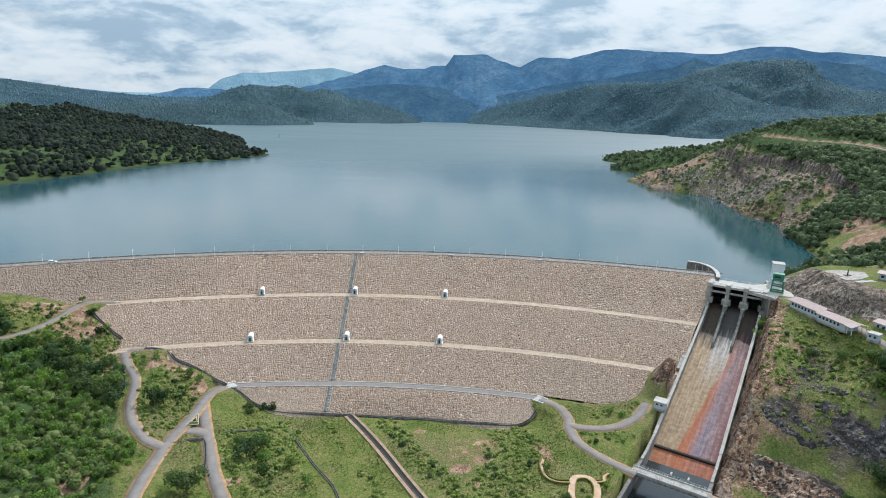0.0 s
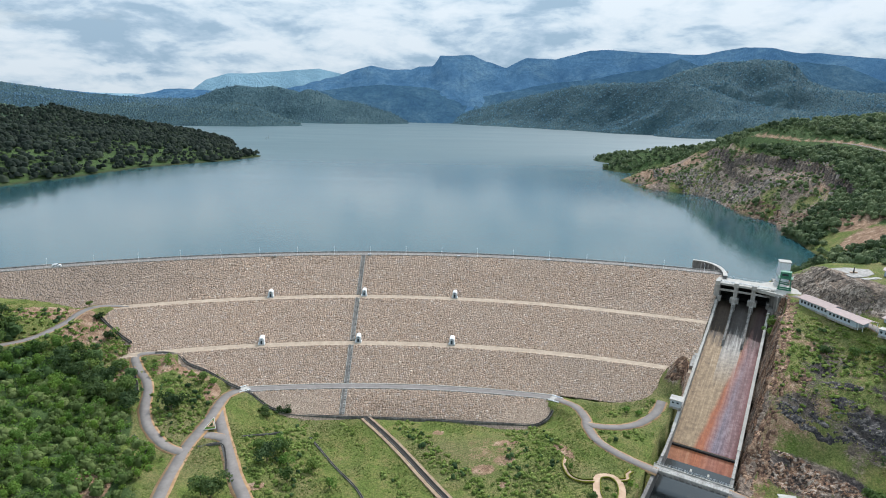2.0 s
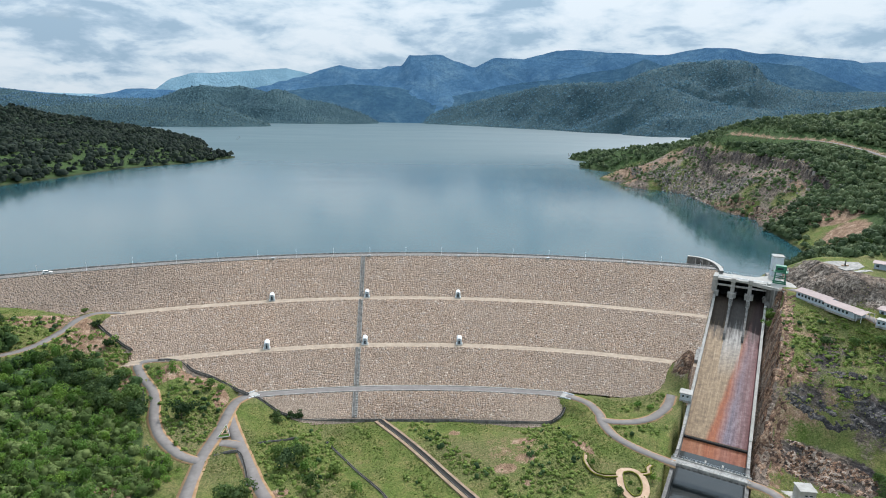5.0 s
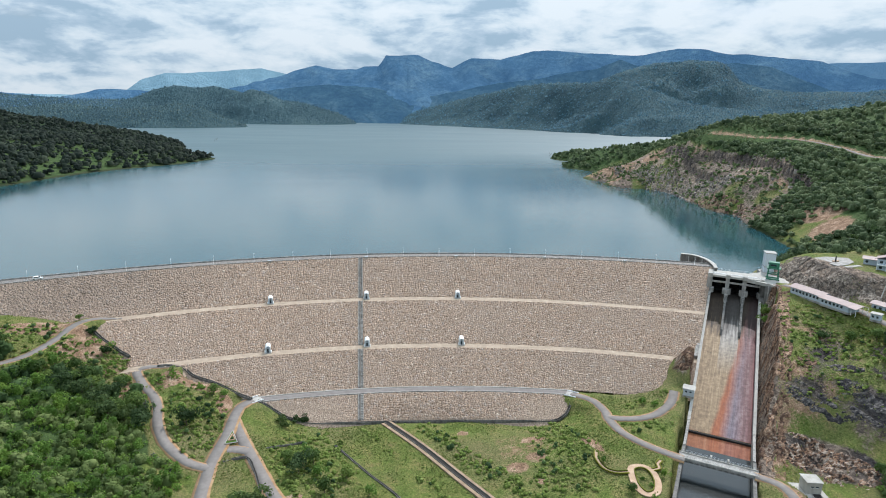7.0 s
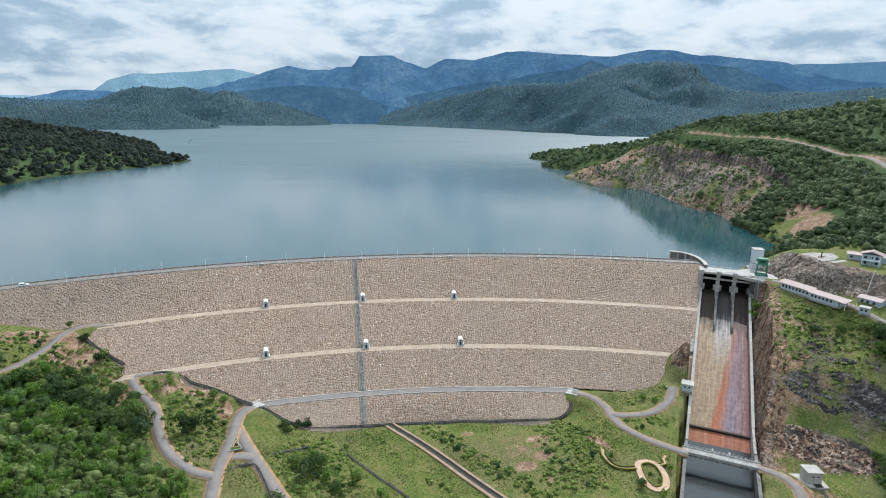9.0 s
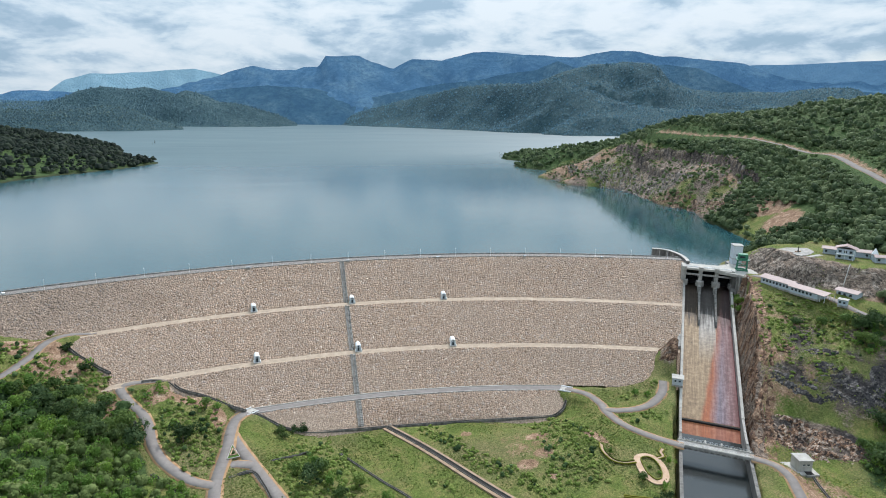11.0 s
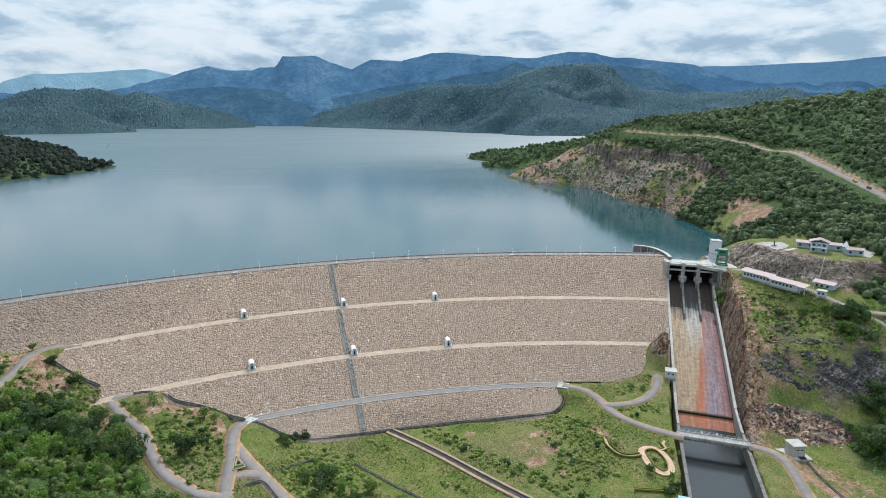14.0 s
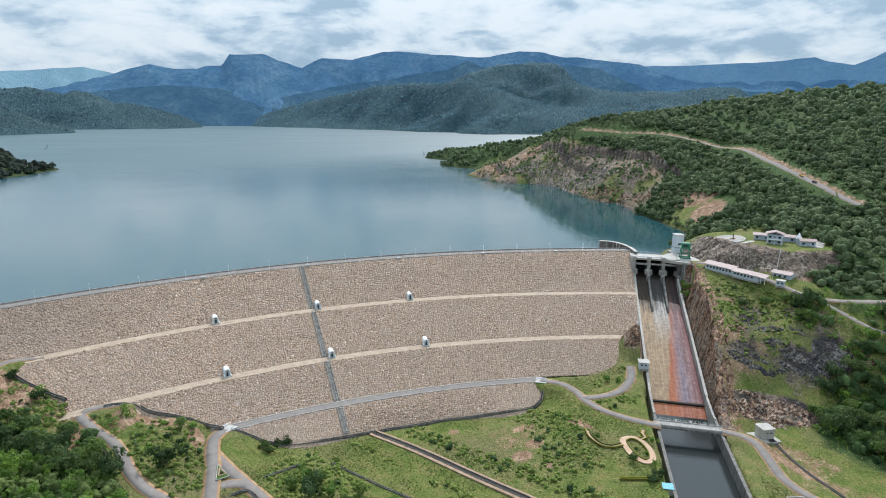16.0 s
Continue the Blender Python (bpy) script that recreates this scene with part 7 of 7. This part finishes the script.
# single trees that stand out
for kind, x, y, sc in [(1, -67, -119, 1.0), (0, -62, -97, 0.75), (4, -58, -96, 1.2), (1, -33.5, -171, 1.15), (0, -38, -168, 1.0), (1, -22, -146, 0.95), (3, -17, -141, 0.9), (5, -27, -104.5, 1.0), (1, -23.5, -104.5, 0.62), (2, -15, -150, 0.9),
                       (0, -12, -158, 0.8), (3, -26, -139, 0.7), (5, -33, -108, 1.2), (5, -31, -111, 1.0), (2, -20, -133, 0.7), (0, -5, -150, 0.7), (2, 3, -160, 0.7), (5, 203.5, -117, 1.5), (1, 226, -134, 0.9), (0, 220, -128, 0.8), (3, 212, -124, 0.7),
                       (0, 206, -77, 0.85), (2, 203, -81, 0.8), (2, 208, -73, 0.7), (0, 91.5, -172.5, 0.55), (2, 88.5, -155, 0.5), (2, 107, -165, 0.6), (2, 96.5, -178, 0.5), (5, 90, -184, 1.0), (5, 94.5, -183, 0.9), (2, 104, -178, 0.45),
                       (4, 108, -169, 0.8), (4, 98.5, -166, 0.6), (4, 100, -170, 0.6), (5, 101, -186.5, 0.9), (4, 122, -117, 1.2), (4, 126, -120, 1.0), (0, -130, -58, 0.5), (5, -122, -66, 1.3), (5, -112, -76, 1.4), (0, 313, -10, 0.9), (1, 318, -22, 1.0)]:
    plant(kind, x, y, sc)


def scatter(count, box_, mask, seed, gap):
    """Random places where a mask allows, not closer than a gap."""
    rng = np.random.default_rng(seed)
    x = box_[0] + (box_[2] - box_[0]) * rng.random(count)
    y = box_[1] + (box_[3] - box_[1]) * rng.random(count)
    keep = mask(x, y) > rng.random(count)
    x, y = x[keep], y[keep]
    if gap:
        cell, seen, out = gap, {}, []
        for i in range(len(x)):
            c = (int(x[i] // cell), int(y[i] // cell))
            if c in seen:
                continue
            seen[c] = 1
            out.append(i)
        x, y = x[out], y[out]
    return x, y


def off_roads(x, y, clear=2.5):
    ok = np.ones(len(x))
    for key, L in road_lines.items():
        lim = ROADS[key][0] / 2 + clear
        d2 = ((x[:, None] - L[None, ::2, 0]) ** 2 + (y[:, None] - L[None, ::2, 1]) ** 2).min(1)
        ok *= d2 > lim * lim
    s, w = chute_sw(x, y)
    ok *= ~((s > -50) & (w > -17) & (w < 19))
    ok *= dam_z(x, y) < np.maximum(land_raw(x, y), -60) - 0.3
    return ok


def left_wood(x, y):
    f = np.maximum.reduce([zone(x, y, -122, -150, 36, 58, -14, 0.15), zone(x, y, -92, -178, 30, 40, 0, 0.15), zone(x, y, -92, -122, 9, 30, 22, 0.2), zone(x, y, -72, -152, 12, 12, 0, 0.2), zone(x, y, -150, -104, 14, 16, 0, 0.2)])
    return f * off_roads(x, y, 2.0)


x, y = scatter(1500, (-160, -215, -55, -80), left_wood, 21, 6.4)
for i in range(len(x)):
    low = y[i] < -122 and x[i] > -122
    plant(prng.choice((2, 2, 4, 2, 4) if low else (0, 1, 2, 3, 0, 2)), x[i], y[i], prng.uniform(0.75, 1.2) * (0.8 if low else 1.0), group="trees of the wooded slope")


def right_wood(x, y):
    return np.maximum.reduce([zone(x, y, 206, -203, 32, 25, -35, 0.2), zone(x, y, 244, -180, 26, 22, 0, 0.2) * 0.6, zone(x, y, 226, -176, 8, 12, 0), zone(x, y, 214, -184, 22, 11, -40, 0.2), zone(x, y, 221, -143, 8, 9, -30, 0.2), zone(x, y, 186, -202, 20, 18, -40, 0.2), zone(x, y, 226, -136, 8, 6) * 0.6]) * off_roads(x, y, 2.0) * (zone(x, y, 214, -160, 8, 9) < 0.4)


x, y = scatter(700, (180, -225, 290, -120), right_wood, 22, 8.0)
for i in range(len(x)):
    plant(prng.choice((0, 1, 1, 3, 2)), x[i], y[i], prng.uniform(0.7, 1.1), group="trees of the right bank")


def thicket(name, x, y, R, n, leaf, mat, seed, label, squash=0.8, jitter=0.26):
    """Bushes or tree crowns of one wood in one mesh: leaf sprays over a dome for each."""
    rng = np.random.default_rng(seed)
    z = land(x, y)
    m = len(x)
    R = R * (0.42 + 1.15 * rng.random(m) ** 1.6)
    d = rng.normal(0, 1, (m, n, 3))
    d[..., 2] = np.abs(d[..., 2]) * 1.2 - 0.15
    d /= np.linalg.norm(d, axis=-1)[..., None]
    wob = 0.65 + 0.5 * rng.random((m, n, 1))
    p = d * wob * R[:, None, None] * np.array([1, 1, squash]) + np.stack([x, y, z + R * squash * 0.45], 1)[:, None]
    V, Q = sprays(p.reshape(-1, 3), d.reshape(-1, 3), np.repeat(R, n) * leaf * (0.6 + 0.8 * rng.random(m * n)), rng, jitter)
    return tagged(new(name, fast_mesh(name, V, Q, mat)), label, "plants", kind="stuff")


def meadow_mask(x, y):
    u, v = (x - 10.8) * 0.462 - (y + 106.5) * 0.887, (x - 10.8) * 0.887 + (y + 106.5) * 0.462
    band = sstep(5.0, 2.6, np.abs(v - 9.5 - 0.05 * u + 2.5 * fbm(x, y, 9, 2, 93))) * sstep(3, 10, u)
    strip = sstep(3.4, 1.6, np.abs(v + 10.5 - 2.0 * fbm(x, y, 9, 2, 94))) * 0.55 * (fbm(x, y, 7, 2, 96) > -0.1)
    a = np.maximum(band, strip * (u > 0))
    a = np.maximum(a, zone(x, y, 84, -128, 4, 20, 12, 0.3) * 0.8)
    a = np.maximum(a, zone(x, y, 74, -158, 12, 12, 12, 0.3) * 0.55)
    b = zone(x, y, -18, -140, 14, 24, 10, 0.3)
    c = zone(x, y, 78, -140, 10, 26, 0, 0.3) * 0.5
    d = zone(x, y, -66, -114, 13, 22, 15, 0.3)
    e = np.maximum(zone(x, y, 206, -118, 16, 24, 35, 0.3) * 0.8, zone(x, y, 192, -136, 20, 14, -35, 0.3) * 0.25)
    g = zone(x, y, 125, -118, 12, 6, 20, 0.3) * 0.3
    f = zone(x, y, -106, -88, 14, 28, -40, 0.3)
    f = np.maximum(f, zone(x, y, -138, -84, 24, 18, 30, 0.3) * 0.9 * (fbm(x, y, 10, 3, 92) > -0.12))
    h = zone(x, y, 118, -134, 10, 5, 0, 0.3) * 0.5
    return np.maximum.reduce([a, b, c, d, e, f, g, h]) * off_roads(x, y, 1.2)


x, y = scatter(3500, (-175, -235, -52, -55), lambda x, y: np.maximum(left_wood(x, y) * 0.8, zone(x, y, -105, -95, 30, 30) * 0.5) * off_roads(x, y, 1.2), 25, 1.8)
thicket("undergrowth", x, y, 1.25, 26, 0.5, M_LEAF_Y, 33, "dense green undergrowth on the slope")
x, y = scatter(2600, (180, -235, 300, -110), lambda x, y: np.maximum(right_wood(x, y), zone(x, y, 232, -152, 16, 26, -30) * 0.8) * off_roads(x, y, 1.2), 26, 1.9)
thicket("bank_undergrowth", x, y, 1.5, 26, 0.5, M_LEAF_Y, 34, "dense undergrowth below the road")


def hill_mask(x, y):
    z = land_raw(x, y)
    plz_ = np.maximum(zone(x, y, 260, -80, 36, 36, 0, 0.1), zone(x, y, 335, 35, 18, 26, 0, 0.3))
    return 0.9 * (z > -4.2) * (plz_ < 0.5) * (x > 250) * off_roads(x, y, 5.0)


def crowns(name, x, y, R, lumps, leaves, leaf, mat, seed, label, squash=0.85, sides=5, sink=0.0):
    """Trees of one wood in one mesh: each a few uneven lobes under loose leaf sprays."""
    rng = np.random.default_rng(seed)
    m = len(x)
    R = np.broadcast_to(R, (m,)) * (0.5 + 0.9 * rng.random(m) ** 1.5)
    base = np.stack([x, y, land(x, y) - sink * R], 1)
    a = rng.random((m, lumps)) * 2 * np.pi
    far_off = 0.62 * np.sqrt(rng.random((m, lumps))) * (lumps > 1)
    high = 0.55 + 0.55 * rng.random((m, lumps)) - 0.35 * far_off
    C = base[:, None] + np.stack([np.cos(a) * far_off, np.sin(a) * far_off, high * squash], -1) * R[:, None, None]
    r = R[:, None] * (0.44 + 0.30 * rng.random((m, lumps))) * (1.5 if lumps == 1 else 1.0)
    C, r = C.reshape(-1, 3), r.ravel()
    tone = np.repeat(rng.random(m), lumps)
    k = len(r)
    ring = []
    for up, shrink in ((0.60, 0.72), (-0.55, 0.95)):
        th = (np.arange(sides)[None] + rng.random((k, 1))) * 2 * np.pi / sides
        w = r[:, None] * shrink * (0.72 + 0.5 * rng.random((k, sides)))
        ring.append(C[:, None] + np.stack([np.cos(th) * w, np.sin(th) * w, r[:, None] * squash * (up + 0.3 * (rng.random((k, sides)) - 0.5))], -1))
    top = C + np.stack([0.2 * r * rng.normal(0, 1, k), 0.2 * r * rng.normal(0, 1, k), r * squash * (0.95 + 0.2 * rng.random(k))], 1)
    V = np.concatenate([top[:, None], ring[0], ring[1]], 1)
    T = []
    for i in range(sides):
        j = (i + 1) % sides
        T += [(0, 1 + i, 1 + j), (1 + i, 1 + sides + i, 1 + sides + j), (1 + i, 1 + sides + j, 1 + j)]
    n1 = 1 + 2 * sides
    tri = (np.arange(k)[:, None, None] * n1 + np.array(T)[None]).reshape(-1, 3)
    V, tones = V.reshape(-1, 3), np.repeat(tone, n1)
    if leaves:
        d = rng.normal(0, 1, (k, leaves, 3))
        d[..., 2] = np.abs(d[..., 2]) - 0.2
        d /= np.linalg.norm(d, axis=-1)[..., None]
        p = C[:, None] + d * r[:, None, None] * (0.75 + 0.5 * rng.random((k, leaves, 1))) * np.array([1, 1, squash])
        LV, LQ = sprays(p.reshape(-1, 3), d.reshape(-1, 3), np.repeat(r, leaves) * leaf * (0.6 + 0.8 * rng.random(k * leaves)), rng, 0.3)
        LQ = LQ + len(V)
        tri = np.concatenate([tri, LQ[:, [0, 1, 2]], LQ[:, [0, 2, 3]]])
        V, tones = np.concatenate([V, LV]), np.r_[tones, np.repeat(np.repeat(tone, leaves), 4)]
    me = fast_mesh(name, V, tri, mat)
    set_attr(me, "tone", tones)
    return tagged(new(name, me), label, "plants", kind="stuff")


def hill_open(x, y, reach=15.0):
    """Keeps tall trees off the slope just below the hill road."""
    L = road_lines["hill_road"]
    d = np.sqrt(((x[:, None] - L[None, ::4, 0]) ** 2 + (y[:, None] - L[None, ::4, 1]) ** 2).min(1))
    return d > reach


x, y = scatter(16000, (250, -150, 500, 330), lambda x, y: hill_mask(x, y) * hill_open(x, y) * (quarry_bare(x, y) < 0.3) * np.clip(0.75 + 2.0 * fbm(x, y, 45, 3, 97), 0.15, 1), 27, 4.4)
crowns("hillside_wood", x, y, 3.9, 3, 21, 0.46, M_WOOD_H, 35, "green woods on the hillside above the lake")
x, y = scatter(12000, (250, -150, 500, 560), lambda x, y: hill_mask(x, y) * np.where(quarry_bare(x, y) > 0.3, np.where(y > 400, 0.7, 0.6) * (fbm(x, y, 25, 2, 98) > -0.07), 0.8), 47, 4.6)
crowns("hillside_bushes", x, y, 1.8, 2, 7, 0.6, M_WOOD_B, 46, "light green bushes between the hillside woods")
x, y = scatter(4000, (330, 100, 430, 620), lambda x, y: quarry_bare(x, y) * (land_raw(x, y) > -3.5) * np.clip(0.15 + 2.5 * fbm(x, y, 30, 3, 99), 0, 0.9), 48, 4.0)
crowns("quarry_scrub", x, y, 2.5, 2, 10, 0.5, M_WOOD_B, 50, "scattered green bushes on the quarry bank")
x, y = scatter(15000, (340, -150, 720, 940), lambda x, y: hill_mask(x, y) * hill_open(x, y) * (quarry_bare(x, y) < 0.3) * ((x > 500) | (y > 330)), 30, 7.2)
crowns("upper_wood", x, y, 4.6, 2, 5, 0.6, M_WOOD_H, 36, "green woods on the far hillside")
x, y = scatter(7000, (600, -200, 1300, 1100), lambda x, y: (land_raw(x, y) > -4) * 0.9, 28, 14.0)
crowns("hilltop_wood", x, y, 6.5, 2, 2, 0.55, M_WOOD_H, 37, "distant woods on the hill")
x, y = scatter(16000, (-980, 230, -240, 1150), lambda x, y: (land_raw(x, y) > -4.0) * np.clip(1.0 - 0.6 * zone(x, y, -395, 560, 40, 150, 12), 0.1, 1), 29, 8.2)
crowns("peninsula_wood", x, y, 6.6, 2, 4, 0.55, M_WOOD_P, 38, "peninsula woods in the lake, coloured dark for cloud shade", 0.75)


def far_wood(name, az0, az1, r0, r1, mat, seed, label):
    """Clumps of forest crowns over hills across the lake."""
    rng = np.random.default_rng(seed)
    az, r, step = [], r0, 0.0031
    while r < r1:
        a = np.arange(radians(az0), radians(az1), step)
        az.append(np.stack([a + step * rng.random(len(a)), np.full(len(a), r) * (1 + 0.008 * rng.random(len(a)))], 1))
        r *= 1.0085
    az = np.concatenate(az)
    x, y = EYE[0] + az[:, 1] * np.sin(az[:, 0]), EYE[1] + az[:, 1] * np.cos(az[:, 0])
    z = land_raw(x, y)
    slope = land_raw(EYE[0] + (x - EYE[0]) * 1.008, EYE[1] + (y - EYE[1]) * 1.008) - z
    keep = (z > -3.0) & (slope > -9)
    x, y, r = x[keep], y[keep], az[keep, 1]
    return crowns(name, x, y, r * 0.00155, 1, 0, 0.5, mat, seed, label, 0.8, 4, 0.5)


# leaf colours of these woods carry the haze of their distance
far_wood("near_shore_forest", -42, -14, 1180, 2250, M_WOOD_1, 61, "haze-greyed forest on the low hills across the lake")
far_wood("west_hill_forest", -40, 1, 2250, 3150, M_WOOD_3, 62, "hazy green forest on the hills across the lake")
far_wood("high_hill_forest", -20.5, 3, 3150, 4330, M_WOOD_4, 64, "haze-blue forest on the higher hills across the lake")
far_wood("blue_hill_forest", -40, -20.5, 3150, 4330, M_WOOD_5, 65, "haze-blue forest on distant hills")
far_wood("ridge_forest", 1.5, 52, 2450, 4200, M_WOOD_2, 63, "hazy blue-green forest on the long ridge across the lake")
x, y = scatter(2600, (-175, -235, -52, -55), left_wood, 41, 3.6)
low = (y < -118) & (x > -125)
crowns("slope_canopy", x[~low], y[~low], 2.9, 4, 26, 0.46, M_WOOD_K, 39, "dense green canopy of the wooded slope", 0.9)
crowns("slope_canopy", x[low], y[low], 2.2, 4, 28, 0.50, M_WOOD_L, 49, "lighter green canopy low on the wooded slope", 0.9)
x, y = scatter(1500, (180, -235, 300, -110), right_wood, 42, 4.2)
crowns("bank_canopy", x, y, 2.8, 4, 16, 0.42, M_WOOD_K, 40, "dense green canopy of the right bank", 0.9)


x, y = scatter(22000, (-165, -200, 225, -60), meadow_mask, 23, 1.3)
crowns("meadow_scrub", x, y, 1.15, 2, 4, 0.7, M_SCRUB, 31, "low bright green scrub over the meadow", 0.5)
x, y = scatter(1700, (-165, -200, 225, -60), meadow_mask, 24, 3.4)
crowns("dark_scrub", x, y, 1.35, 2, 8, 0.5, M_WOOD_K, 32, "darker green bushes among the grass", 0.8)


def tuft_field(name, count, box_, mask, seed, size, mat, label):
    """Grass tufts: two crossed blades each, in one mesh."""
    x, y = scatter(count, box_, mask, seed, 0)
    rng = np.random.default_rng(seed)
    n = len(x)
    z = land(x, y)
    d = rng.normal(0, 0.5, (n, 3)) + np.array([0, 0, 1.0])
    d /= np.linalg.norm(d, axis=1)[:, None]
    V, Q = sprays(np.stack([x, y, z + size * 0.25], 1), d, size * (0.5 + rng.random(n)), rng, 0.3)
    return tagged(new(name, fast_mesh(name, V, Q, mat)), label, "grass", kind="stuff")


M_TUFT = make_leaf("meadow grass", (0.112, 0.152, 0.040), (0.168, 0.208, 0.056), (0.26, 0.24, 0.095))


def grass_mask(x, y):
    n = fbm(x, y, 16, 4, 95)
    return np.clip(0.45 + 1.6 * n, 0.05, 1) * off_roads(x, y, 0.8) * (1 - 0.85 * soil_mask(x, y))


tuft_field("valley_grass", 60000, (-60, -215, 135, -102), grass_mask, 51, 0.55, M_TUFT, "tufted meadow grass, green and straw coloured")
tuft_field("bank_grass", 30000, (150, -215, 240, -85), lambda x, y: grass_mask(x, y) * (1 - 0.9 * rock_mask(x, y, *chute_sw(x, y))), 52, 0.6, M_TUFT, "rough grass on the rocky bank")
tuft_field("slope_grass", 16000, (-160, -130, -50, -58), grass_mask, 53, 0.55, M_TUFT, "rough grass on the abutment slope")
